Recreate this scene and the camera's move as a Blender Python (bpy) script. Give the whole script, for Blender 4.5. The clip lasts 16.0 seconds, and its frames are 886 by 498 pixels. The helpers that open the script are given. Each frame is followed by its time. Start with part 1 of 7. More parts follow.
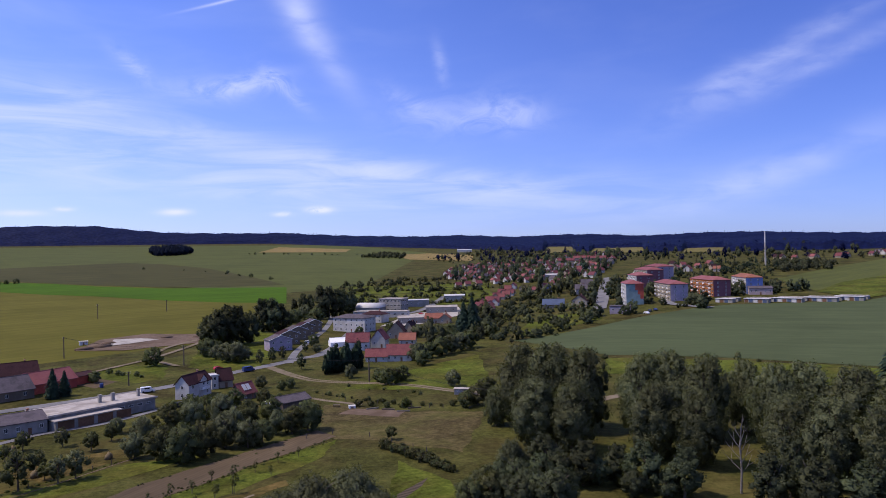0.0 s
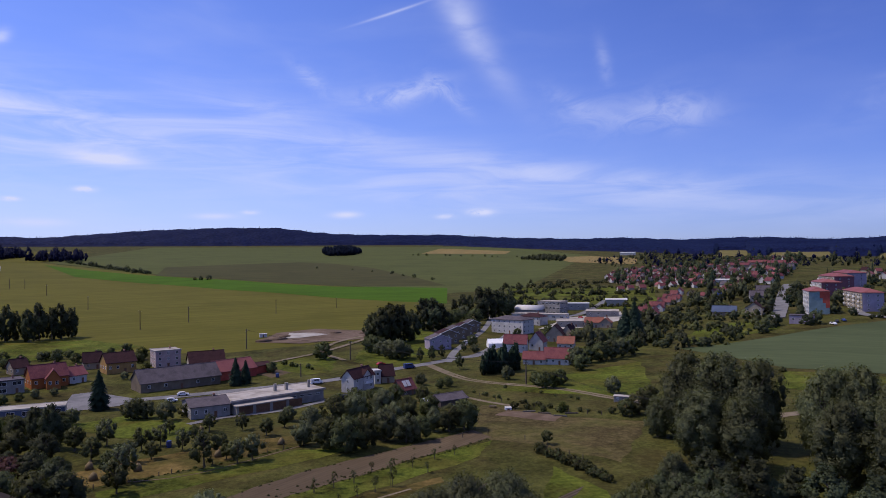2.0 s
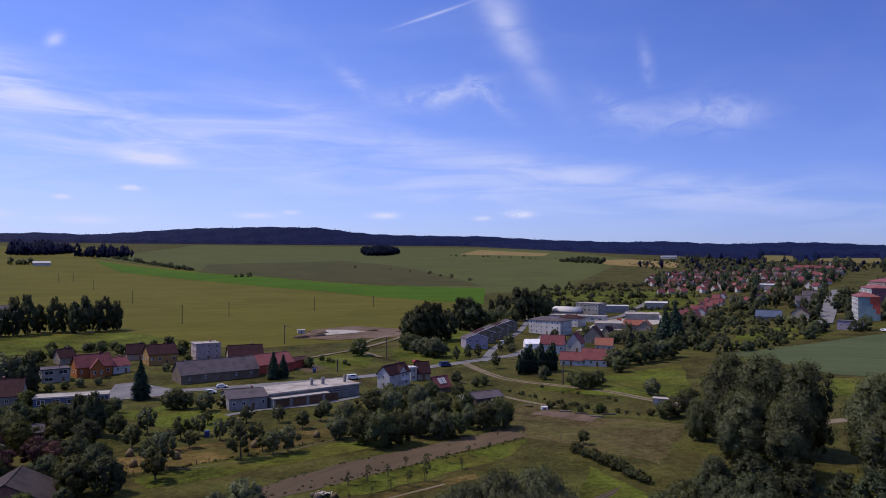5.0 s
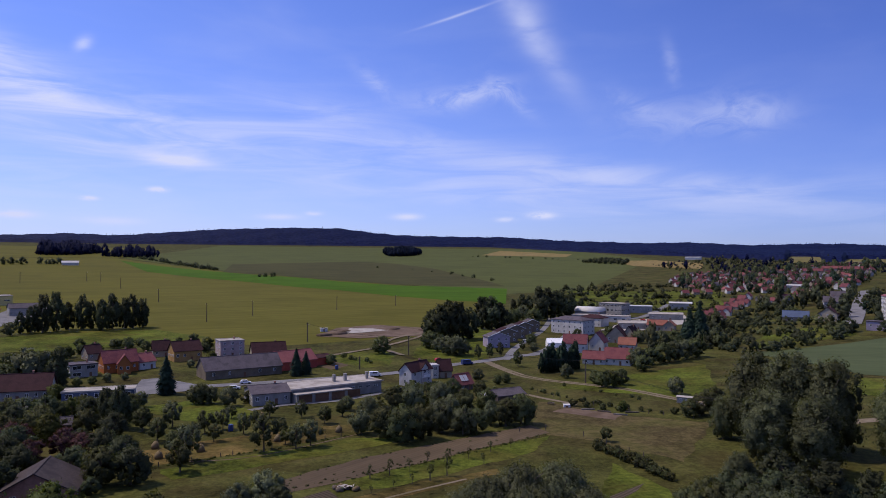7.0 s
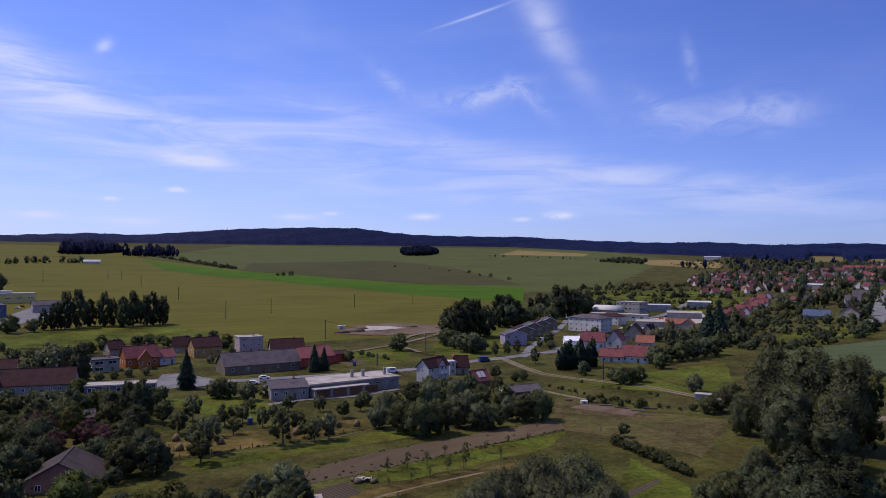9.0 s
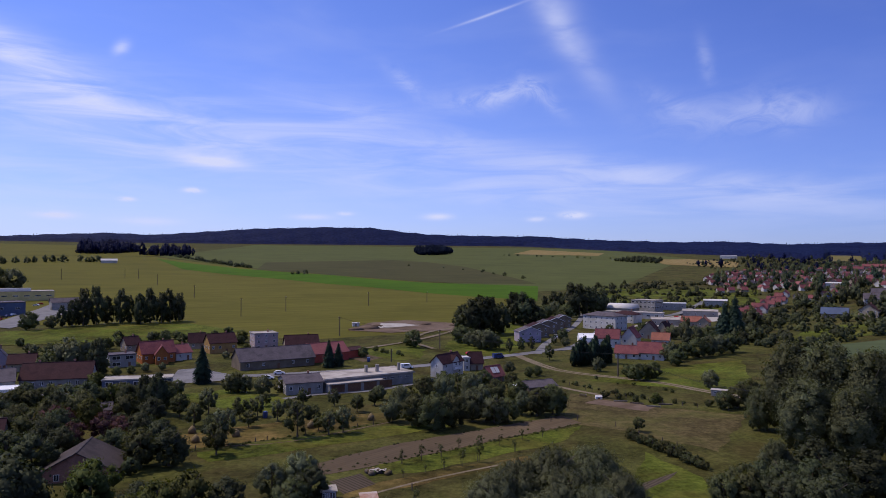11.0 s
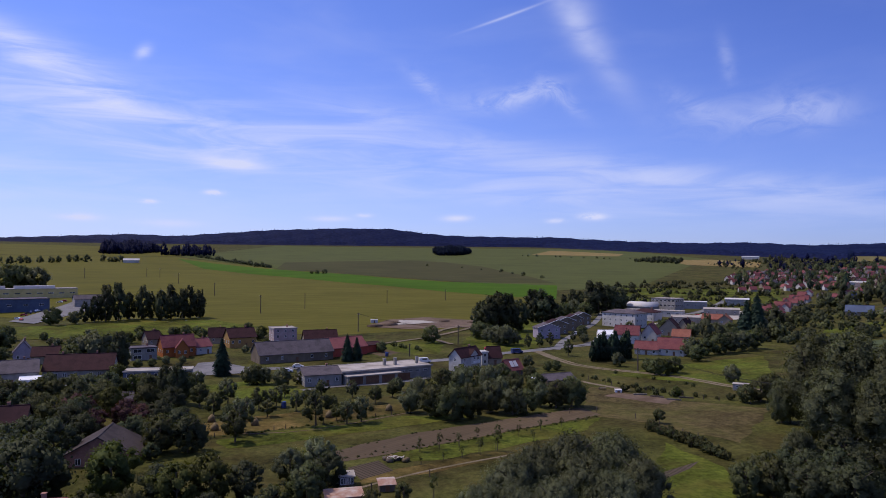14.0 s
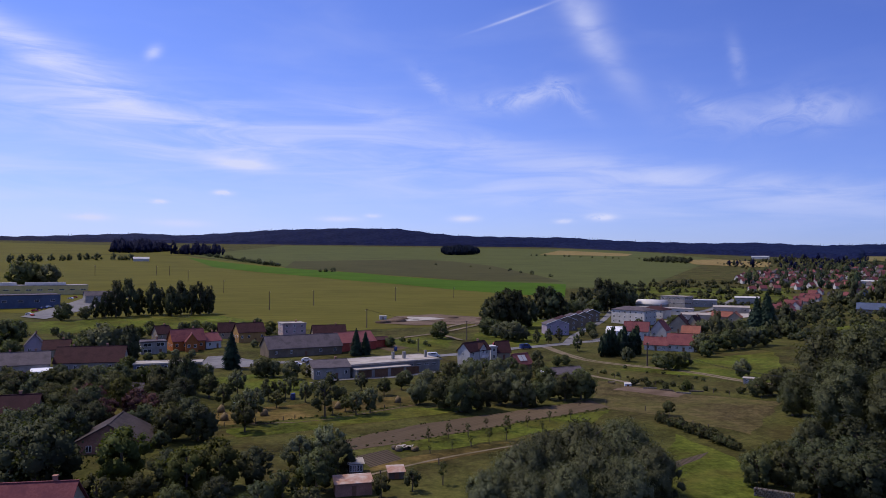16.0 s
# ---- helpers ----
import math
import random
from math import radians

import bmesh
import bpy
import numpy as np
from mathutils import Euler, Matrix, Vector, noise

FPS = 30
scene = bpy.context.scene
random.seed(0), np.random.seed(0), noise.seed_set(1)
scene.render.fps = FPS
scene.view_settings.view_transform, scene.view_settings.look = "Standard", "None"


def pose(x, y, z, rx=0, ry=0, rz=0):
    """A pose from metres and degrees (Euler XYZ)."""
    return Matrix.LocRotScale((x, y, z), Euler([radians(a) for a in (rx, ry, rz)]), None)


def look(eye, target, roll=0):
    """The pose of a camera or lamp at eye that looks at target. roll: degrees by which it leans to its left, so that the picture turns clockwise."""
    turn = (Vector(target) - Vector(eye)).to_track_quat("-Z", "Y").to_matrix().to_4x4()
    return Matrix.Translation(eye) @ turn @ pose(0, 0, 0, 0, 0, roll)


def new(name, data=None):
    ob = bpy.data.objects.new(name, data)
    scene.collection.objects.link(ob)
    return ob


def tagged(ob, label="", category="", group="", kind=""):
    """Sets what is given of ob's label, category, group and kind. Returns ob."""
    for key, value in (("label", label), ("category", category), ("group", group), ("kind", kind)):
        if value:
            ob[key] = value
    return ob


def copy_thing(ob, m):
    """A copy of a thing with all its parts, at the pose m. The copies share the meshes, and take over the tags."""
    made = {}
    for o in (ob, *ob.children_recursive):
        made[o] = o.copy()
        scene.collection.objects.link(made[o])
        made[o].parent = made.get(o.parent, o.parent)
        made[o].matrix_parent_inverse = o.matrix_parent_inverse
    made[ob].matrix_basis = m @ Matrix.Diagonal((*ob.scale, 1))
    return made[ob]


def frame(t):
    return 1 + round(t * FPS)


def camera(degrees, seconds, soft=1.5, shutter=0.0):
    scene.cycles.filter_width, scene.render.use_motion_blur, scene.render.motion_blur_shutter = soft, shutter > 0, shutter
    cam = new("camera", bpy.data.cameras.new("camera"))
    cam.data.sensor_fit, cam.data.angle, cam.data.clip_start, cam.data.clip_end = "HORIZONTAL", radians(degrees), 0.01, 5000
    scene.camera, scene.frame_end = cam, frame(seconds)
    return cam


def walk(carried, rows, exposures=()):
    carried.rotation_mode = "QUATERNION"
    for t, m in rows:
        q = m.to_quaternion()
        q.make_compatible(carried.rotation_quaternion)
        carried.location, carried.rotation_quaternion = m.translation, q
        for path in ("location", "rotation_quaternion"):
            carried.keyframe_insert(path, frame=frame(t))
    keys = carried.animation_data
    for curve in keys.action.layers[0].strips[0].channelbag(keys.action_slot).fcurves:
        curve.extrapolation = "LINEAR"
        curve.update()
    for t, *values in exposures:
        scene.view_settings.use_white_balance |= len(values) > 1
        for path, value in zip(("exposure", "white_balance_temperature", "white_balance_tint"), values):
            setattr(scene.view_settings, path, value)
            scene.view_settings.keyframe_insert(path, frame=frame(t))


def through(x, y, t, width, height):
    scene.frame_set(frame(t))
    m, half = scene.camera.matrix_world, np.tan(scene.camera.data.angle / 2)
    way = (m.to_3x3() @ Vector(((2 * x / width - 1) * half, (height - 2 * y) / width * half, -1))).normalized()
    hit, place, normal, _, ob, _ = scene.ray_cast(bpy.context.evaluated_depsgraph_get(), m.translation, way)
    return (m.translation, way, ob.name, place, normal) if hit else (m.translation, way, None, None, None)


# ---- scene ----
cam = camera(63.83, 16.0, 0.9)
PATH = [
    (0.0, look((0.000, -0.000, 52.008), (30.364, 95.276, 52.702), -1.308)),
    (0.5, look((0.666, 0.531, 51.823), (15.948, 99.351, 52.816), -1.089)),
    (1.0, look((1.005, 0.853, 51.784), (11.336, 100.310, 53.019), -0.897)),
    (1.5, look((1.110, 0.903, 51.841), (10.234, 100.477, 53.153), -0.826)),
    (2.0, look((1.171, 1.073, 51.803), (9.592, 100.709, 53.189), -0.716)),
    (2.5, look((1.174, 1.297, 51.668), (8.851, 100.992, 53.125), -0.547)),
    (3.0, look((1.186, 1.550, 51.441), (7.895, 101.313, 52.932), -0.318)),
    (3.5, look((1.225, 1.804, 51.146), (7.036, 101.623, 52.667), -0.104)),
    (4.0, look((1.301, 2.033, 50.793), (6.140, 101.904, 52.358), 0.008)),
    (6.5, look((1.494, 2.140, 49.067), (2.289, 102.121, 50.824), 0.127)),
    (7.0, look((1.465, 2.099, 48.645), (1.465, 102.083, 50.448), 0.184)),
    (7.5, look((1.445, 2.043, 48.267), (0.718, 102.023, 50.095), 0.243)),
    (8.0, look((1.430, 1.952, 47.934), (0.087, 101.927, 49.728), 0.235)),
    (8.5, look((1.411, 1.776, 47.626), (-0.440, 101.743, 49.421), 0.238)),
    (9.0, look((1.352, 1.466, 47.320), (-1.028, 101.421, 49.101), 0.223)),
    (11.5, look((1.410, 1.460, 45.171), (-3.435, 101.327, 46.943), 0.250)),
    (12.0, look((1.463, 1.741, 44.667), (-3.860, 101.583, 46.501), 0.289)),
    (12.5, look((1.497, 1.945, 44.180), (-4.197, 101.765, 46.054), 0.304)),
    (13.0, look((1.522, 2.048, 43.674), (-4.578, 101.843, 45.588), 0.303)),
    (13.5, look((1.527, 2.051, 43.110), (-4.934, 101.823, 45.053), 0.237)),
    (14.0, look((1.512, 1.983, 42.497), (-5.448, 101.721, 44.488), 0.246)),
    (14.5, look((1.478, 1.918, 41.896), (-5.876, 101.628, 43.863), 0.290)),
    (15.0, look((1.437, 1.932, 41.306), (-6.238, 101.617, 43.304), 0.321)),
    (15.5, look((1.375, 2.022, 40.697), (-6.550, 101.687, 42.716), 0.339)),
    (16.0, look((1.293, 2.133, 40.062), (-6.830, 101.782, 42.096), 0.343)),
]
walk(cam, PATH, [(0.0, 0.28, 6500, 18), (0.5, 0.20, 6500, 18), (1.0, 0.05, 6500, 18), (1.5, 0.0, 6500, 18), (16.0, 0.0, 6500, 18)])

from mathutils import geometry

# ---- world, sun, exposure ----
SUN_AZ = 75.0      # degrees to the left of +y
SUN_EL = 56.0
world = bpy.data.worlds.new("sky")
scene.world = world
world.use_nodes = True


class Graph:
    """A short way to lay nodes."""

    def __init__(self, tree):
        self.t = tree
        tree.nodes.clear()

    def add(self, kind, ins=(), **props):
        n = self.t.nodes.new(kind)
        if "operation" in props:
            n.operation, n.use_clamp = props["operation"], props["use_clamp"]
        if "data_type" in props:
            n.data_type, n.blend_type = props["data_type"], props["blend_type"]
        if "interpolation_type" in props:
            n.interpolation_type = props["interpolation_type"]
        if "bands_direction" in props:
            n.bands_direction = props["bands_direction"]
        for k, v in dict(ins).items():
            if isinstance(v, bpy.types.NodeSocket):
                self.t.links.new(v, n.inputs[k])
            else:
                n.inputs[k].default_value = v
        return n

    def math(self, op, a, b=0.0, c=0.0, clamp=False):
        return self.add("ShaderNodeMath", {0: a, 1: b, 2: c}, operation=op, use_clamp=clamp).outputs[0]

    def mix(self, fac, a, b, blend="MIX"):
        n = self.add("ShaderNodeMix", {0: fac, 6: a, 7: b}, data_type="RGBA", blend_type=blend)
        return n.outputs[2]

    def noise(self, vec, scale, detail=4.0, rough=0.55, distort=0.0):
        return self.add("ShaderNodeTexNoise", {"Vector": vec, "Scale": scale, "Detail": detail, "Roughness": rough, "Distortion": distort}).outputs["Fac"]

    def ramp(self, fac, lo, hi):
        return self.add("ShaderNodeMapRange", {0: fac, 1: lo, 2: hi, 3: 0.0, 4: 1.0}, interpolation_type="SMOOTHSTEP").outputs[0]


def rgb(r, g, b):
    return (r, g, b, 1.0)


def build_sky():
    g = Graph(world.node_tree)
    sky = g.add("ShaderNodeTexSky")
    sky.sky_type, sky.sun_disc = "NISHITA", False
    sky.sun_elevation, sky.sun_rotation = radians(SUN_EL), radians(-SUN_AZ)
    sky.altitude, sky.air_density, sky.dust_density, sky.ozone_density = 500.0, 1.0, 0.6, 2.5
    d = g.add("ShaderNodeTexCoord").outputs["Generated"]
    s = g.add("ShaderNodeSeparateXYZ", {0: d})
    az = g.math("MULTIPLY", g.math("ARCTAN2", s.outputs[0], s.outputs[1]), 57.2958)
    el = g.math("MULTIPLY", g.math("ARCSINE", s.outputs[2]), 57.2958)
    ae = g.add("ShaderNodeCombineXYZ", {0: az, 1: el, 2: 0.0}).outputs[0]
    wob = g.noise(ae, 0.12, 3.0)
    fine = g.noise(g.add("ShaderNodeMapping", {"Vector": ae, "Rotation": (0, 0, 0.3), "Scale": (0.35, 1.0, 1.0)}).outputs[0], 0.5, 5.0, 0.52, 0.4)
    soft = g.noise(g.add("ShaderNodeMapping", {"Vector": ae, "Rotation": (0, 0, 0.2), "Scale": (0.3, 1.0, 1.0)}).outputs[0], 0.22, 4.0, 0.55, 0.3)
    fibre = g.noise(g.add("ShaderNodeMapping", {"Vector": ae, "Rotation": (0, 0, radians(13)), "Scale": (0.14, 1.0, 1.0)}).outputs[0], 0.65, 8.0, 0.58, 0.7)
    fleece = g.noise(g.add("ShaderNodeMapping", {"Vector": ae, "Rotation": (0, 0, radians(-30)), "Scale": (0.5, 1.0, 1.0)}).outputs[0], 0.5, 8.0, 0.62, 1.2)
    total = None

    def wisp(a0, e0, lean, long, wide, much, lo=0.35, hi=0.75, grain=None):
        """A streak of thin cloud round a0, e0, lean degrees up to the right."""
        nonlocal total
        c, sn = math.cos(radians(lean)), math.sin(radians(lean))
        da = g.math("SUBTRACT", az, a0)
        de = g.math("SUBTRACT", g.math("ADD", el, g.math("MULTIPLY", wob, wide * 1.2)), e0 + wide * 0.6)
        u = g.math("ADD", g.math("MULTIPLY", da, c), g.math("MULTIPLY", de, sn))
        v = g.math("SUBTRACT", g.math("MULTIPLY", de, c), g.math("MULTIPLY", da, sn))
        q = g.math("ADD", g.math("POWER", g.math("ABSOLUTE", g.math("DIVIDE", u, long)), 2.0), g.math("POWER", g.math("ABSOLUTE", g.math("DIVIDE", v, wide)), 2.0))
        k = g.math("MULTIPLY", g.math("EXPONENT", g.math("MULTIPLY", q, -1.0)), much)
        k = g.math("MULTIPLY", k, g.ramp(grain or fine, lo, hi))
        total = k if total is None else g.math("ADD", total, k)

    wisp(-35.5, 14.9, -22, 6.0, 1.1, 0.56, 0.24, 0.70, fibre)
    wisp(-32.3, 13.4, -20, 7.0, 1.3, 0.36, 0.28, 0.74, fibre)
    wisp(-30.4, 10.6, -12, 13.0, 2.2, 0.46, 0.28, 0.74, fibre)
    wisp(-25.8, 9.8, -10, 13.0, 1.9, 0.36, 0.28, 0.74, fibre)
    wisp(-38.0, 6.5, -6, 14.0, 2.2, 0.36, 0.28, 0.74, fibre)
    wisp(-12.0, 10.3, -8, 13.0, 2.4, 0.48, 0.30, 0.74, fibre)
    wisp(11.0, 7.0, -8.5, 11.0, 1.2, 0.52, 0.20, 0.72, fibre)
    wisp(4.0, 5.6, -5, 15.0, 1.5, 0.38, 0.28, 0.74, fibre)
    wisp(27.0, 4.7, -3, 14.0, 1.8, 0.28, 0.28, 0.74, fibre)
    wisp(-20.4, 7.5, -3, 2.2, 0.40, 0.85, 0.1, 0.45)
    wisp(-5.7, 14.2, -38, 1.7, 0.6, 0.30, 0.3, 0.65, fleece)
    wisp(2.4, 13.3, 12, 3.0, 0.7, 0.42, 0.3, 0.65, fleece)
    wisp(5.4, 13.1, -42, 2.0, 0.55, 0.42, 0.28, 0.62, fleece)
    wisp(-0.5, 12.9, 2, 4.0, 0.9, 0.18, 0.3, 0.7, fleece)
    wisp(7.4, 17.3, -54, 5.0, 1.0, 0.46, 0.05, 0.75)
    wisp(6.2, 20.0, -60, 3.5, 1.6, 0.26, 0.05, 0.75)
    wisp(1.1, 19.2, 17, 2.7, 0.10, 0.45, 0.0, 0.3)
    wisp(18.5, 11.2, 4, 4.5, 1.5, 0.26, 0.25, 0.7, fleece)
    wisp(23.0, 10.7, 2, 2.8, 1.0, 0.46, 0.3, 0.66, fleece)
    wisp(15.0, 12.2, -30, 2.2, 0.8, 0.22, 0.25, 0.7, fleece)
    wisp(17.8, 15.0, -78, 1.5, 0.5, 0.26, 0.3, 0.65, fleece)
    wisp(-27.0, 15.3, 40, 0.6, 0.40, 0.6, 0.2, 0.55, fleece)
    wisp(7.9, 3.7, 0, 0.98, 0.26, 1.00, 0.28, 0.5, fleece)
    wisp(5.0, 3.4, 0, 0.70, 0.19, 0.69, 0.28, 0.5, fleece)
    wisp(-2.9, 3.6, 0, 1.05, 0.24, 0.80, 0.28, 0.5, fleece)
    wisp(-13.0, 3.5, 0, 1.40, 0.21, 0.52, 0.28, 0.5, fleece)
    wisp(-10.3, 3.8, 0, 0.56, 0.15, 0.69, 0.28, 0.5, fleece)
    wisp(-21.9, 5.3, 0, 0.63, 0.19, 1.00, 0.28, 0.5, fleece)
    wisp(-26.5, 4.5, 0, 0.49, 0.15, 0.92, 0.28, 0.5, fleece)
    wisp(-31.1, 3.2, 0, 1.26, 0.24, 0.63, 0.28, 0.5, fleece)
    wisp(-24.9, 2.9, 0, 2.10, 0.26, 0.40, 0.28, 0.5, fleece)
    wisp(43.0, 13.7, 23, 7.5, 0.80, 0.30, 0.25, 0.70)
    wisp(45.5, 12.8, 19, 6.5, 0.70, 0.28, 0.25, 0.70)
    wisp(40.0, 11.6, 22, 6.0, 1.6, 0.16, 0.25, 0.7)
    wisp(42.5, 5.4, 17, 9.0, 1.2, 0.32, 0.2, 0.65)
    # broad veil that thickens towards the horizon
    veil = g.math("MULTIPLY", g.math("EXPONENT", g.math("MULTIPLY", g.math("ABSOLUTE", g.math("SUBTRACT", el, 0.0)), -0.13)), 0.50)
    veil = g.math("ADD", veil, g.math("MULTIPLY", g.ramp(soft, 0.42, 0.8), 0.13))
    veil = g.math("MULTIPLY", veil, g.math("MULTIPLY_ADD", g.ramp(az, -30.0, 45.0), -0.74, 1.0))
    # extra pale cirrus above the view, added to fill the shadows with light
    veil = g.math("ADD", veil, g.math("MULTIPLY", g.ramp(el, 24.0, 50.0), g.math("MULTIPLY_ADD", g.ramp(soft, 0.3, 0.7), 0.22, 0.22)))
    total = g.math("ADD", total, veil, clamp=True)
    up = g.ramp(el, -2.0, 1.0)
    total = g.math("MULTIPLY", total, up)
    tint = g.mix(1.0, sky.outputs[0], g.mix(g.ramp(az, -15.0, 50.0), rgb(0.71, 0.89, 1.63), rgb(0.455, 0.61, 1.28)), "MULTIPLY")
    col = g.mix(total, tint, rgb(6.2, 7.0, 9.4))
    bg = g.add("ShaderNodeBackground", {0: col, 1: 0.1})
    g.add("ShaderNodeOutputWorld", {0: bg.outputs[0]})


build_sky()
sun = new("sun", bpy.data.lights.new("sun", "SUN"))
sun.data.energy, sun.data.angle, sun.data.color = 3.15, radians(0.53), (1.0, 0.90, 0.74)
sa, se = radians(SUN_AZ), radians(SUN_EL)
sun.matrix_world = look((-300 * math.sin(sa) * math.cos(se), 300 * math.cos(sa) * math.cos(se), 300 * math.sin(se)), (0, 0, 0))


# ---- materials ----
def surface(name, a, b, scale=1.0, rough=0.85, c=None, big=0.08, bump=0.0, bump_scale=None, per_object=0.0, stretch=None, metal=0.0, spec=0.1, mottle=0.0):
    """Two colours mixed by fine grain, a third by broad stains; metres, in world or object space."""
    m = bpy.data.materials.new(name)
    m.use_nodes = True
    g = Graph(m.node_tree)
    co = g.add("ShaderNodeTexCoord").outputs["Object"]
    if stretch:
        co = g.add("ShaderNodeMapping", {"Vector": co, "Rotation": (0, 0, radians(stretch[3])), "Scale": stretch[:3]}).outputs[0]
    f = g.noise(co, scale, 6.0, 0.6)
    col = g.mix(g.ramp(f, 0.3, 0.7), rgb(*a), rgb(*b))
    s = g.noise(co, scale * big, 3.0, 0.6, 0.4)
    col = g.mix(g.ramp(s, 0.4, 0.68), col, rgb(*(c or [0.7 * v for v in a])))
    if mottle:
        k = g.math("ADD", g.math("MULTIPLY", g.noise(co, scale * 0.5, 9.0, 0.78), mottle), g.math("MULTIPLY", g.noise(co, scale * 0.06, 5.0, 0.6), mottle))
        col = g.mix(1.0, col, g.add("ShaderNodeCombineColor", {0: g.math("ADD", k, 1 - mottle), 1: g.math("ADD", k, 1 - mottle), 2: g.math("ADD", k, 1 - mottle)}).outputs[0], "MULTIPLY")
    if per_object:
        r = g.add("ShaderNodeObjectInfo").outputs["Random"]
        hs = g.add("ShaderNodeHueSaturation", {"Hue": g.math("MULTIPLY_ADD", r, 0.04 * per_object, 0.5 - 0.02 * per_object),
                   "Value": g.math("MULTIPLY_ADD", r, 0.7 * per_object, 1 - 0.35 * per_object), "Color": col})
        col = hs.outputs[0]
    p = g.add("ShaderNodeBsdfPrincipled", {"Base Color": col, "Roughness": rough, "Metallic": metal, "Specular IOR Level": spec})
    if bump:
        n = g.noise(co, bump_scale or scale * 3, 4.0)
        g.t.links.new(g.add("ShaderNodeBump", {"Height": n, "Strength": 0.6, "Distance": bump}).outputs[0], p.inputs["Normal"])
    g.add("ShaderNodeOutputMaterial", {0: p.outputs[0]})
    return m


def rows_surface(name, a, b, c, step, angle, amount=0.6, rough=0.9):
    """A field with drill rows or tyre lanes along one direction."""
    m = bpy.data.materials.new(name)
    m.use_nodes = True
    g = Graph(m.node_tree)
    co = g.add("ShaderNodeTexCoord").outputs["Object"]
    rot = g.add("ShaderNodeMapping", {"Vector": co, "Rotation": (0, 0, radians(angle))}).outputs[0]
    w = g.add("ShaderNodeTexWave", {"Vector": rot, "Scale": 0.314 / step * 1.0, "Distortion": 1.2, "Detail": 2.0, "Detail Scale": 0.6}, bands_direction="X").outputs["Fac"]
    f = g.noise(g.add("ShaderNodeMapping", {"Vector": rot, "Scale": (1.0, 0.15, 1.0)}).outputs[0], 0.5, 6.0, 0.65)
    s = g.noise(co, 0.012, 5.0, 0.6, 0.6)
    col = g.mix(g.ramp(f, 0.3, 0.7), rgb(*a), rgb(*b))
    col = g.mix(g.math("MULTIPLY", g.ramp(w, 0.55, 0.95), amount), col, rgb(*c))
    col = g.mix(g.math("MULTIPLY", g.ramp(s, 0.42, 0.7), 0.6), col, rgb(*[0.78 * v for v in a]))
    k = g.math("MULTIPLY_ADD", g.noise(g.add("ShaderNodeMapping", {"Vector": rot, "Scale": (1.0, 0.12, 1.0)}).outputs[0], 0.09, 8.0, 0.7), 0.8, 0.6)
    col = g.mix(1.0, col, g.add("ShaderNodeCombineColor", {0: k, 1: k, 2: k}).outputs[0], "MULTIPLY")
    p = g.add("ShaderNodeBsdfPrincipled", {"Base Color": col, "Roughness": rough, "Specular IOR Level": 0.04})
    g.add("ShaderNodeOutputMaterial", {0: p.outputs[0]})
    return m


def foliage(name, a, b, shine=0.6, hue=1.0, through=0.28):
    """Leaves: each leaf and each tree a little different, some light passes through."""
    m = bpy.data.materials.new(name)
    m.use_nodes = True
    g = Graph(m.node_tree)
    isl = g.add("ShaderNodeNewGeometry").outputs["Random Per Island"]
    ob = g.add("ShaderNodeObjectInfo").outputs["Random"]
    co = g.add("ShaderNodeTexCoord").outputs["Object"]
    clump = g.noise(co, 0.45, 3.0)
    f = g.math("ADD", g.math("MULTIPLY", isl, 0.45), g.math("MULTIPLY", g.ramp(clump, 0.35, 0.65), 0.55))
    broad = g.noise(co, 0.10, 2.0)
    col = g.mix(f, rgb(*a), rgb(*b))
    hs = g.add("ShaderNodeHueSaturation", {"Hue": g.math("MULTIPLY_ADD", ob, 0.05 * hue, 0.5 - 0.025 * hue),
               "Value": g.math("MULTIPLY", g.math("MULTIPLY_ADD", ob, 0.5, 0.78), g.math("MULTIPLY_ADD", g.ramp(broad, 0.3, 0.7), 0.7, 0.65)), "Color": col}).outputs[0]
    p = g.add("ShaderNodeBsdfPrincipled", {"Base Color": hs, "Roughness": shine, "Specular IOR Level": 0.06})
    tr = g.add("ShaderNodeBsdfTranslucent", {0: g.mix(1.0, hs, rgb(1.5, 1.6, 0.5), "MULTIPLY")})
    mx = g.add("ShaderNodeMixShader", {0: through, 1: p.outputs[0], 2: tr.outputs[0]})
    g.add("ShaderNodeOutputMaterial", {0: mx.outputs[0]})
    return m


GRASS = surface("meadow_grass", (0.0480, 0.0510, 0.0130), (0.0650, 0.0640, 0.0170), 0.9, 0.9, (0.0610, 0.0520, 0.0170), 0.05, 0.05, 2.0, mottle=2.6, spec=0.03)
LAWN = surface("lawn_grass", (0.0590, 0.0760, 0.0110), (0.0790, 0.0950, 0.0145), 0.8, 0.9, (0.0760, 0.0750, 0.0150), 0.08, 0.04, 2.0, mottle=2.6, spec=0.03)
ROUGH_GRASS = surface("rough_pasture", (0.0740, 0.0600, 0.0250), (0.0940, 0.0730, 0.0320), 0.7, 0.95, (0.0640, 0.0600, 0.0190), 0.06, 0.08, 2.0, mottle=2.6, spec=0.03)
DRY_GRASS = surface("cut_hay", (0.104, 0.073, 0.025), (0.129, 0.090, 0.031), 0.6, 0.95, (0.062, 0.054, 0.015), 0.1, 0.05, 2.0, mottle=2.6, spec=0.03)
SOIL = rows_surface("ploughed_soil", (0.0880, 0.0640, 0.0420), (0.1180, 0.0860, 0.0560), (0.0600, 0.0560, 0.0220), 1.2, 40, 0.35)
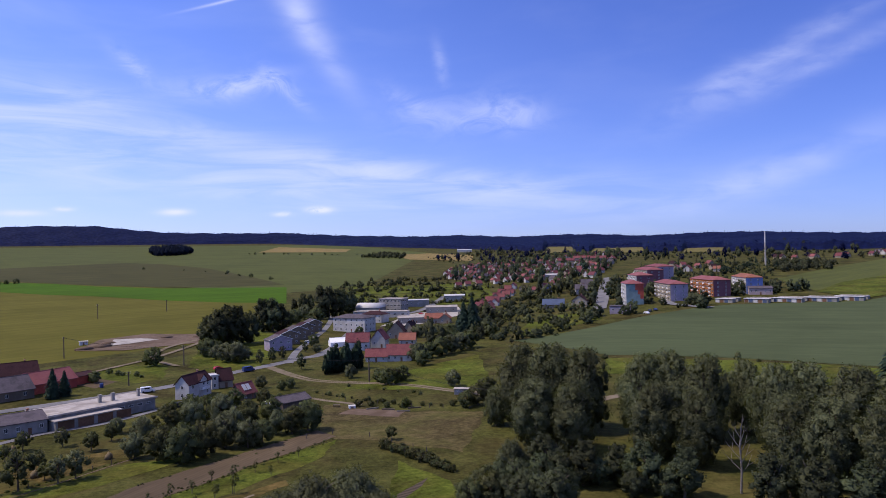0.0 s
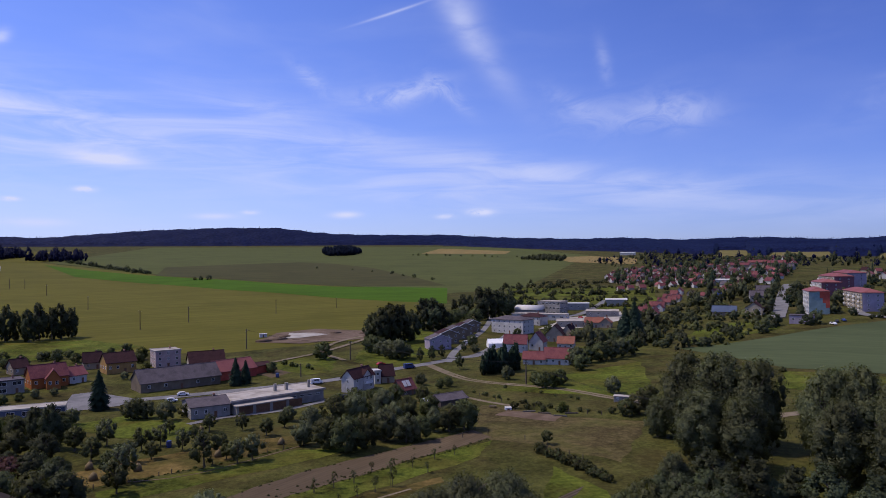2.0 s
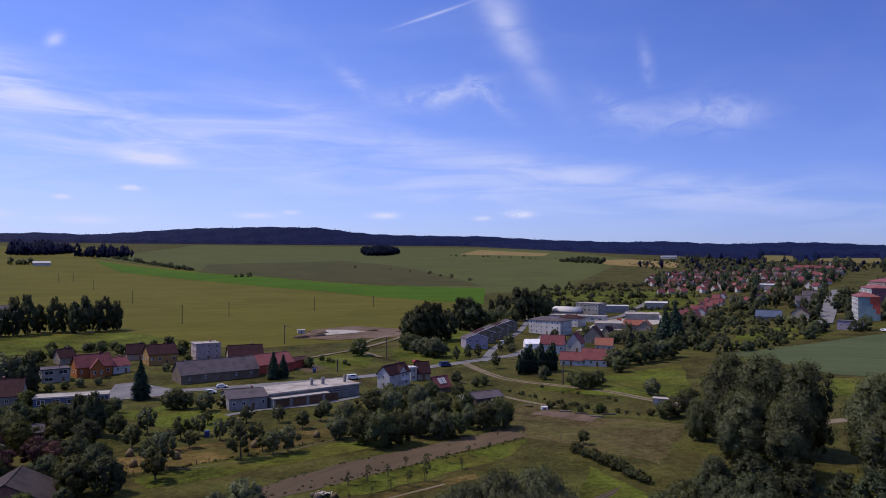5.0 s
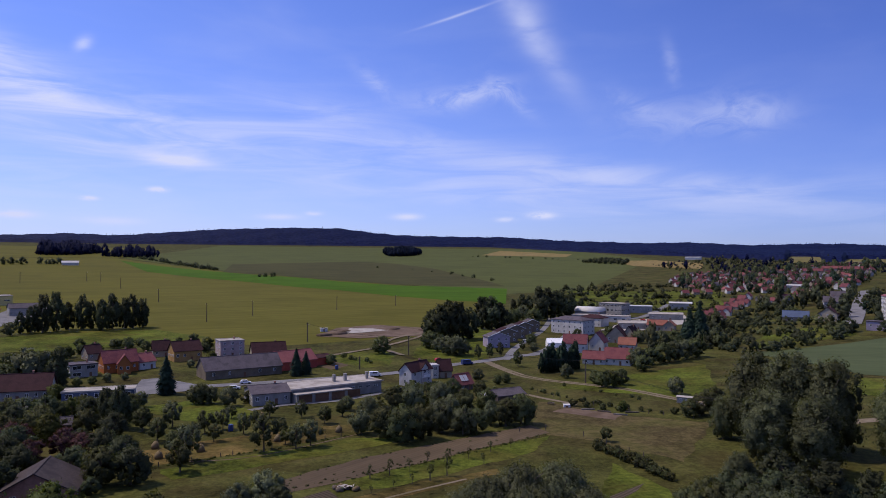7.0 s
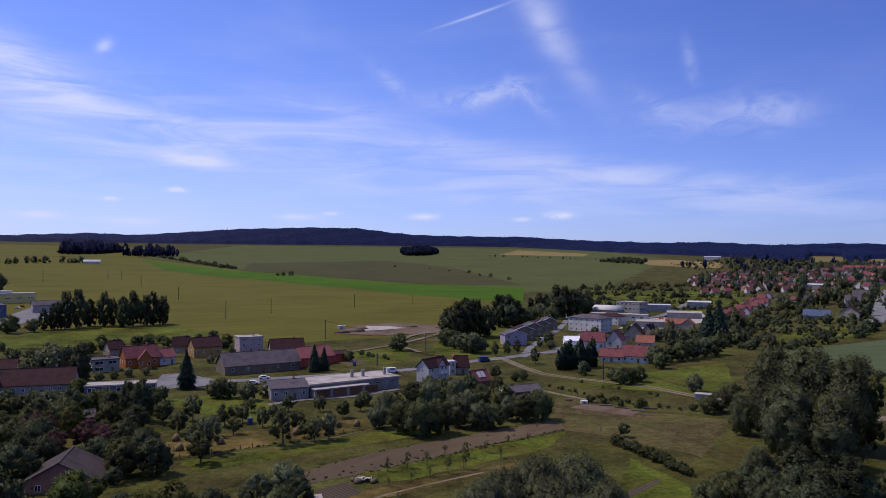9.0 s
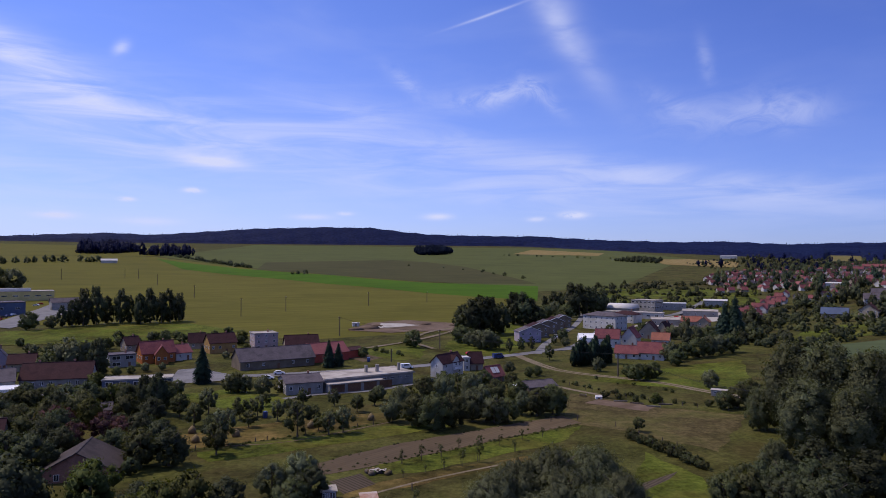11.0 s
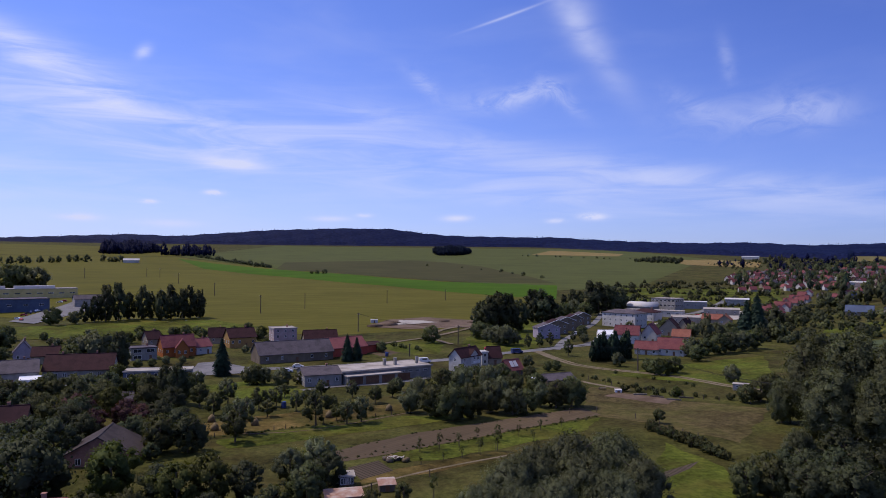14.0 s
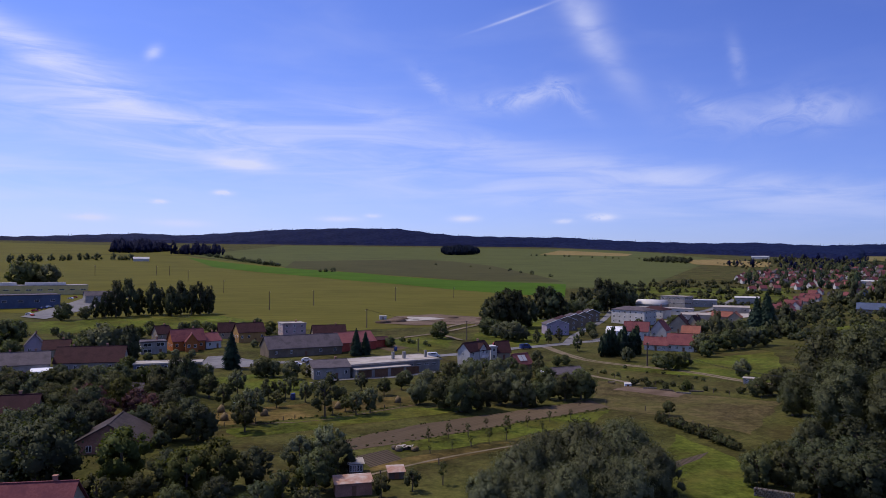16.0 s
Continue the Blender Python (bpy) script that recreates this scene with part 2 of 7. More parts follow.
DUG = rows_surface("dug_soil", (0.082, 0.060, 0.046), (0.100, 0.074, 0.056), (0.030, 0.034, 0.014), 0.9, -42, 0.9)
BARLEY = rows_surface("barley_crop", (0.0924, 0.0872, 0.0133), (0.1144, 0.1019, 0.0181), (0.0713, 0.0764, 0.0123), 12.0, 63, 0.35)
PALE_CROP = rows_surface("pale_dry_crop", (0.135, 0.118, 0.040), (0.160, 0.136, 0.048), (0.110, 0.100, 0.034), 14.0, 40, 0.3)
BRIGHT = rows_surface("bright_green_crop", (0.0459, 0.1012, 0.0048), (0.0580, 0.1162, 0.0066), (0.0432, 0.0839, 0.0048), 9.0, 60, 0.3)
UPLAND = rows_surface("upland_crop", (0.0706, 0.0827, 0.0243), (0.0882, 0.0978, 0.0270), (0.0630, 0.0733, 0.0243), 16.0, 70, 0.4)
DULL = rows_surface("dull_crop", (0.0560, 0.0546, 0.0187), (0.0672, 0.0651, 0.0221), (0.0496, 0.0502, 0.0187), 9.0, 63, 0.4)
STUBBLE = rows_surface("ripe_crop", (0.199, 0.147, 0.055), (0.223, 0.169, 0.065), (0.158, 0.124, 0.045), 10.0, 20, 0.4)
WHEAT = rows_surface("blue_green_wheat", (0.062, 0.080, 0.036), (0.073, 0.092, 0.042), (0.056, 0.072, 0.033), 14.0, -50, 0.12)
DIRT = surface("bare_earth", (0.122, 0.085, 0.059), (0.162, 0.116, 0.083), 0.5, 0.95, (0.093, 0.063, 0.040), 0.15, 0.1, 1.5)
TRACK = surface("pale_gravel_track", (0.167, 0.130, 0.087), (0.205, 0.165, 0.115), 0.8, 0.95, (0.118, 0.098, 0.052), 0.15, 0.03, 3)
ASPHALT = surface("asphalt", (0.160, 0.156, 0.158), (0.200, 0.195, 0.195), 1.5, 0.9, (0.128, 0.125, 0.128), 0.1, 0.01, 20)
CONCRETE = surface("concrete", (0.340, 0.312, 0.276), (0.408, 0.377, 0.330), 1.2, 0.9, (0.272, 0.247, 0.216), 0.15, 0.01, 8)
# far conifers: distance haze is put into the base colour as blue
HAZE_FOREST = foliage("haze_blue_conifers", (0.0016, 0.0048, 0.0200), (0.0026, 0.0075, 0.0270), 0.7, 0.6, 0.0)
LEAF = foliage("leaves_mid_green", (0.0490, 0.0560, 0.0270), (0.0950, 0.1000, 0.0440), 0.6, 1.0, 0.27)
LEAF_PALE = foliage("leaves_grey_green", (0.0640, 0.0730, 0.0400), (0.1270, 0.1390, 0.0740), 0.5, 0.5, 0.22)
LEAF_POPLAR = foliage("leaves_poplar", (0.0600, 0.0700, 0.0370), (0.1300, 0.1390, 0.0720), 0.5, 0.4, 0.28)
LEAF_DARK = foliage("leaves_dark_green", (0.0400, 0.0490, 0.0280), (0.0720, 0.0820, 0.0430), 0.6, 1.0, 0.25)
LEAF_FRESH = foliage("leaves_fresh_green", (0.0470, 0.0570, 0.0170), (0.0850, 0.0950, 0.0270), 0.6, 1.0, 0.25)
LEAF_RED = foliage("leaves_purple", (0.0600, 0.0308, 0.0364), (0.0975, 0.0476, 0.0504), 0.5, 0.5)
NEEDLE = foliage("needles", (0.0140, 0.0280, 0.0182), (0.0308, 0.0504, 0.0286), 0.6, 0.6, 0.05)
BARK = surface("bark", (0.10, 0.08, 0.06), (0.16, 0.13, 0.10), 3.0, 0.95, (0.07, 0.06, 0.05), 0.2, 0.03, 6)
DEADWOOD = surface("bare_grey_wood", (0.1680, 0.1500, 0.1320), (0.2160, 0.1920, 0.1680), 3.0, 0.9)
WOOD = surface("weathered_wood", (0.091, 0.071, 0.058), (0.140, 0.112, 0.092), 1.5, 0.9, (0.063, 0.051, 0.041), 0.2, 0.02, 6, 0.3, (1, 1, 0.2, 0))
WHITE_WALL = surface("white_render", (0.485, 0.467, 0.426), (0.525, 0.506, 0.468), 0.7, 0.9, (0.394, 0.371, 0.328), 0.3, 0.01, 10, 0.15)
GREY_WALL = surface("grey_render", (0.276, 0.262, 0.243), (0.328, 0.307, 0.280), 0.7, 0.9, (0.216, 0.205, 0.182), 0.3, 0.01, 10, 0.3)
CREAM_WALL = surface("cream_render", (0.3116, 0.2560, 0.1848), (0.3551, 0.2968, 0.2192), 0.7, 0.9, (0.2583, 0.2096, 0.1504), 0.3, 0.01, 10, 0.35)
OCHRE_WALL = surface("ochre_render", (0.345, 0.203, 0.068), (0.405, 0.247, 0.090), 0.7, 0.9, (0.285, 0.165, 0.060), 0.3, 0.01, 10)
ORANGE_WALL = surface("orange_render", (0.340, 0.125, 0.036), (0.395, 0.150, 0.048), 0.7, 0.9, (0.330, 0.105, 0.038), 0.3, 0.01, 10)
RED_WALL = surface("red_render", (0.42, 0.08, 0.05), (0.50, 0.11, 0.07), 0.7, 0.9, (0.36, 0.07, 0.05), 0.3, 0.01, 10)
GREEN_WALL = surface("sea_green_render", (0.195, 0.270, 0.270), (0.232, 0.315, 0.315), 0.7, 0.9, (0.165, 0.232, 0.232), 0.3, 0.01, 10)
BLUE_WALL = surface("blue_render", (0.150, 0.210, 0.390), (0.180, 0.247, 0.450), 0.7, 0.9, (0.128, 0.180, 0.338), 0.3, 0.01, 10)
BROWN_WALL = surface("dull_brown_render", (0.17, 0.135, 0.095), (0.21, 0.17, 0.12), 0.7, 0.9, (0.14, 0.11, 0.08), 0.3, 0.01, 10)
PINK_WALL = surface("pale_pink_render", (0.3952, 0.3075, 0.2952), (0.4462, 0.3501, 0.3387), 0.7, 0.9, (0.3315, 0.2583, 0.2460), 0.3, 0.01, 10)
LILAC_WALL = surface("lilac_render", (0.315, 0.270, 0.330), (0.360, 0.315, 0.375), 0.7, 0.9, (0.270, 0.232, 0.277), 0.3, 0.01, 10)
PLUM_WALL = surface("plum_render", (0.180, 0.083, 0.098), (0.210, 0.098, 0.112), 0.7, 0.9, (0.150, 0.068, 0.083), 0.3, 0.01, 10)
YELLOW_WALL = surface("yellow_cladding", (0.56, 0.44, 0.18), (0.62, 0.50, 0.22), 0.7, 0.7, (0.50, 0.40, 0.16), 0.3)
TILE = surface("red_clay_tiles", (0.1484, 0.0460, 0.0462), (0.1897, 0.0676, 0.0680), 2.5, 0.8, (0.1155, 0.0379, 0.0462), 0.12, 0.03, 4, 0.5)
TILE_ORANGE = surface("orange_tiles", (0.2295, 0.0855, 0.0537), (0.2754, 0.1140, 0.0813), 2.5, 0.8, (0.1930, 0.0741, 0.0537), 0.12, 0.03, 4, 0.3)
TILE_BROWN = surface("brown_tiles", (0.040, 0.018, 0.020), (0.054, 0.024, 0.026), 2.5, 0.85, (0.031, 0.015, 0.017), 0.12, 0.03, 4, 0.4)
TILE_PINK = surface("faded_red_metal_roof", (0.221, 0.073, 0.072), (0.254, 0.094, 0.086), 1.5, 0.6, (0.188, 0.062, 0.062), 0.12, 0.01, 4, 0.2)
SHINGLE = surface("old_brown_shingles", (0.050, 0.039, 0.038), (0.070, 0.055, 0.052), 2.0, 0.85, (0.040, 0.032, 0.031), 0.15, 0.02, 5, 0.2)
SLATE = surface("grey_slate_roof", (0.090, 0.076, 0.083), (0.117, 0.098, 0.107), 2.0, 0.75, (0.069, 0.059, 0.065), 0.15, 0.02, 5, 0.3)
FELT = surface("pale_felt_roof", (0.340, 0.305, 0.270), (0.408, 0.370, 0.330), 0.8, 0.9, (0.245, 0.215, 0.186), 0.25, 0.01, 6, 0.15)
WHITE_METAL = surface("white_sheet_metal", (0.517, 0.501, 0.480), (0.558, 0.539, 0.510), 0.5, 0.5, (0.462, 0.442, 0.420), 0.3)
BLUE_METAL = surface("blue_sheet_metal", (0.072, 0.096, 0.154), (0.090, 0.120, 0.182), 0.5, 0.5, (0.066, 0.084, 0.132), 0.3)
BRICK_MIX = surface("brick_masonry", (0.30, 0.15, 0.11), (0.38, 0.20, 0.15), 4.0, 0.9, (0.25, 0.14, 0.10), 0.2, 0.02, 8)
CANVAS = surface("white_canvas", (0.80, 0.80, 0.80), (0.84, 0.84, 0.84), 1.0, 0.7, (0.76, 0.76, 0.76), 0.3)
GLASS = surface("window_glass", (0.020, 0.024, 0.030), (0.030, 0.034, 0.042), 0.6, 0.08, (0.018, 0.02, 0.025), 0.3, spec=0.6)
FRAME = surface("white_window_frame", (0.72, 0.72, 0.70), (0.78, 0.78, 0.76), 2.0, 0.5)
DOOR = surface("brown_door_wood", (0.16, 0.085, 0.05), (0.21, 0.115, 0.07), 2.0, 0.6)
CAR_BLUE = surface("blue_car_paint", (0.03, 0.05, 0.16), (0.035, 0.06, 0.18), 1.0, 0.25, spec=0.5)
CAR_WHITE = surface("white_car_paint", (0.78, 0.78, 0.78), (0.80, 0.80, 0.80), 1.0, 0.25, spec=0.5)
CAR_DARK = surface("dark_car_paint", (0.03, 0.03, 0.035), (0.04, 0.04, 0.045), 1.0, 0.25, spec=0.5)
CAR_RED = surface("red_car_paint", (0.35, 0.03, 0.03), (0.38, 0.04, 0.04), 1.0, 0.25, spec=0.5)
RUBBER = surface("tyre_rubber", (0.02, 0.02, 0.02), (0.03, 0.03, 0.03), 4.0, 0.9)
HAY = surface("hay_heap", (0.16, 0.12, 0.065), (0.22, 0.165, 0.09), 3.0, 0.98, (0.12, 0.09, 0.05), 0.2, 0.08, 4)
RUST = surface("rusty_sheet", (0.30, 0.16, 0.11), (0.38, 0.24, 0.18), 1.0, 0.85, (0.45, 0.38, 0.33), 0.3, 0.01, 5)


# ---- geometry helpers ----
class Geo:
    """Vertices and faces of one part."""

    def __init__(self):
        self.v, self.f = [], []

    def add(self, vs, fs, m=None):
        n = len(self.v)
        self.v += [tuple(m @ Vector(p)) if m else tuple(p) for p in vs]
        self.f += [tuple(i + n for i in q) for q in fs]
        return self

    def box(self, x0, x1, y0, y1, z0, z1, m=None):
        return self.add([(x0, y0, z0), (x1, y0, z0), (x1, y1, z0), (x0, y1, z0), (x0, y0, z1), (x1, y0, z1), (x1, y1, z1), (x0, y1, z1)],
                        [(3, 2, 1, 0), (4, 5, 6, 7), (0, 1, 5, 4), (1, 2, 6, 5), (2, 3, 7, 6), (3, 0, 4, 7)], m)

    def tube(self, path, radii, sides=7, cap=True):
        """A round bar through the points of path."""
        path = [Vector(p) for p in path]
        n0 = len(self.v)
        for i, p in enumerate(path):
            d = (path[min(i + 1, len(path) - 1)] - path[max(i - 1, 0)]).normalized()
            a = d.orthogonal().normalized()
            b = d.cross(a)
            for k in range(sides):
                w = 2 * math.pi * k / sides
                self.v.append(tuple(p + (a * math.cos(w) + b * math.sin(w)) * radii[i]))
        for i in range(len(path) - 1):
            for k in range(sides):
                k2 = (k + 1) % sides
                self.f.append((n0 + i * sides + k, n0 + i * sides + k2, n0 + (i + 1) * sides + k2, n0 + (i + 1) * sides + k))
        if cap:
            self.f.append(tuple(n0 + (len(path) - 1) * sides + k for k in range(sides)))
            self.f.append(tuple(n0 + k for k in reversed(range(sides))))
        return self

    def mesh(self, name, material, smooth=False):
        me = bpy.data.meshes.new(name)
        me.from_pydata(self.v, [], self.f)
        if material:
            me.materials.append(material)
        if smooth:
            me.polygons.foreach_set("use_smooth", [True] * len(me.polygons))
        me.update()
        return me


def part(name, geo, material, parent, label="", smooth=False):
    ob = new(name, geo.mesh(name, material, smooth) if isinstance(geo, Geo) else geo)
    ob.parent = parent
    return tagged(ob, label)


def thing(name, m, label, category, group="", kind=""):
    ob = new(name)
    ob.matrix_world = m
    ob.empty_display_size = 0.5
    return tagged(ob, label, category, group, kind)


def np_mesh(name, v, f, material, smooth=False, normals=None):
    """A mesh from arrays; f: rows of 3 or 4 corners; normals: one for each vertex."""
    v, f = np.asarray(v, np.float32), np.asarray(f, np.int32)
    me = bpy.data.meshes.new(name)
    me.vertices.add(len(v))
    me.vertices.foreach_set("co", v.ravel())
    k = f.shape[1]
    me.loops.add(f.size)
    me.loops.foreach_set("vertex_index", f.ravel())
    me.polygons.add(len(f))
    me.polygons.foreach_set("loop_start", np.arange(0, f.size, k, dtype=np.int32))
    me.polygons.foreach_set("loop_total", np.full(len(f), k, np.int32))
    if smooth or normals is not None:
        me.polygons.foreach_set("use_smooth", np.ones(len(f), bool))
    if material:
        me.materials.append(material)
    me.update(calc_edges=True)
    if normals is not None:
        me.normals_split_custom_set_from_vertices(np.asarray(normals, np.float32))
    return me


# ---- ground ----
RIDGE = [(-180, 60), (-70, 90), (-49.6, 105), (-45.6, 115), (-41.5, 129), (-38, 132), (-33.1, 124), (-30.1, 139), (-27.4, 141), (-23, 134), (-19.2, 150),
         (-15.7, 146), (-9.4, 162), (-5.1, 180), (-0.6, 182), (3.9, 190), (5.8, 205), (8.5, 224), (11.2, 225), (14.8, 219), (18.7, 206),
         (21.6, 188), (24.5, 172), (28.1, 178), (31.4, 165), (36.6, 140), (60, 120), (180, 60)]
RA, RH = np.array([a for a, q in RIDGE], float), np.array([q for a, q in RIDGE], float)


def soft_ramp(u, k):
    return k * np.logaddexp(0, u / k)


def sigmoid(u):
    return 1 / (1 + np.exp(-np.clip(u, -60, 60)))


def ground_z(x, y):
    """The lie of the land: a flat valley floor, fields that climb away, a wooded ridge all round."""
    x, y = np.asarray(x, float), np.asarray(y, float)
    r, az = np.hypot(x, y), np.degrees(np.arctan2(-x, y))
    wl, wr = sigmoid((az + 6) / 5), sigmoid((-26 - az) / 3)
    wm = np.clip(1 - wl - wr, 0, 1)
    z = wl * 0.042 * soft_ramp(r - 400, 60) + wm * 0.042 * soft_ramp(r - 680, 60) + wr * (0.05 * soft_ramp(r - 230, 40) - 0.035 * soft_ramp(r - 1150, 150))
    z = z * np.clip(1.2 * y / (r + 1) + 0.6, 0, 1)
    s = np.clip((r - 3230) / 570, 0, 1)
    s = s * s * (3 - 2 * s)
    return z * (1 - s) + (np.interp(az, RA, RH) - 14) * s


def gz(x, y):
    return float(ground_z(x, y))


def on(p, dz=0.0):
    return Vector((p[0], p[1], gz(p[0], p[1]) + dz))


def build_ground():
    az = np.radians(np.concatenate([np.arange(-62, 62, 0.5), np.arange(62, 298, 4)]))
    r = np.concatenate([[0.0, 2.0], np.geomspace(6, 900, 230), np.geomspace(914, 4950, 110)])
    A, R = np.meshgrid(az, r)
    x, y = -R * np.sin(A), R * np.cos(A)
    x[0], y[0] = 0.7, -0.5
    v = np.stack([x, y, ground_z(x, y)], -1).reshape(-1, 3)
    n, k = len(az), len(r)
    i, j = np.meshgrid(np.arange(k - 1), np.arange(n), indexing="ij")
    j2 = (j + 1) % n
    f = np.stack([i * n + j, i * n + j2, (i + 1) * n + j2, (i + 1) * n + j], -1).reshape(-1, 4)
    me = np_mesh("ground", v, f[:, ::-1], GRASS, True)
    tagged(new("ground", me), "green meadow ground of the valley and hills", "ground", kind="structure")


def drape(name, corners, material, lift, label, category, cell=None, kind="structure"):
    """A sheet cut to an outline and laid on the land."""
    c = np.array(corners, float)
    size = max(c.max(0) - c.min(0))
    if cell and cell <= 6 and material in (GRASS, LAWN, ROUGH_GRASS, DRY_GRASS, SOIL, DIRT):
        edge_rng, line = np.random.default_rng(int(abs(c.sum()))), []
        for p, q in zip(c, np.roll(c, -1, axis=0)):
            n = max(1, int(np.hypot(*(q - p)) / 2.5))
            off = np.convolve(edge_rng.normal(0, 0.55 if material in (SOIL, DIRT) else 0.9, n + 2), np.ones(3) / 3, "valid")
            d = (q - p) / np.hypot(*(q - p))
            for k in range(n):
                line.append(p + (q - p) * k / n + np.array([-d[1], d[0]]) * off[k] * (1.0 if 0 < k < n else 0.0))
        c = np.array(line)
    cell = cell or max(3.0, min(40.0, size / 60))
    whole = Geo()
    for tri in geometry.tessellate_polygon([[Vector((p[0], p[1], 0)) for p in c]]):
        t = c[list(tri)]
        if (t[1, 0] - t[0, 0]) * (t[2, 1] - t[0, 1]) - (t[1, 1] - t[0, 1]) * (t[2, 0] - t[0, 0]) < 0:
            t = t[::-1]
        lo, hi = t.min(0), t.max(0)
        xs, ys = np.arange(lo[0], hi[0] + cell, cell), np.arange(lo[1], hi[1] + cell, cell)
        bm = bmesh.new()
        grid = [[bm.verts.new((x, y, 0)) for x in xs] for y in ys]
        for a in range(len(ys) - 1):
            for b in range(len(xs) - 1):
                bm.faces.new((grid[a][b], grid[a][b + 1], grid[a + 1][b + 1], grid[a + 1][b]))
        for k in range(3):
            p, q = t[k], t[(k + 1) % 3]
            nrm = Vector((q[1] - p[1], -(q[0] - p[0]), 0))
            bmesh.ops.bisect_plane(bm, geom=bm.verts[:] + bm.edges[:] + bm.faces[:], plane_co=(p[0], p[1], 0), plane_no=nrm, clear_outer=True)
        bm.verts.index_update()
        if len(bm.verts):
            z = ground_z([w.co.x for w in bm.verts], [w.co.y for w in bm.verts])
            whole.add([(w.co.x, w.co.y, h + lift) for w, h in zip(bm.verts, z)], [tuple(w.index for w in q.verts) for q in bm.faces])
        bm.free()
    return tagged(new(name, whole.mesh(name, material)), label, category, kind=kind)


def strip(name, line, width, material, lift, label, category, step=4.0):
    """A road or path along a line."""
    p = [Vector((*q, 0)) for q in line]
    pts = []
    for i in range(len(p) - 1):
        n = max(1, int((p[i + 1] - p[i]).length / step))
        for k in range(n):
            a, b, c, d = p[max(i - 1, 0)], p[i], p[i + 1], p[min(i + 2, len(p) - 1)]
            t = k / n
            pts.append(0.5 * ((2 * b) + (c - a) * t + (2 * a - 5 * b + 4 * c - d) * t * t + (3 * b - a - 3 * c + d) * t ** 3))
    pts.append(p[-1])
    g = Geo()
    for i, q in enumerate(pts):
        d = (pts[min(i + 1, len(pts) - 1)] - pts[max(i - 1, 0)]).normalized()
        s = Vector((-d.y, d.x, 0)) * width / 2
        for w in (q + s, q, q - s):
            g.v.append((w.x, w.y, gz(w.x, w.y) + lift))
        if i:
            for k in (0, 1):
                g.f.append((3 * i + k, 3 * i - 3 + k, 3 * i - 2 + k, 3 * i + 1 + k))
    return tagged(new(name, g.mesh(name, material)), label, category, kind="structure")


build_ground()

# ---- fields, roads ----
drape("field", [(-1500, 1200), (-700, 1530), (-350, 1127), (-145, 985), (-60, 905), (66.9, 738.9), (9.3, 544.4), (-7.7, 474.9), (5, 455), (-90, 395), (-205, 425), (-700, 500)], BARLEY, 0.10,
      "olive-yellow barley field climbing a gentle slope", "field", 14)
drape("field", [(-1500, 1230), (-705, 1540), (-900, 2300), (-1900, 2300)], BARLEY, 0.3, "far olive-yellow barley field below the wooded ridge", "field", 30)
drape("field", [(-650, 1433), (-491, 1244), (-366, 1119), (-273, 1046), (-195, 996), (-137, 936), (-59, 886), (11, 883), (81, 888), (63, 696), (42, 704), (9, 708), (-49, 738), (-117, 799), (-177, 839), (-242, 898), (-341, 975), (-445, 1075)], BRIGHT, 0.24, "strip of bright green young crop", "field", 12)
drape("field", [(-694, 1545), (-350, 1140), (76, 815), (180, 900), (560, 1900), (500, 2900), (-900, 2900)], UPLAND, 0.18, "wide grey-green upland field", "field", 25)
drape("field", [(-339, 1100), (-398, 1351), (-288, 1466), (-179, 1550), (-101, 1487), (-16, 1315), (60, 1026), (83, 924), (11, 900), (-60, 898), (-141, 952), (-238, 1035)], DULL, 0.35, "dull brownish-green field", "field", 20)
drape("field", [(430.8, 1809.0), (550.5, 1849.6), (604.6, 1650.4), (506.1, 1389.1), (413.6, 1546.2)], STUBBLE, 0.5, "ripe tan field beside the town", "field", 20)
drape("field", [(114.6, 2108.8), (215.8, 2647.8), (420.6, 2312.3), (361.7, 2075.1)], STUBBLE, 0.55, "thin tan field far up the slope", "field", 20)
drape("field", [(157.2, 370.5), (173.6, 364.4), (207.6, 367.5), (247.0, 381.5), (303.1, 395.3), (328.6, 393.5), (400.2, 357.3), (560, 400), (420, 130), (243.8, 209.0), (209.0, 251.1), (168.4, 286.0)], WHEAT, 0.12, "blue-green wheat field rising to the garages", "field", 8)
drape("field", [(473.5, 511.9), (594.5, 569.6), (729.3, 621.3), (900, 690), (700, 500), (540, 405), (426.4, 424.5)], UPLAND, 0.15, "yellow-green field behind the garages", "field", 14)
drape("field", [(419.3, 414.9), (484.7, 453.6), (552.6, 471.3), (640, 480), (545, 395), (409.7, 365.8)], LAWN, 0.4, "deep green crop field", "field", 14)
drape("grass_verge", [(164.9, 280.0), (205.7, 247.3), (241.3, 206.9), (300, 150), (213.3, 183.1), (184.2, 221.6), (144.7, 252.5)], LAWN, 0.054, "yellow-green grass verge below the wheat", "verge", 6)
drape("meadow", [(-238.3, 351.0), (-278.4, 394.2), (-243.7, 422.6), (-182.9, 458.4), (-138.7, 428.3), (-162.4, 399.5), (-185.9, 372.8)], LAWN, 0.2, "bright green meadow behind the gardens", "meadow", 5)
drape("meadow", [(-55.5, 365.5), (-34.3, 389.2), (-23.4, 365.7), (-23.6, 330.2), (-33.5, 324.7), (-69.7, 363.3)], LAWN, 0.063, "green meadow by the dirt lane", "meadow", 4)
drape("meadow", [(-10.6, 421.8), (24.7, 507.5), (41.9, 457.4), (21.5, 350.2), (-0.2, 337.9), (-14.5, 360.0)], LAWN, 0.072, "green orchard meadow beside the lane", "meadow", 5)
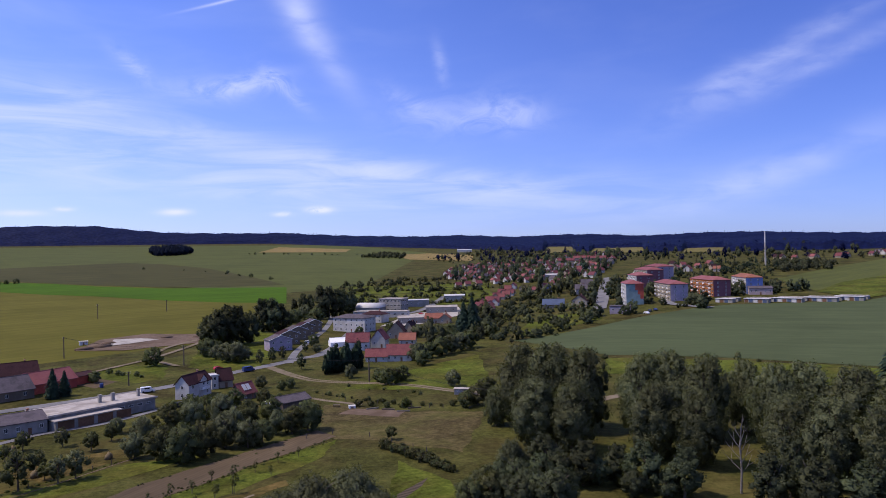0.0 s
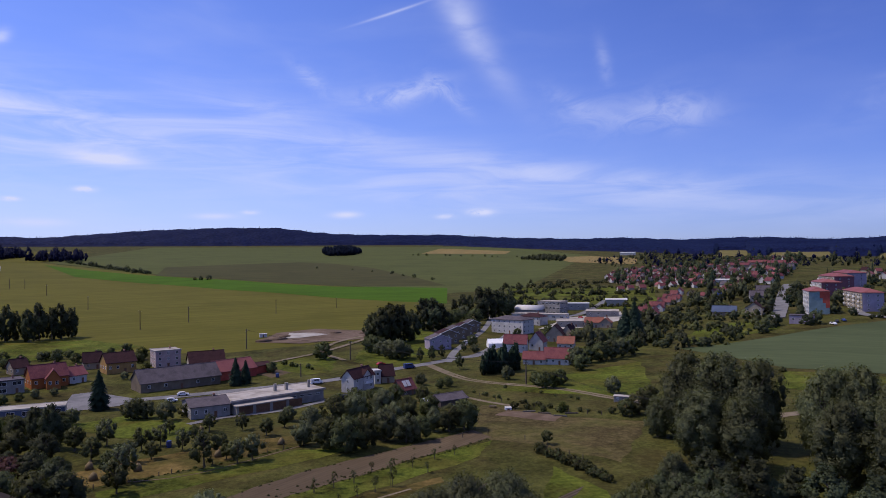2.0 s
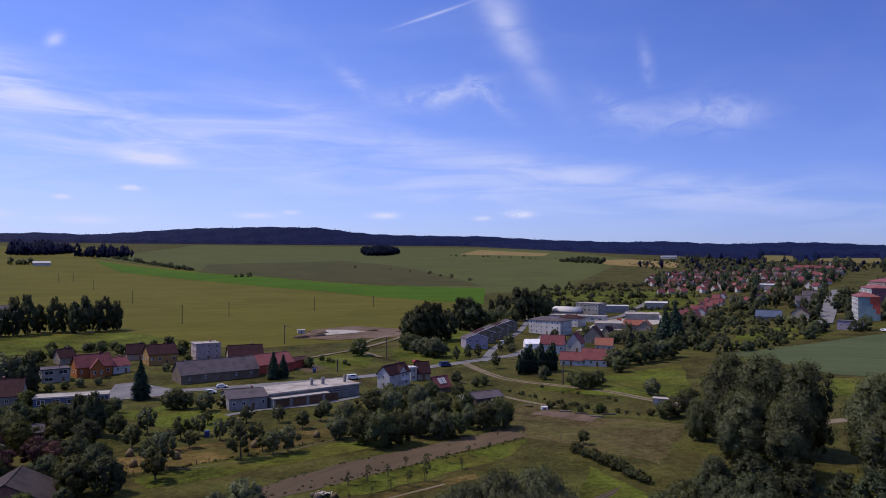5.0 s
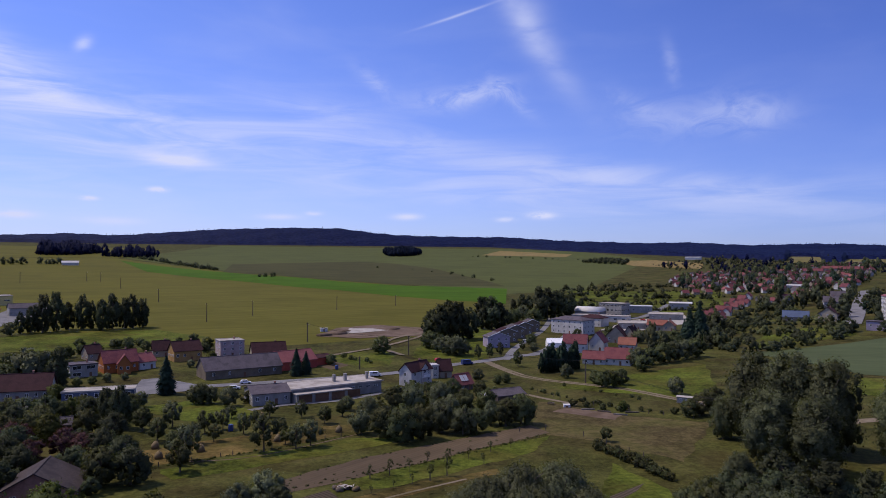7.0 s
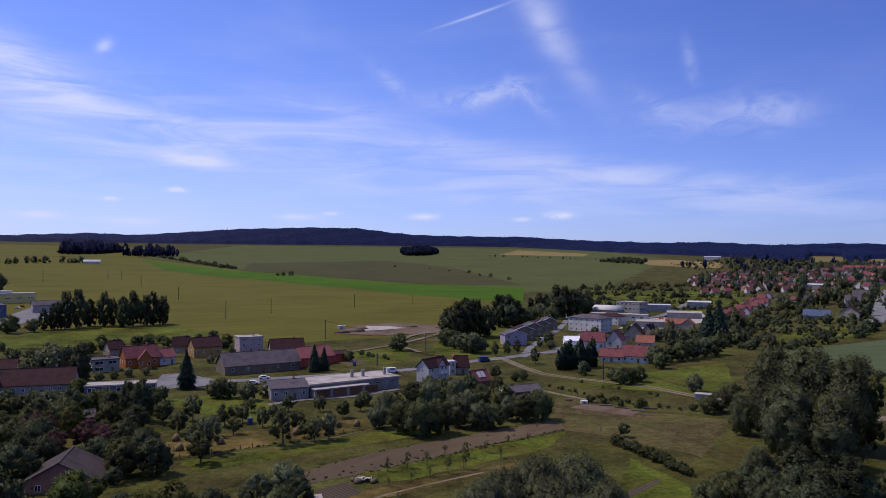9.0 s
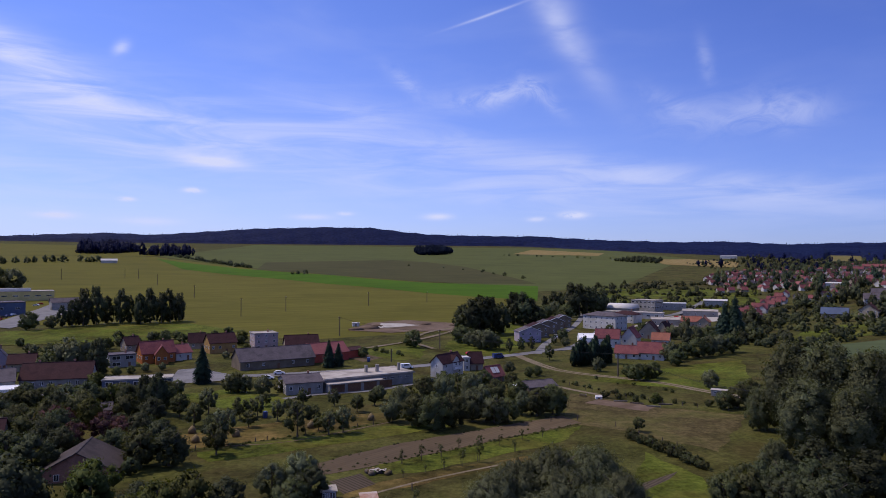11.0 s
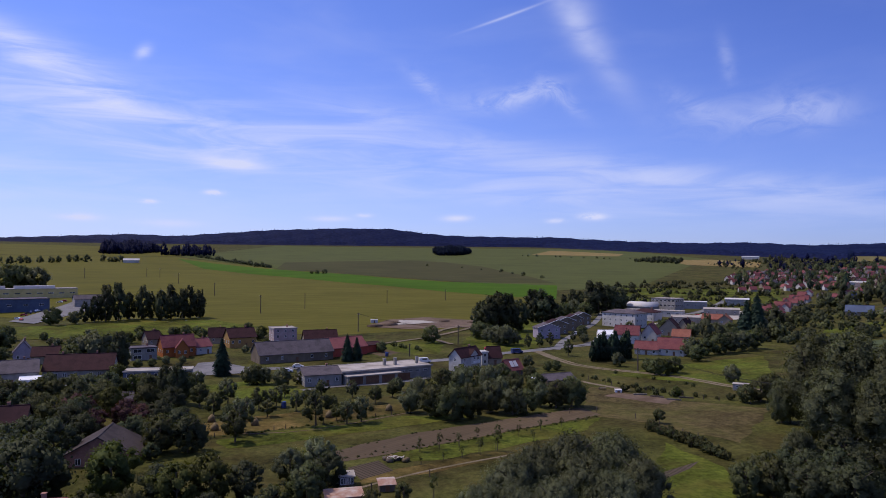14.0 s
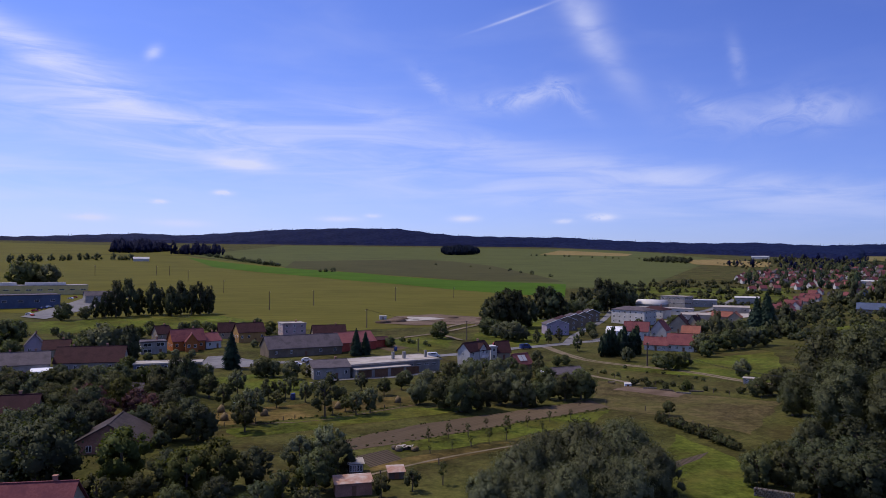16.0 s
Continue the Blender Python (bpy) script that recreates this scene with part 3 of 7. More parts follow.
drape("meadow", [(-79.1, 220.0), (-101.0, 236.6), (-81.2, 253.8), (-59.0, 232.7), (-57.3, 213.0)], LAWN, 0.063, "green roadside meadow", "meadow", 4)
drape("pasture", [(35.1, 251.1), (45.1, 243.3), (62.6, 227.0), (83.3, 217.7), (60.4, 176.2), (51.4, 186.0), (42.5, 196.3), (27.2, 204.3)], ROUGH_GRASS, 0.036,
      "dry brownish pasture fenced with posts", "pasture", 3)
drape("ploughed_strip", [(-38.6, 155.4), (-19.0, 178.2), (27.7, 215.0), (32.0, 205.6), (3.4, 180.7), (-19.6, 161.4), (-35.6, 148.4)], SOIL, 0.054, "narrow ploughed strip of bare brown soil", "soil", 2)
drape("hay_meadow", [(-68.8, 169.8), (-46.4, 185.0), (-21.3, 205.0), (-22.7, 217.0), (-51.2, 203.3), (-76.0, 183.1)], DRY_GRASS, 0.036, "mown orchard strip with pale cut hay", "meadow", 3)
drape("hay_meadow", [(-25.0, 136.7), (-12.8, 144.8), (14.7, 166.1), (14.4, 170.3), (-9.0, 155.7), (-19.9, 146.2)], DRY_GRASS, 0.036, "mown pale strip beside the young orchard", "meadow", 3)
drape("lawn", [(-19.6, 161.4), (3.4, 180.1), (31.6, 202.5), (24.8, 185.6), (3.2, 165.9), (-20.5, 150.4)], LAWN, 0.045, "bright green lawn strip of the young orchard", "lawn", 3)
drape("lawn", [(-58.4, 160.8), (-38.0, 174.3), (-20.0, 187.2), (-2.7, 200.8), (-20.6, 198.8), (-45.7, 182.3), (-64.1, 168.5)], LAWN, 0.045, "bright green mown garden strip", "lawn", 3)
drape("lawn", [(42.7, 175.5), (50.0, 155.6), (47.3, 129.5), (40, 120), (25, 128), (36.9, 158.7)], LAWN, 0.045, "bright green meadow beside the tall trees", "lawn", 3)
drape("lawn", [(44.9, 277.0), (72.1, 303.5), (125.6, 338.5), (98.1, 249.3), (81.5, 261.0)], LAWN, 0.045, "mown garden lawn behind the track", "lawn", 3)
drape("garden_bed", [(-28.4, 148.2), (-22.8, 154.2), (-18.6, 147.1), (-24.0, 140.5)], DUG, 0.063, "small vegetable bed with dug rows", "garden bed", 1.5)
drape("garden_bed", [(36.4, 150.8), (46.0, 159.6), (42.7, 154.0), (34.1, 144.3)], DUG, 0.063, "small dug vegetable bed in the grass", "garden bed", 1.5)
drape("field_edge", [(-48.1, 318.7), (-36.6, 340.8), (-70.7, 368.0), (-71.6, 351.2)], SOIL, 0.054, "small dug allotment behind the workshop", "soil", 3)
drape("building_site", [(-75.5, 437.2), (-69.5, 479.0), (-44.5, 499.4), (-7.9, 485.8), (-11.3, 446.7), (-48.3, 429.7)], DIRT, 0.35, "bare reddish earth of a building site", "earth", 4)
drape("concrete_pad", [(-59.7, 449.8), (-60.8, 477.2), (-44.4, 477.0), (-34.2, 468.6), (-49.5, 455.1)], CONCRETE, 0.55, "pale concrete foundation slab", "slab", 4)
drape("bare_bank", [(37.2, 233.9), (42.8, 240.9), (59.0, 229.5), (54.7, 222.5)], DIRT, 0.054, "bare earth bank beside the pasture", "earth", 2)
strip("track", [(22.6, 346.0), (31.7, 315.4), (41.4, 297.8), (68.3, 278.4), (82.7, 258.6), (92.9, 240.7), (93.6, 198.0), (132.4, 216.1), (220.5, 204.9)], 4.4, TRACK, 0.054, "pale gravel field track", "track")
strip("grass_strip", [(31.7, 315.4), (41.4, 297.8), (68.3, 278.4), (82.7, 258.6), (92.9, 240.7), (93.6, 198.0)], 0.9, ROUGH_GRASS, 0.066, "grass growing between the wheel ruts of the track", "grass")
strip("track", [(26.5, 273.1), (36.1, 258.5), (47.4, 245.8)], 2.2, TRACK, 0.054, "worn path by the pasture", "track")
strip("track", [(-74.6, 333.2), (-64.3, 350.0), (-47.5, 371.6), (-29.0, 401.0), (-8.0, 454.0), (-1.0, 491.5)], 3.0, TRACK, 0.42, "pale field track to the building site", "track")
strip("track", [(-19.0, 364.0), (-27.4, 379.9), (-33.3, 394.8), (-27.9, 430.5), (-11.7, 459.9)], 3.0, TRACK, 0.44, "pale dirt lane", "track")
strip("footpath", [(-24.5, 134.2), (-20.0, 139.4), (-8.6, 150.3), (6.9, 162.2)], 0.8, TRACK, 0.063, "narrow trodden footpath through the young orchard", "path")
strip("footpath", [(-63.0, 174.7), (-45.1, 179.8), (-21.9, 203.3)], 0.5, DIRT, 0.072, "narrow trodden line between garden strips", "path")
strip("road", [(-330, 150), (-220, 210), (-131.4, 237.4), (-111.5, 260.7), (-94.8, 274.6), (-72.4, 283.8), (-24.3, 307.2), (-0.2, 329.7), (21.4, 347.9), (37.8, 364.6), (58.6, 391.5), (111.3, 539.9), (170.0, 604.3), (231.8, 727.6)], 6.5, ASPHALT, 0.16, "grey asphalt village road", "road")
strip("road", [(-61.1, 233.8), (-51.7, 242.4), (-35.3, 249.9), (-20.7, 265.0), (-17.0, 272.1)], 3.0, ASPHALT, 0.16, "narrow asphalt lane in front of the workshop", "road")
drape("yard", [(-110.8, 256.7), (-120.2, 290.4), (-114.2, 294.8), (-91.5, 278.1), (-93.9, 265.9)], ASPHALT, 0.18, "asphalt yard at the road junction", "yard", 3)
drape("car_park", [(-295.4, 420.5), (-322.9, 519.7), (-340.7, 571.8), (-310.6, 588.9), (-285.6, 487.2), (-274.4, 413.8)], ASPHALT, 0.4, "grey asphalt car park", "car park", 5)
strip("street", [(252.8, 439.2), (286.9, 492.8), (335.2, 571.3), (393.4, 662.0)], 10.0, ASPHALT, 0.5, "pale straight town street", "street")
strip("street", [(306.6, 388.6), (299.7, 423.5), (334.9, 480.3), (376.2, 552.7)], 7.0, ASPHALT, 0.5, "pale street between the flats", "street")
strip("street", [(32.5, 352.1), (40.7, 393.1), (56.2, 444.7), (73.3, 505.2), (102.3, 639.4)], 4.0, ASPHALT, 0.2, "small asphalt street along terraced houses", "street")
drape("factory_yard", [(109.8, 496.0), (153.2, 575.0), (208.7, 612.0), (190.1, 545.4), (134.9, 492.3)], CONCRETE, 0.3, "pale factory yard", "yard", 5)


# ---- buildings ----
def frame_of(a, b):
    """The pose in the middle of the line a to b: x along it, y away."""
    a, b = Vector(a), Vector(b)
    m = (a + b) / 2
    return Matrix.Translation(on(m, -0.15)) @ Matrix.Rotation(math.atan2(b.y - a.y, b.x - a.x), 4, "Z"), (b - a).length


def window_set(parent, x, y, z, w, h, side):
    """A window with its frame and pane; side: the way its face looks: f front, k back, l left, r right."""
    m = Matrix.Translation((x, y, z)) @ Matrix.Rotation({"f": 0, "r": math.pi / 2, "k": math.pi, "l": -math.pi / 2}[side], 4, "Z")
    g = Geo()
    t = 0.09
    for q in ((-w / 2, w / 2, h / 2 - t, h / 2), (-w / 2, w / 2, -h / 2, -h / 2 + t), (-w / 2, -w / 2 + t, -h / 2 + t, h / 2 - t), (w / 2 - t, w / 2, -h / 2 + t, h / 2 - t), (-t / 2, t / 2, -h / 2 + t, h / 2 - t)):
        g.box(q[0], q[1], -0.06, 0.05, q[2], q[3], m)
    ob = part("window", g, FRAME, parent)
    part("pane", Geo().box(-w / 2 + t, w / 2 - t, -0.025, 0.04, -h / 2 + t, h / 2 - t, m), GLASS, ob)
    return ob


def gable_body(w, d, h, rise, across):
    g = Geo()
    x, y0, y1 = w / 2, 0.0, d
    if across:
        g.add([(-x, y0, 0), (x, y0, 0), (x, y1, 0), (-x, y1, 0), (-x, y0, h), (x, y0, h), (x, y1, h), (-x, y1, h), (0, y0, h + rise), (0, y1, h + rise)],
              [(0, 1, 5, 8, 4), (2, 3, 7, 9, 6), (1, 2, 6, 5), (3, 0, 4, 7), (3, 2, 1, 0), (4, 8, 9, 7), (8, 5, 6, 9)])
    else:
        g.add([(-x, y0, 0), (x, y0, 0), (x, y1, 0), (-x, y1, 0), (-x, y0, h), (x, y0, h), (x, y1, h), (-x, y1, h), (-x, d / 2, h + rise), (x, d / 2, h + rise)],
              [(0, 1, 5, 4), (2, 3, 7, 6), (1, 2, 6, 9, 5), (3, 0, 4, 8, 7), (3, 2, 1, 0), (4, 5, 9, 8), (8, 9, 6, 7)])
    return g


def gable_roof(w, d, h, rise, across, over=0.45, thick=0.22):
    """Two slabs that meet at the ridge, with eaves and a ridge cap."""
    g = Geo()
    span, run = (w, d) if across else (d, w)
    slope = rise / (span / 2)
    lo = h - over * slope + 0.04
    top = h + rise + 0.04
    s, e = span / 2 + over, run / 2 + over
    n = thick
    for k in (-1, 1):
        v = [(k * s, -e, lo), (k * s, e, lo), (0, e, top), (0, -e, top), (k * s, -e, lo + n), (k * s, e, lo + n), (0, e, top + n), (0, -e, top + n)]
        f = [(0, 1, 2, 3), (7, 6, 5, 4), (0, 4, 5, 1), (1, 5, 6, 2), (3, 7, 4, 0)]
        if k > 0:
            f = [tuple(reversed(q)) for q in f]
        g.add(v, f)
    g.box(-0.16, 0.16, -e - 0.02, e + 0.02, top + n - 0.1, top + n + 0.07)
    m = Matrix.Translation((0, d / 2, 0)) @ (Matrix() if across else Matrix.Rotation(math.pi / 2, 4, "Z"))
    g.v = [tuple(m @ Vector(p)) for p in g.v]
    return g


def hip_roof(w, d, h, rise, over=0.5):
    g = Geo()
    x, y0, y1 = w / 2 + over, -over, d + over
    k = min(w, d) / 2
    if w > d:
        a, b = (-x + k, d / 2, h + rise), (x - k, d / 2, h + rise)
    else:
        a, b = (0, y0 + k, h + rise), (0, y1 - k, h + rise)
    v = [(-x, y0, h), (x, y0, h), (x, y1, h), (-x, y1, h), (-x, y0, h + 0.25), (x, y0, h + 0.25), (x, y1, h + 0.25), (-x, y1, h + 0.25), a, b]
    f = [(3, 2, 1, 0), (0, 1, 5, 4), (1, 2, 6, 5), (2, 3, 7, 6), (3, 0, 4, 7)]
    f += [(4, 5, 9, 8), (5, 6, 9), (6, 7, 8, 9), (7, 4, 8)] if w > d else [(4, 5, 8), (5, 6, 9, 8), (6, 7, 9), (7, 4, 8, 9)]
    return g.add(v, f)


def flat_roof(w, d, h, over=0.3, thick=0.35):
    g = Geo().box(-w / 2 - over, w / 2 + over, -over, d + over, h, h + thick)
    g.box(-w / 2 - over, w / 2 + over, -over, -over + 0.2, h + thick, h + thick + 0.15)
    g.box(-w / 2 - over, w / 2 + over, d + over - 0.2, d + over, h + thick, h + thick + 0.15)
    return g


def chimney(parent, x, y, z0, z1, s=0.6, mat=BRICK_MIX):
    c = part("chimney", Geo().box(x - s / 2, x + s / 2, y - s / 2, y + s / 2, z0, z1).box(x - s / 2 - 0.08, x + s / 2 + 0.08, y - s / 2 - 0.08, y + s / 2 + 0.08, z1, z1 + 0.15), mat, parent)
    return c


def house(a, b, depth, h, rise, wall, roof, label, ridge="along", kind="house", windows=True, stacks=1, rows=None, door=True, group="", win=(1.1, 1.35), gap=2.8, sides="flr", pitch=None, over=0.45):
    """A house on the front line a to b. ridge: along, across, hip or flat."""
    m, w = frame_of(a, b)
    ob = thing(kind, m, label, "house" if kind == "house" else kind.replace("_", " "), group)
    if ridge in ("along", "across"):
        part("wall", gable_body(w, depth, h, rise, ridge == "across"), wall, ob)
        part("roof", gable_roof(w, depth, h, rise, ridge == "across", over), roof, ob)
    else:
        part("wall", Geo().box(-w / 2, w / 2, 0, depth, 0, h), wall, ob)
        part("roof", hip_roof(w, depth, h, rise) if ridge == "hip" else flat_roof(w, depth, h, over * 0.6), roof, ob)
    if windows:
        rows = rows or max(1, int(h / 2.8))
        for k in range(rows):
            z = 0.15 + (k + 0.55) * h / rows
            for s in sides:
                n = max(1, int((w if s in "fk" else depth) / gap))
                for i in range(n):
                    u = (i + 0.5) / n - 0.5
                    if s == "f":
                        if door and k == 0 and i == n // 2:
                            part("door", Geo().box(u * w - 0.5, u * w + 0.5, -0.05, 0.06, 0.15, 2.2), DOOR, ob)
                            continue
                        window_set(ob, u * w, 0, z, *win, "f")
                    elif s == "l":
                        window_set(ob, -w / 2, (u + 0.5) * depth, z, *win, "l")
                    else:
                        window_set(ob, w / 2, (u + 0.5) * depth, z, *win, "r")
    for i in range(stacks):
        if ridge == "along":
            chimney(ob, w * (0.22 - 0.5 * i), depth / 2 + 0.4, h, h + rise + 0.9)
        elif ridge == "across":
            chimney(ob, 0.5, depth * (0.7 - 0.4 * i), h, h + rise + 0.9)
        else:
            chimney(ob, w * (0.2 - 0.4 * i), depth * 0.6, h, h + max(rise, 0.3) + 1.2)
    return ob


# workshop with a pale roof, beside the lane
work = house((-50.3, 247.1), (-21.3, 267.6), 15, 4.2, 0.5, GREY_WALL, FELT, "long low workshop with a pale felt roof and three chimneys", "flat", "workshop", True, 0, 1, False, win=(1.6, 0.8), gap=4.5, sides="r", over=1.0)
m0, w0 = frame_of((-50.3, 247.1), (-21.3, 267.6))
for u, v, s in ((0.05, 7.0, 0.9), (0.17, 6.5, 1.0), (0.42, 6.0, 0.8)):
    chimney(work, u * w0, v, 4.4, 7.0, s, GREY_WALL)
for i in range(4):
    window_set(work, w0 * (0.16 + 0.09 * i), 0, 2.9, 1.7, 0.7, "f")
part("canopy", Geo().box(-w0 / 2, w0 * 0.1, -4.2, -0.02, 3.1, 3.4), FELT, work, "pale canopy roof along the front")
part("lean_to_wall", Geo().box(-w0 / 2 + 0.3, w0 * 0.1 - 0.3, -3.6, -0.02, 0.0, 3.1), GREY_WALL, work)
# gates take a dark brown that imitates the shade under the canopy
for i in range(4):
    part("gate", Geo().box(-w0 / 2 + 1 + 6.2 * i, -w0 / 2 + 6 + 6.2 * i, -3.68, -3.6, 0.15, 2.9), DOOR, work, "gate coloured dark in place of canopy shade")
house((-61.9, 240.2), (-50.5, 245.9), 14, 4.0, 1.8, GREY_WALL, SLATE, "low workshop wing with a dark slate roof", "along", "workshop", True, 1, 1, True, sides="fl")
house((-94.1, 289.8), (-67.5, 308.1), 13, 3.8, 4.6, BROWN_WALL, SLATE, "long barn with a dark roof and dull brown walls", "along", "barn", True, 0, 1, True, gap=6, sides="f")
house((-69.4, 313.2), (-55.8, 326.1), 11, 4.0, 4.0, RED_WALL, TILE_PINK, "barn with a faded red metal roof", "along", "barn", False, 0)
house((-56.5, 329.9), (-50.4, 336.7), 8, 3.5, 1.0, RED_WALL, TILE_BROWN, "small red shed with a brown roof", "along", "shed", False, 0)
house((-89.6, 344.1), (-74.8, 350.4), 10, 3.5, 4.6, CREAM_WALL, TILE_BROWN, "house with a steep brown tiled roof", "along", stacks=1)
house((-107.7, 352.5), (-97.6, 358.4), 11, 8.0, 0.3, PINK_WALL, FELT, "cube-shaped pale pink two-storey house with a flat roof", "flat", rows=3, sides="fl", gap=3.4)
house((-124.6, 337.1), (-114.2, 345.0), 10, 5.2, 4.0, OCHRE_WALL, TILE_BROWN, "ochre house with a brown-red tiled roof", "along")
house((-141.7, 303.8), (-130.9, 312.6), 10, 4.6, 4.6, ORANGE_WALL, TILE, "bright orange house with a red tiled roof", "along", gap=3.2, sides="fl")
house((-135.4, 302.9), (-130.9, 305.3), 4, 4.6, 3.4, ORANGE_WALL, TILE, "orange front gable wing of a house", "across", gap=2.5, sides="f", stacks=0, door=False)
house((-131.2, 314.4), (-126.7, 320.7), 8, 3.6, 3.2, WHITE_WALL, TILE_PINK, "small white house with a faded red roof", "along", sides="fr")
house((-166.2, 339.2), (-161.7, 344.2), 8, 3.5, 3.5, CREAM_WALL, TILE_BROWN, "small house with a dark red roof", "along")
house((-140.7, 352.0), (-133.6, 355.4), 8, 3.5, 4.2, CREAM_WALL, TILE_BROWN, "house with a dark brown roof behind the spruce", "along")
house((-150.2, 292.4), (-141.9, 298.6), 9, 5.2, 0.3, GREY_WALL, SLATE, "flat-roofed grey house with wide dark windows", "flat", rows=2, win=(3.2, 1.5), gap=4.5)
house((-128.5, 245.5), (-106.9, 252.9), 8, 3.2, 0.3, BLUE_METAL, CONCRETE, "long low garage with a pale flat roof", "flat", "garage", True, 0, 1, False, win=(2.4, 1.6), gap=4)
house((-155.4, 241.1), (-134.1, 248.5), 12, 4.0, 4.8, GREY_WALL, TILE_BROWN, "long house with a dark brown roof", "along", stacks=2)
house((-167.1, 228.4), (-154.0, 236.6), 11, 4.5, 3.6, GREY_WALL, SLATE, "grey farm building with a slate roof", "along", "barn", True, 2, 1, gap=5)
house((-156.2, 229.7), (-150.3, 232.6), 6, 2.4, 0.8, CANVAS, CANVAS, "white canvas garage tent", "along", "tent", False, 0, over=0.1)
house((-193.4, 279.8), (-187.4, 283.8), 9, 4.5, 4.5, LILAC_WALL, SLATE, "pale grey house with a steep slate gable", "across")
house((-184.4, 278.0), (-175.7, 282.3), 9, 3.5, 3.2, CREAM_WALL, TILE_BROWN, "low house with a rusty brown roof", "along")
house((-87.3, 142.9), (-73.0, 147.1), 13, 2.0, 4.0, BRICK_MIX, SHINGLE, "old barn with a grey-brown roof among garden trees", "across", "barn", True, 0, 1, gap=5)
house((-124.1, 159.1), (-110.0, 165.2), 10, 3.2, 4.0, GREY_WALL, TILE_BROWN, "house with a dull brown roof among trees", "along")
near_house = house((-71.1, 97.4), (-60.8, 100.0), 9, 3.4, 3.8, CREAM_WALL, TILE, "near house with a red corrugated tile roof", "along", sides="fr")
near_w = frame_of((-71.1, 97.4), (-60.8, 100.0))[1]
for i in range(int(near_w / 0.42)):
    x = -near_w / 2 - 0.3 + 0.42 * i
    part("roof_rib", Geo().box(x - 0.05, x + 0.05, -2.85, 2.85, 0, 0.07, Matrix.Translation((0, 2.05, 5.26)) @ Matrix.Rotation(math.atan2(3.8, 4.5), 4, "X")), TILE, near_house)
house((-108.9, 202.8), (-104.0, 204.9), 5, 2.2, 1.6, WOOD, SLATE, "small garden hut with a dark roof", "along", "shed", False, 0)
# white house by the junction
gab = house((-10.6, 278.4), (-2.9, 289.6), 6.0, 5.8, 3.0, WHITE_WALL, TILE_BROWN, "white two-storey house with a brown saddle roof", "along", rows=2, sides="fl", gap=3.4)
gd = Matrix.Translation((1.6, -0.35, 0.0))
for nm, geo, mat in (("cross_gable", gable_body(4.2, 3.2, 6.4, 1.9, True), WHITE_WALL), ("gable_roof", gable_roof(4.2, 3.2, 6.4, 1.9, True, 0.3, 0.18), TILE_BROWN)):
    geo.v = [tuple(gd @ Vector(p)) for p in geo.v]
    part(nm, geo, mat, gab)
window_set(gab, 1.6, -0.36, 5.0, 1.2, 1.3, "f")
part("balcony", Geo().box(-0.6, 3.8, -1.5, -0.38, 2.9, 3.05).box(-0.6, 3.8, -1.5, -1.42, 3.05, 3.9), FRAME, gab, "white balcony on the front")
house((-2.8, 297.2), (-0.2, 298.0), 5, 5.4, 0.3, WHITE_WALL, WHITE_METAL, "small white flat-roofed annex", "flat", "annex", True, 0, 2, False, sides="f")
house((0.2, 299.1), (5.4, 300.4), 8, 3.2, 4.0, CREAM_WALL, TILE_BROWN, "low house with a steep brown tiled roof", "along", stacks=0)
cab = house((7.8, 269.6), (13.2, 274.3), 6, 2.5, 3.4, WOOD, TILE, "small timber cabin with a red roof and two roof lights", "along", "cabin", True, 0, 1, sides="f")
for u in (-0.95, 0.95):
    part("roof_light", Geo().box(-0.8, 0.8, -1.3, 1.3, 0, 0.12, Matrix.Translation((u, 1.5, 4.5)) @ Matrix.Rotation(math.atan2(3.4, 3.0), 4, "X")), WHITE_METAL, cab, "white framed roof light")
house((20.5, 246.9), (30.4, 252.5), 7, 2.6, 1.6, WOOD, SLATE, "weathered timber shed with a low grey roof", "along", "shed", False, 0)
house((16.4, 248.7), (19.2, 250.1), 4, 2.4, 0.6, WHITE_WALL, CANVAS, "tiny white garden shed", "along", "shed", False, 0)
# terraced houses
for (a, b), k in ((((26.6, 396.9), (38.9, 399.8)), 0), (((34.0, 420.8), (45.7, 423.5)), 1), (((41.4, 440.9), (52.6, 443.3)), 2), (((49.1, 459.2), (59.3, 461.3)), 3), (((56.7, 478.9), (66.6, 480.8)), 4)):
    terr = house(a, b, 10, 6.0, 2.3, LILAC_WALL if k == 0 else BROWN_WALL, SLATE if k % 2 == 0 else TILE_BROWN, "terraced house with a low grey roof", "across", rows=2, sides="fr", stacks=0, group="terraced houses", gap=3.2)
    half = (Vector(b) - Vector(a)).length / 2
    for side in (-1, 1):
        g = Geo()
        e = 0.45 * 2.3 / half
        x0, x1 = side * (half + 0.45), 0.0
        z0, z1 = 6.0 - e + 0.20, 8.3 + 0.20
        g.add([(x0, -0.62, z0), (x1, -0.62, z1), (x1, -0.62, z1 + 0.28), (x0, -0.62, z0 + 0.28), (x0, -0.30, z0), (x1, -0.30, z1), (x1, -0.30, z1 + 0.28), (x0, -0.30, z0 + 0.28)],
              [(0, 1, 2, 3), (7, 6, 5, 4), (0, 4, 5, 1), (3, 2, 6, 7), (0, 3, 7, 4), (1, 5, 6, 2)])
        part("verge_board", g, FRAME, terr, "white board along the roof edge")
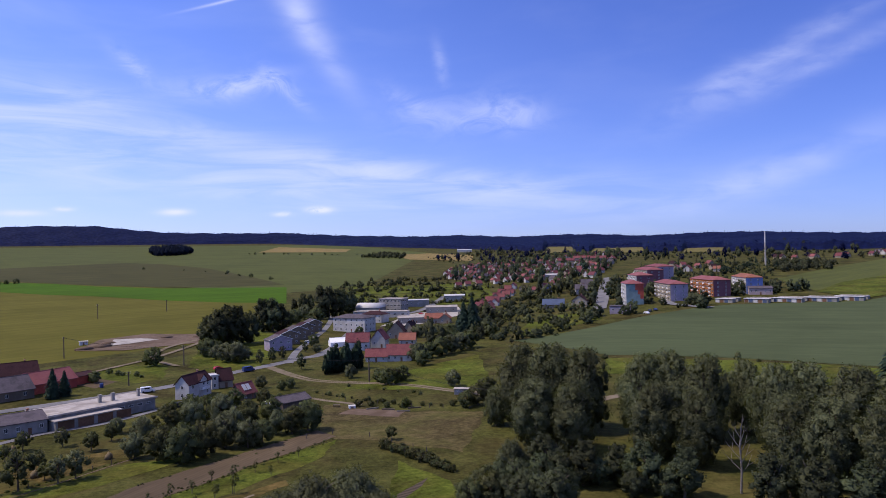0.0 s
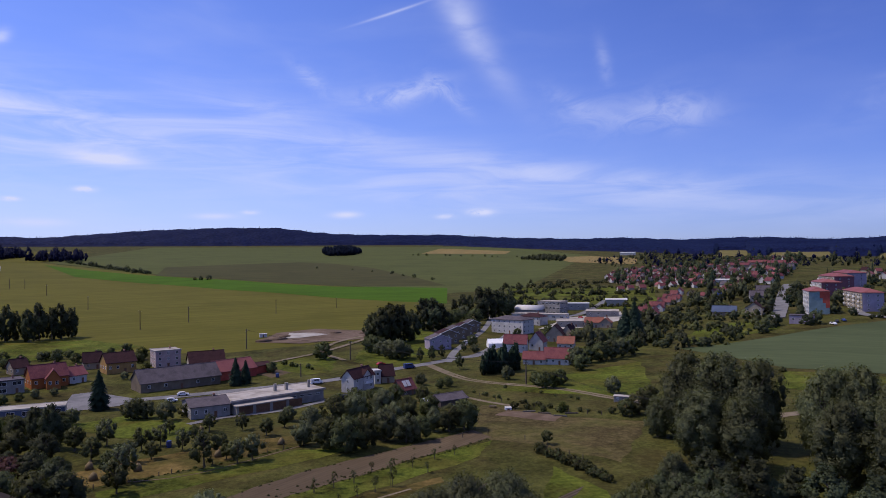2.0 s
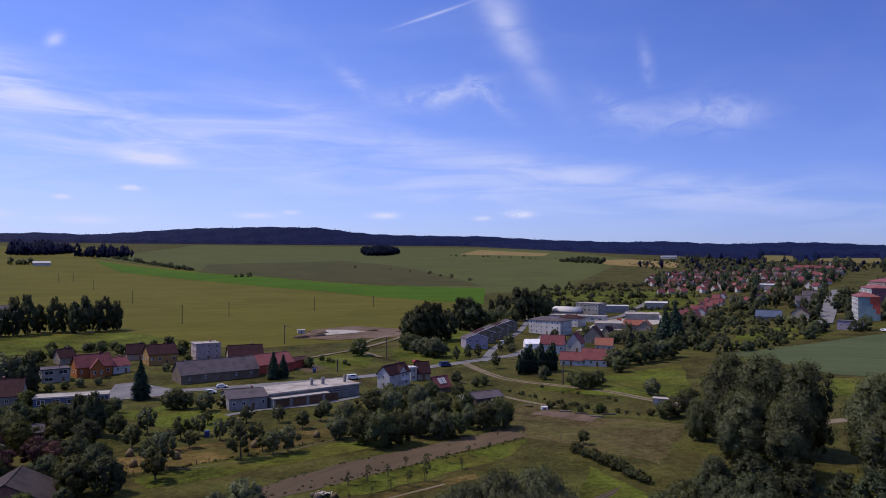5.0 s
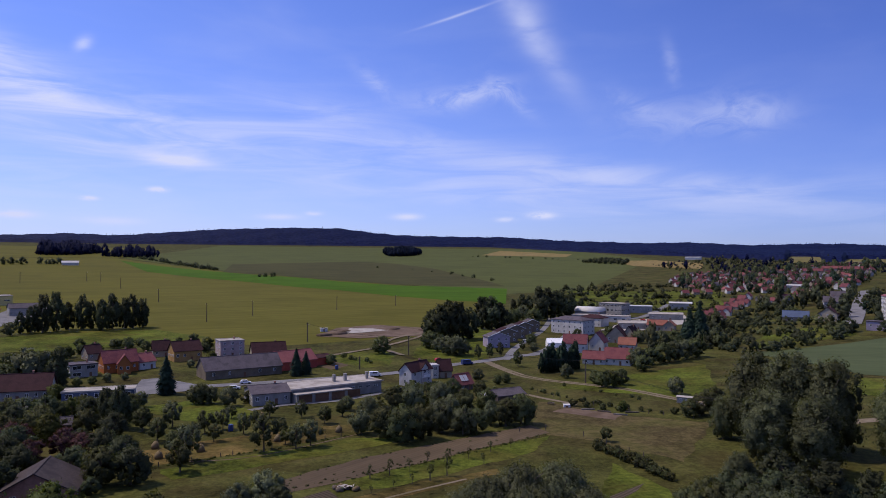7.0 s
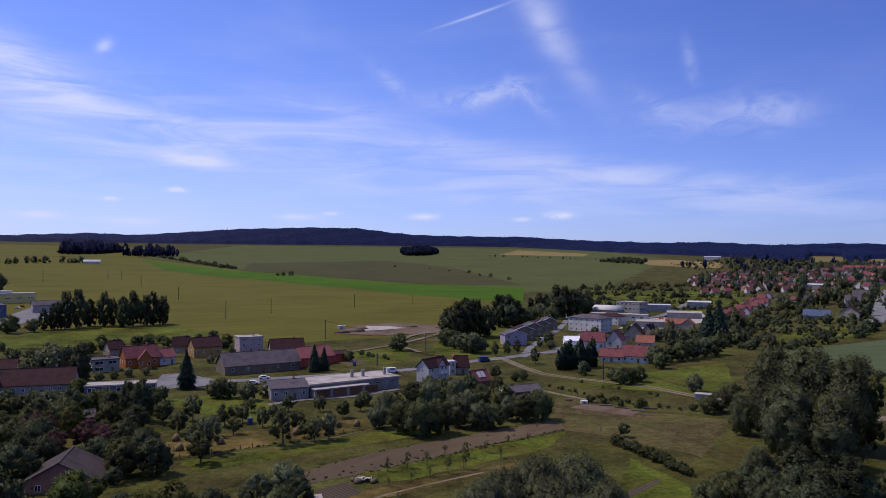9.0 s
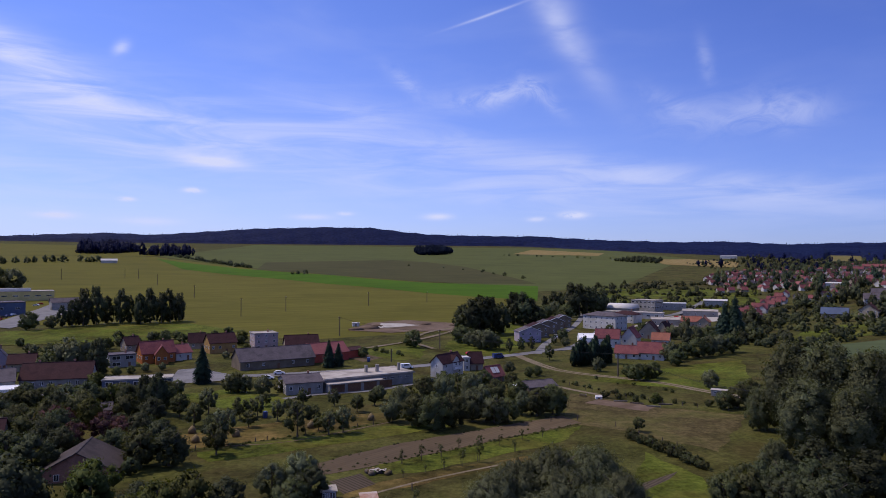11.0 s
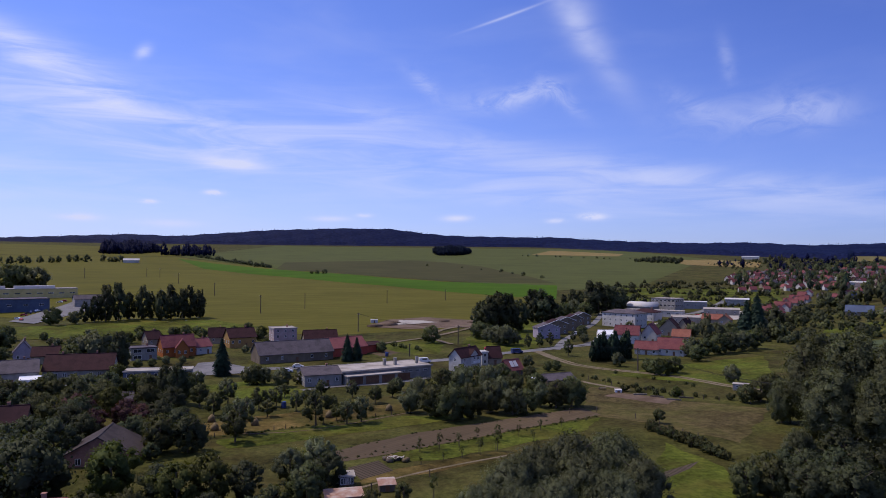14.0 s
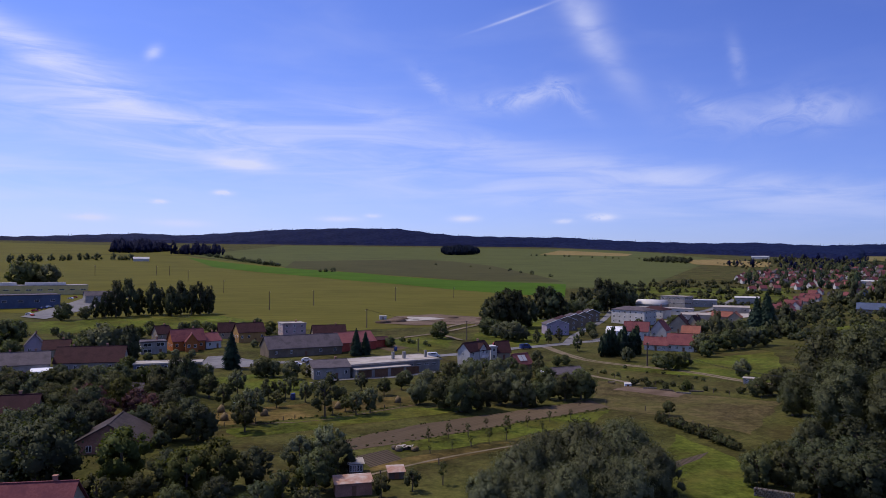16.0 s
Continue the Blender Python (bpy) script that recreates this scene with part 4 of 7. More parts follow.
# white flats, factory hall
house((74.3, 481.4), (92.5, 464.5), 14, 9.2, 2.4, WHITE_WALL, SLATE, "white three-storey building with a dark hipped roof", "hip", rows=3, sides="fr", gap=4, stacks=0)
house((103.0, 531.7), (116.2, 519.9), 12, 6.0, 2.6, WHITE_WALL, TILE_BROWN, "white wing with a dark hipped roof and dormers", "hip", rows=2, sides="f", gap=3.5)
hall_m, hall_w = frame_of((112.6, 601.7), (130.8, 589.6))
hall = thing("factory_hall", hall_m, "white factory hall with a rounded metal roof", "hall")
part("wall", Geo().box(-hall_w / 2, hall_w / 2, 0, 15, 0, 5), GREY_WALL, hall)
arch = Geo()
for k in range(13):
    w = math.pi * k / 12
    for e in (-hall_w / 2 - 0.3, hall_w / 2 + 0.3):
        arch.v.append((e, 7.5 - 7.8 * math.cos(w), 5 + 3.8 * math.sin(w)))
for k in range(12):
    arch.f.append((2 * k, 2 * k + 1, 2 * k + 3, 2 * k + 2))
arch.f += [tuple(range(0, 26, 2)), tuple(reversed(range(1, 26, 2)))]
part("roof", arch, WHITE_METAL, hall, "white barrel roof", True)
house((134.3, 609.0), (150.0, 594.3), 14, 11.5, 0.4, GREY_WALL, FELT, "pale office block of the factory with rows of windows", "flat", "office", True, 0, 3, False, win=(2.2, 1.5), gap=3.2)
house((104.5, 571.5), (144.0, 551.9), 12, 4.6, 0.4, WHITE_WALL, FELT, "long low factory wing with a pale flat roof", "flat", "factory_hall", True, 0, 1, False, win=(2.5, 1.2), gap=6)
house((162.9, 644.0), (188.2, 637.1), 16, 6.0, 0.4, GREY_WALL, WHITE_METAL, "grey factory shed with a white roof", "flat", "factory_hall", True, 0, 1, False, gap=6)
house((126.2, 507.6), (147.4, 503.5), 12, 4.5, 1.2, GREY_WALL, FELT, "low workshop with a pale roof", "along", "workshop", True, 0, 1, gap=5)
house((144.3, 500.2), (156.2, 495.2), 9, 4.0, 3.2, CREAM_WALL, TILE_ORANGE, "house with a bright orange roof", "along")
house((153.8, 494.7), (160.5, 491.2), 8, 4.0, 3.0, CREAM_WALL, TILE_ORANGE, "house with a bright orange gable roof", "across")
house((167.8, 577.0), (192.7, 569.2), 14, 5.0, 1.0, GREY_WALL, FELT, "low store with a pale roof", "along", "store", True, 0, 1, gap=6)
house((213.7, 669.7), (232.8, 663.4), 12, 6.0, 1.0, GREY_WALL, WHITE_METAL, "low depot with a white roof", "along", "store", True, 0, 1, gap=6)
# red-roofed houses
house((65.9, 384.4), (77.7, 380.5), 9, 5.0, 4.4, WHITE_WALL, TILE, "white house with a red tiled roof", "along", sides="fr", stacks=2)
house((81.2, 391.3), (88.5, 387.7), 10, 5.0, 5.0, WHITE_WALL, TILE, "white house with a steep red gable roof", "across", sides="fr")
house((68.0, 341.5), (78.0, 338.2), 8, 2.8, 3.2, WHITE_WALL, TILE, "low outbuilding with a red tiled roof", "along", "outbuilding", True, 0, 1)
house((77.7, 339.2), (89.0, 334.7), 10, 3.4, 4.4, WHITE_WALL, TILE, "farm building with a wide red tiled roof", "along", "outbuilding", True, 0, 1)
house((97.8, 393.2), (106.2, 389.7), 8, 3.5, 3.4, WHITE_WALL, TILE_ORANGE, "house with a bright red roof behind the farm", "along")
house((99.3, 428.1), (109.0, 423.9), 11, 4.5, 5.5, CREAM_WALL, TILE_BROWN, "house with a steep dark brown roof", "across")
house((109.9, 432.3), (116.4, 427.9), 10, 4.2, 5.4, CREAM_WALL, TILE_BROWN, "cream house with a steep dark brown gable roof", "across")
house((60.4, 402.1), (69.9, 402.2), 8, 2.6, 2.2, CANVAS, CANVAS, "white party tent on the lawn", "along", "tent", False, 0, over=0.1)
# houses below the flats
house((236.5, 495.0), (250.5, 487.0), 8, 3.2, 3.8, CREAM_WALL, BLUE_METAL, "house with a wide blue roof", "along", gap=3.4)
house((247.5, 469.2), (256.2, 462.3), 10, 5.4, 4.0, CREAM_WALL, TILE_BROWN, "cream two-storey house with a brown gable roof", "across", rows=2)
house((294.3, 549.2), (303.7, 545.6), 9, 5.0, 4.0, GREY_WALL, SLATE, "grey gabled town house", "along")
house((320.4, 586.8), (330.4, 582.9), 9, 5.0, 4.0, GREY_WALL, SLATE, "grey town house along the street", "along")
house((299.0, 621.9), (307.6, 619.5), 8, 4.0, 4.0, BLUE_WALL, SLATE, "blue-grey house among gardens", "across")
house((215.1, 574.8), (222.3, 570.5), 9, 4.0, 3.0, CREAM_WALL, TILE, "house with a pale red roof", "along")
house((242.8, 408.2), (253.5, 400.5), 8, 5.0, 0.5, LILAC_WALL, SLATE, "lilac-grey store with a flat roof", "flat", "store", True, 0, 1, False, gap=4)


# blocks of flats
def flats(corner, lean, width, depth, storeys, front, side, roof, label, panel=None):
    """corner: the near corner; the end wall faces it, the long side runs back, turned lean degrees from the line of sight."""
    h = storeys * 2.9 + 0.9
    turn = math.atan2(-corner[0], corner[1]) + radians(lean)
    m = Matrix.Translation(on(corner, -0.3)) @ Matrix.Rotation(turn, 4, "Z") @ Matrix.Translation((width / 2, 0, 0))
    w = width
    ob = thing("apartment_block", m, label, "apartment block", "blocks of flats")
    part("end_wall", Geo().box(-w / 2 + 0.02, w / 2, 0, depth, 0, h), front, ob)
    part("long_wall", Geo().box(-w / 2 - 0.12, -w / 2 + 0.02, 0, depth, 0, h), side, ob)
    part("roof", hip_roof(w, depth, h, 2.6, 0.6), roof, ob)
    if panel:
        for k in range(3):
            part("panel", Geo().box(w * (0.02 + 0.14 * k), w / 2 - 0.05, -0.05, 0.01, h * (0.72 - 0.2 * k), h * (0.92 - 0.2 * k) if k else h - 0.1), panel, ob, "coloured wall panel")
    n = int(depth / 3.4)
    for k in range(storeys):
        z = 1.9 + 2.9 * k
        for i in range(n):
            v = (i + 0.5) * depth / n
            if i % 3 == 1:
                part("balcony", Geo().box(-w / 2 - 1.2, -w / 2 - 0.12, v - 1.4, v + 1.4, z - 1.4, z - 1.25).box(-w / 2 - 1.2, -w / 2 - 1.1, v - 1.4, v + 1.4, z - 1.25, z - 0.3), FRAME, ob)
            window_set(ob, -w / 2 - 0.12, v, z, 1.9, 1.5, "l")
        if not panel:
            for u in (-0.22, 0.22):
                window_set(ob, u * w, 0, z, 1.1, 1.3, "f")
    return ob


flats((274.9, 439.2), 8, 12, 26, 5, GREEN_WALL, WHITE_WALL, TILE_PINK, "block of flats with a sea-green and red end wall", RED_WALL)
flats((307.6, 434.0), 16, 12.5, 42, 4, LILAC_WALL, CREAM_WALL, TILE_PINK, "cream and lilac block of flats with a pinkish roof")
flats((345.8, 436.0), 24, 13, 42, 4, PLUM_WALL, ORANGE_WALL, TILE_PINK, "orange and plum block of flats")
flats((374.3, 435.3), 17, 12, 36, 4, BLUE_WALL, WHITE_WALL, TILE_ORANGE, "blue and white block of flats with an orange roof")
flats((336.7, 521.7), 14, 14, 30, 4, PLUM_WALL, WHITE_WALL, TILE_PINK, "plum block of flats with a reddish roof")
flats((375.4, 563.9), 18, 15, 40, 4, PLUM_WALL, CREAM_WALL, TILE_PINK, "far block of flats with a reddish roof")
flats((403.7, 588.4), 18, 15, 40, 4, LILAC_WALL, CREAM_WALL, TILE_PINK, "far block of flats with a pink roof")
house((372.4, 430.3), (385.7, 421.5), 11, 5.0, 1.2, PINK_WALL, SLATE, "low pinkish school-like building", "along", sides="fl", rows=1)

# rows of garages
for i, (a, b) in enumerate((((323.8, 408.0), (335.1, 402.2)), ((337.3, 396.1), (352.5, 388.2)), ((352.9, 387.2), (370.2, 377.5)), ((368.7, 378.1), (388.0, 366.4)), ((388.9, 371.9), (402.6, 358.9)))):
    c = (Vector(a) + Vector(b)) / 2
    half = Vector((0.50, -0.87)) * 0.46 * (Vector(b) - Vector(a)).length
    m, w = frame_of(c - half, c + half)
    ob = thing("garage_row", m, "row of lock-up garages with a white flat roof", "garage", "garage rows")
    part("wall", Geo().box(-w / 2, w / 2, 0, 6, 0, 2.7), GREY_WALL, ob)
    part("roof", Geo().box(-w / 2 - 0.3, w / 2 + 0.3, -0.4, 6.3, 2.7, 2.95), WHITE_METAL, ob)
    part("roof", Geo().box(-w / 2 + 1, w / 2 + 1, 8.4, 14.4, 2.9, 3.15), FELT, ob)
    part("wall", Geo().box(-w / 2 + 1.3, w / 2 + 0.7, 8.7, 14.1, 0, 2.9), GREY_WALL, ob)
    for k in range(int(w / 3)):
        x = -w / 2 + 1.5 + 3 * k
        part("garage_door", Geo().box(x - 1.2, x + 1.2, -0.06, 0.02, 0.1, 2.3), (WHITE_METAL, DOOR, BLUE_METAL)[(k + i) % 3], ob)

# big sheds by the car park
house((-376.3, 426.0), (-310.2, 484.0), 24, 9.0, 0.5, BLUE_METAL, SLATE, "dark blue sheet-metal warehouse", "flat", "warehouse", True, 0, 1, False, win=(3, 1.4), gap=9)
yb = house((-453.8, 508.2), (-350.5, 584.8), 22, 8.0, 0.5, YELLOW_WALL, FELT, "long yellow factory hall with white roof lights", "flat", "warehouse", True, 0, 1, False, win=(4, 1.0), gap=8)
mm, ww = frame_of((-453.8, 508.2), (-350.5, 584.8))
for k in range(3):
    part("roof_light", Geo().box(-ww / 2 + 10 + 36 * k, -ww / 2 + 40 + 36 * k, 8, 14, 8.3, 10.6), WHITE_METAL, yb, "long white roof light")
house((-308.4, 511.5), (-293.7, 524.0), 11, 6.0, 3.0, GREY_WALL, SLATE, "grey hall beside the tall trees", "along", "warehouse", False, 0)
house((-642.3, 1203.1), (-619.3, 1215.2), 10, 5.0, 3.0, WHITE_WALL, WHITE_METAL, "far white shed on the ridge road", "along", "shed", False, 0)


# ---- trees ----
def unit_dirs(rng, n):
    d = rng.normal(size=(n, 3))
    return d / np.linalg.norm(d, axis=1)[:, None]


def leaf_quads(rng, pos, nrm, size, flat=0.8):
    """One folded leaf spray at each place, turned roughly to nrm."""
    n = len(pos)
    nn = nrm + rng.normal(scale=flat, size=(n, 3))
    nn /= np.linalg.norm(nn, axis=1)[:, None]
    a = np.cross(nn, rng.normal(size=(n, 3)))
    a /= np.linalg.norm(a, axis=1)[:, None] + 1e-9
    b = np.cross(nn, a)
    s = (size * rng.uniform(0.6, 1.35, n))[:, None]
    a, b = a * s, b * s * rng.uniform(0.5, 0.9, n)[:, None]
    lift = nn * s * 0.25
    v = np.stack([pos - a, pos - b * 0.9 + lift, pos + a * 0.9, pos + b + lift * 0.6], 1).reshape(-1, 3)
    return v, np.arange(4 * n).reshape(-1, 4)


ICO = bmesh.new()
bmesh.ops.create_icosphere(ICO, subdivisions=1, radius=1.0)
ICO_V = np.array([w.co[:] for w in ICO.verts])
ICO_F = np.array([[w.index for w in q.verts] for q in ICO.faces])
ICO.free()


def unit(a):
    return a / (np.linalg.norm(a, axis=1)[:, None] + 1e-9)


def envelope(shape, t):
    """The crown's half-width at a share t of its height."""
    if shape == "round":
        return math.sqrt(max(0.06, 1 - (2 * t - 0.92) ** 2))
    if shape == "tall":
        return math.sin(math.pi * (0.16 + 0.76 * t)) ** 0.75
    if shape == "wide":
        return math.sqrt(max(0.05, 1 - t ** 2.2))
    return 1 - 0.75 * t


def crown_arrays(seed, z0, z1, rad, lobes, leaves, leaf, shape="round", core=0.8, plump=1.0, upright=1.0):
    """Leaf sprays that thin out from many uneven boughs, with a dark inner mass. Vertices, triangles and normals."""
    rng = np.random.default_rng(seed)
    H = z1 - z0
    cen, lr = [], []
    lobes = int(lobes * 1.7)
    lean = rng.normal(scale=0.10 * rad, size=2)
    for k in range(lobes):
        t = (k + rng.uniform(0.0, 1.0)) / lobes
        env = envelope(shape, t)
        w = k * 2.4 + rng.uniform(-0.7, 0.7)
        q = rad * env * (0.25 + 0.60 * math.sqrt(rng.uniform())) * (1 + 0.16 * math.sin(3 * w + seed) + 0.10 * math.sin(5 * w + 2 * seed))
        r = rad * plump * rng.uniform(0.18, 0.36) * (0.55 + 0.45 * env)
        cen.append((q * math.cos(w) + lean[0] * t, q * math.sin(w) + lean[1] * t, z0 + r * 0.5 * upright + t * (H - 1.35 * r * upright)))
        lr.append(r)
    cen, lr = np.array(cen), np.array(lr)
    mid = np.array([0.0, 0.0, z0 + 0.42 * H])
    pick = rng.choice(lobes, leaves, p=lr ** 2 / (lr ** 2).sum())
    d = unit_dirs(rng, leaves)
    d[:, 2] = np.where(d[:, 2] < -0.4, -d[:, 2], d[:, 2])
    far = np.clip(rng.normal(0.88, 0.27, leaves), 0.25, 1.7)
    stretch = np.array([1.0, 1.0, upright])
    pos = cen[pick] + d * stretch * (lr[pick] * far)[:, None]
    pos[:, 2] = np.maximum(pos[:, 2], z0 + 0.02)
    out = unit(0.52 * d + 0.62 * unit((pos - mid) / np.array([1, 1, max(1.0, H / (2 * rad))])) + np.array([0, 0, 0.12]))
    v, f = leaf_quads(rng, pos, out, leaf, 0.5)
    nrm = np.repeat(unit(out + rng.normal(scale=0.34, size=out.shape)), 4, axis=0)
    f = np.concatenate([f[:, [0, 1, 2]], f[:, [0, 2, 3]]])
    if core:
        cv = (cen[:, None, :] + ICO_V[None] * stretch * (lr * core)[:, None, None] * (1 + 0.2 * rng.normal(size=(lobes, len(ICO_V), 1)))).reshape(-1, 3)
        cv[:, 2] = np.maximum(cv[:, 2], z0)
        cf = (ICO_F[None] + (np.arange(lobes) * len(ICO_V))[:, None, None]).reshape(-1, 3) + len(v)
        cn = unit(0.4 * np.tile(ICO_V, (lobes, 1)) + 0.8 * unit(cv - mid))
        v, f, nrm = np.concatenate([v, cv]), np.concatenate([f, cf]), np.concatenate([nrm, cn])
    return v, f, nrm


def spruce_arrays(seed, h, rad, tiers, per, base=0.05):
    """Drooping needle sprays in uneven rings round a slim core. Vertices, triangles and normals."""
    rng = np.random.default_rng(seed)
    v, f, nn = [], [], []
    for k in range(tiers):
        t = k / tiers
        z = h * (base + (0.98 - base) * t)
        r = rad * (1 - t) ** 0.72 * min(1.0, 0.72 + 1.6 * t) * rng.uniform(0.86, 1.1) + 0.15
        n = max(5, int(per * (1 - 0.55 * t)))
        for i in range(n):
            w = 2 * math.pi * (i + rng.uniform()) / n
            q = r * rng.uniform(0.55, 1.12)
            c, s = math.cos(w), math.sin(w)
            b = 0.13 * q + 0.14
            zz = z + rng.uniform(-0.4, 0.4)
            o = len(v)
            v += [(0.35 * q * c, 0.35 * q * s, zz + 0.14 * q), (q * 0.7 * c - b * s, q * 0.7 * s + b * c, zz - 0.08 * q), (q * c, q * s, zz - 0.26 * q), (q * 0.7 * c + b * s, q * 0.7 * s - b * c, zz - 0.08 * q)]
            f += [(o, o + 2, o + 1), (o, o + 3, o + 2)]
            a = np.array([c, s, 0.55]) + rng.normal(scale=0.25, size=3)
            nn += [a / np.linalg.norm(a)] * 4
    o = len(v)
    for i in range(7):
        w = 2 * math.pi * i / 7
        v.append((rad * 0.42 * math.cos(w), rad * 0.42 * math.sin(w), h * base))
        nn.append((math.cos(w), math.sin(w), 0.3))
    v.append((0, 0, h * 0.97))
    nn.append((0, 0, 1))
    f += [(o + i, o + (i + 1) % 7, o + 7) for i in range(7)]
    return np.array(v), np.array(f), unit(np.array(nn, float))


def trunk_geo(seed, h, r, limbs, spread, top):
    rng = random.Random(seed)
    g = Geo()
    bend = [(rng.uniform(-0.04, 0.04) * h * t, rng.uniform(-0.04, 0.04) * h * t, t * h) for t in (0, 0.3, 0.6, 1.0)]
    g.tube([(0, 0, -0.3), *bend], [r * 1.35, r * 1.15, r * 0.9, r * 0.7, r * 0.3], 8)
    for k in range(limbs):
        w, z = k * 2.4 + rng.uniform(0, 0.8), h * rng.uniform(0.45, 0.85)
        q = spread * rng.uniform(0.6, 1.0)
        g.tube([(0, 0, z), (q * 0.5 * math.cos(w), q * 0.5 * math.sin(w), z + (top - z) * 0.35), (q * math.cos(w), q * math.sin(w), z + (top - z) * rng.uniform(0.55, 0.8))], [r * 0.5, r * 0.3, r * 0.1], 6)
    return g


# kind: height, crown base, radius, lobes, leaves, leaf size, shape, leaf material, trunk radius, upright stretch of the boughs
KINDS = {
    "poplar": (20.6, 0.6, 6.6, 100, 19000, 0.22, "tall", LEAF_POPLAR, 0.45, 1.3),
    "willow": (13.6, 0.3, 6.4, 100, 17000, 0.17, "tall", LEAF_PALE, 0.5, 1.5),
    "oak": (8.4, 0.2, 4.4, 24, 3000, 0.21, "round", LEAF, 0.25, 0.9),
    "dark_oak": (8.4, 0.2, 4.4, 24, 3000, 0.21, "round", LEAF_DARK, 0.25, 0.9),
    "ash": (8.6, 0.4, 4.2, 24, 3000, 0.20, "round", LEAF_PALE, 0.22, 1.1),
    "fruit_tree": (5.6, 0.9, 2.5, 13, 1300, 0.16, "round", LEAF, 0.14, 1.0),
    "pale_fruit_tree": (6.2, 0.9, 2.4, 13, 1300, 0.16, "tall", LEAF_PALE, 0.14, 1.2),
    "dark_tree": (15.0, 0.2, 4.0, 34, 3800, 0.26, "tall", LEAF_DARK, 0.3, 1.35),
    "fresh_tree": (8.5, 0.3, 4.4, 24, 3000, 0.21, "round", LEAF_FRESH, 0.22, 0.9),
    "plum_tree": (6.5, 0.5, 3.2, 14, 1600, 0.19, "round", LEAF_RED, 0.16, 0.9),
    "bush": (2.6, 0.0, 1.7, 10, 700, 0.14, "round", LEAF, 0.08, 0.9),
    "conical_tree": (7.6, 0.9, 2.3, 16, 1300, 0.17, "round", LEAF_DARK, 0.14, 1.2),
}
BASE, FAR, JOINED = {}, {}, {}
JOIN_BEYOND = 262.0    # broad-leaved trees past this range stand as one mass of each kind


def tree_label(kind):
    return {"poplar": "tall broad poplar with flickering grey-green leaves", "willow": "wide willow with silvery grey-green foliage", "oak": "rounded leafy green tree", "dark_oak": "rounded tree with dark green leaves", "ash": "rounded grey-green ash tree",
            "fruit_tree": "small rounded fruit tree in the grass", "pale_fruit_tree": "small grey-green fruit tree in the grass", "dark_tree": "tall dark green tree",
            "fresh_tree": "leafy tree with fresh yellow-green foliage", "plum_tree": "purple-leaved plum tree in a garden", "bush": "low rounded green bush", "conical_tree": "dark conical tree on the verge",
            "spruce": "dark pointed spruce with drooping branches", "thuja": "dark narrow clipped conifer", "sapling": "thin young fruit tree with a stake"}[kind]


def tree(kind, p, size=1.0, turn=None, variant=None, squeeze=1.0, label=""):
    """A tree of a kind at p: the first of its kind is built, the rest are copies."""
    rng = random.Random(int(p[0] * 7) * 7919 + int(p[1] * 7) * 31 + len(kind))
    variant = rng.randrange(3) if variant is None else variant
    turn = rng.uniform(0, 6.28) if turn is None else turn
    coarse = math.hypot(p[0], p[1]) > 235 and kind in KINDS
    key = (kind, variant, coarse)
    m = Matrix.Translation(on(p, -0.05)) @ Matrix.Rotation(turn, 4, "Z") @ Matrix.Diagonal((size * squeeze, size * squeeze, size, 1))
    if kind in KINDS and kind not in ("dark_tree", "conical_tree") and math.hypot(p[0], p[1]) > JOIN_BEYOND:
        JOINED.setdefault(kind, []).append((variant % 2, m))
        return None
    name = "bush" if kind == "bush" else "spruce" if kind == "spruce" else "tree"
    if key not in BASE:
        ob = thing(name, m, label or tree_label(kind), "bush" if kind == "bush" else "tree")
        if kind == "spruce":
            v, f, nr = spruce_arrays(11 + variant, 12.0, 3.7, 40, 44)
            part("crown", np_mesh("crown", v, f, NEEDLE, normals=nr), None, ob)
            part("trunk", Geo().tube([(0, 0, -0.2), (0, 0, 11.0)], [0.22, 0.04]), BARK, ob)
        elif kind == "thuja":
            v, f, nr = crown_arrays(5 + variant, 0.0, 6.8, 1.35, 26, 1300, 0.15, "cone", 0.9, 1.2, 1.8)
            part("crown", np_mesh("crown", v, f, NEEDLE, normals=nr), None, ob)
            part("trunk", Geo().tube([(0, 0, -0.2), (0, 0, 3.0)], [0.12, 0.04]), BARK, ob)
        elif kind == "sapling":
            v, f, nr = crown_arrays(7 + variant, 1.2, 3.4, 0.75, 9, 330, 0.10, "tall", 0.0, 1.2, 1.3)
            part("crown", np_mesh("crown", v, f, LEAF, normals=nr), None, ob)
            part("trunk", trunk_geo(3 + variant, 2.6, 0.05, 3, 0.5, 3.2), BARK, ob)
            part("stake", Geo().box(0.2, 0.27, 0, 0.07, -0.1, 1.6), WOOD, ob)
        else:
            h, z0, rad, lobes, n, leaf, shape, mat, tr, upright = KINDS[kind]
            if coarse:
                n, leaf = n // 2, leaf * 1.4
            v, f, nr = crown_arrays(21 + 7 * variant + len(kind), z0, h, rad, lobes, n, leaf, shape, core=0.55 if lobes > 90 else 0.75, plump=0.85 if lobes > 90 else 1.0, upright=upright)
            part("crown", np_mesh("crown", v, f, mat, normals=nr), None, ob)
            part("trunk", trunk_geo(variant, h * 0.8, tr, 6, rad * 0.7, h), BARK, ob)
        BASE[key] = ob
        return ob
    ob = copy_thing(BASE[key], m)
    ob.scale = (size * squeeze, size * squeeze, size)
    if label:
        tagged(ob, label)
    return ob


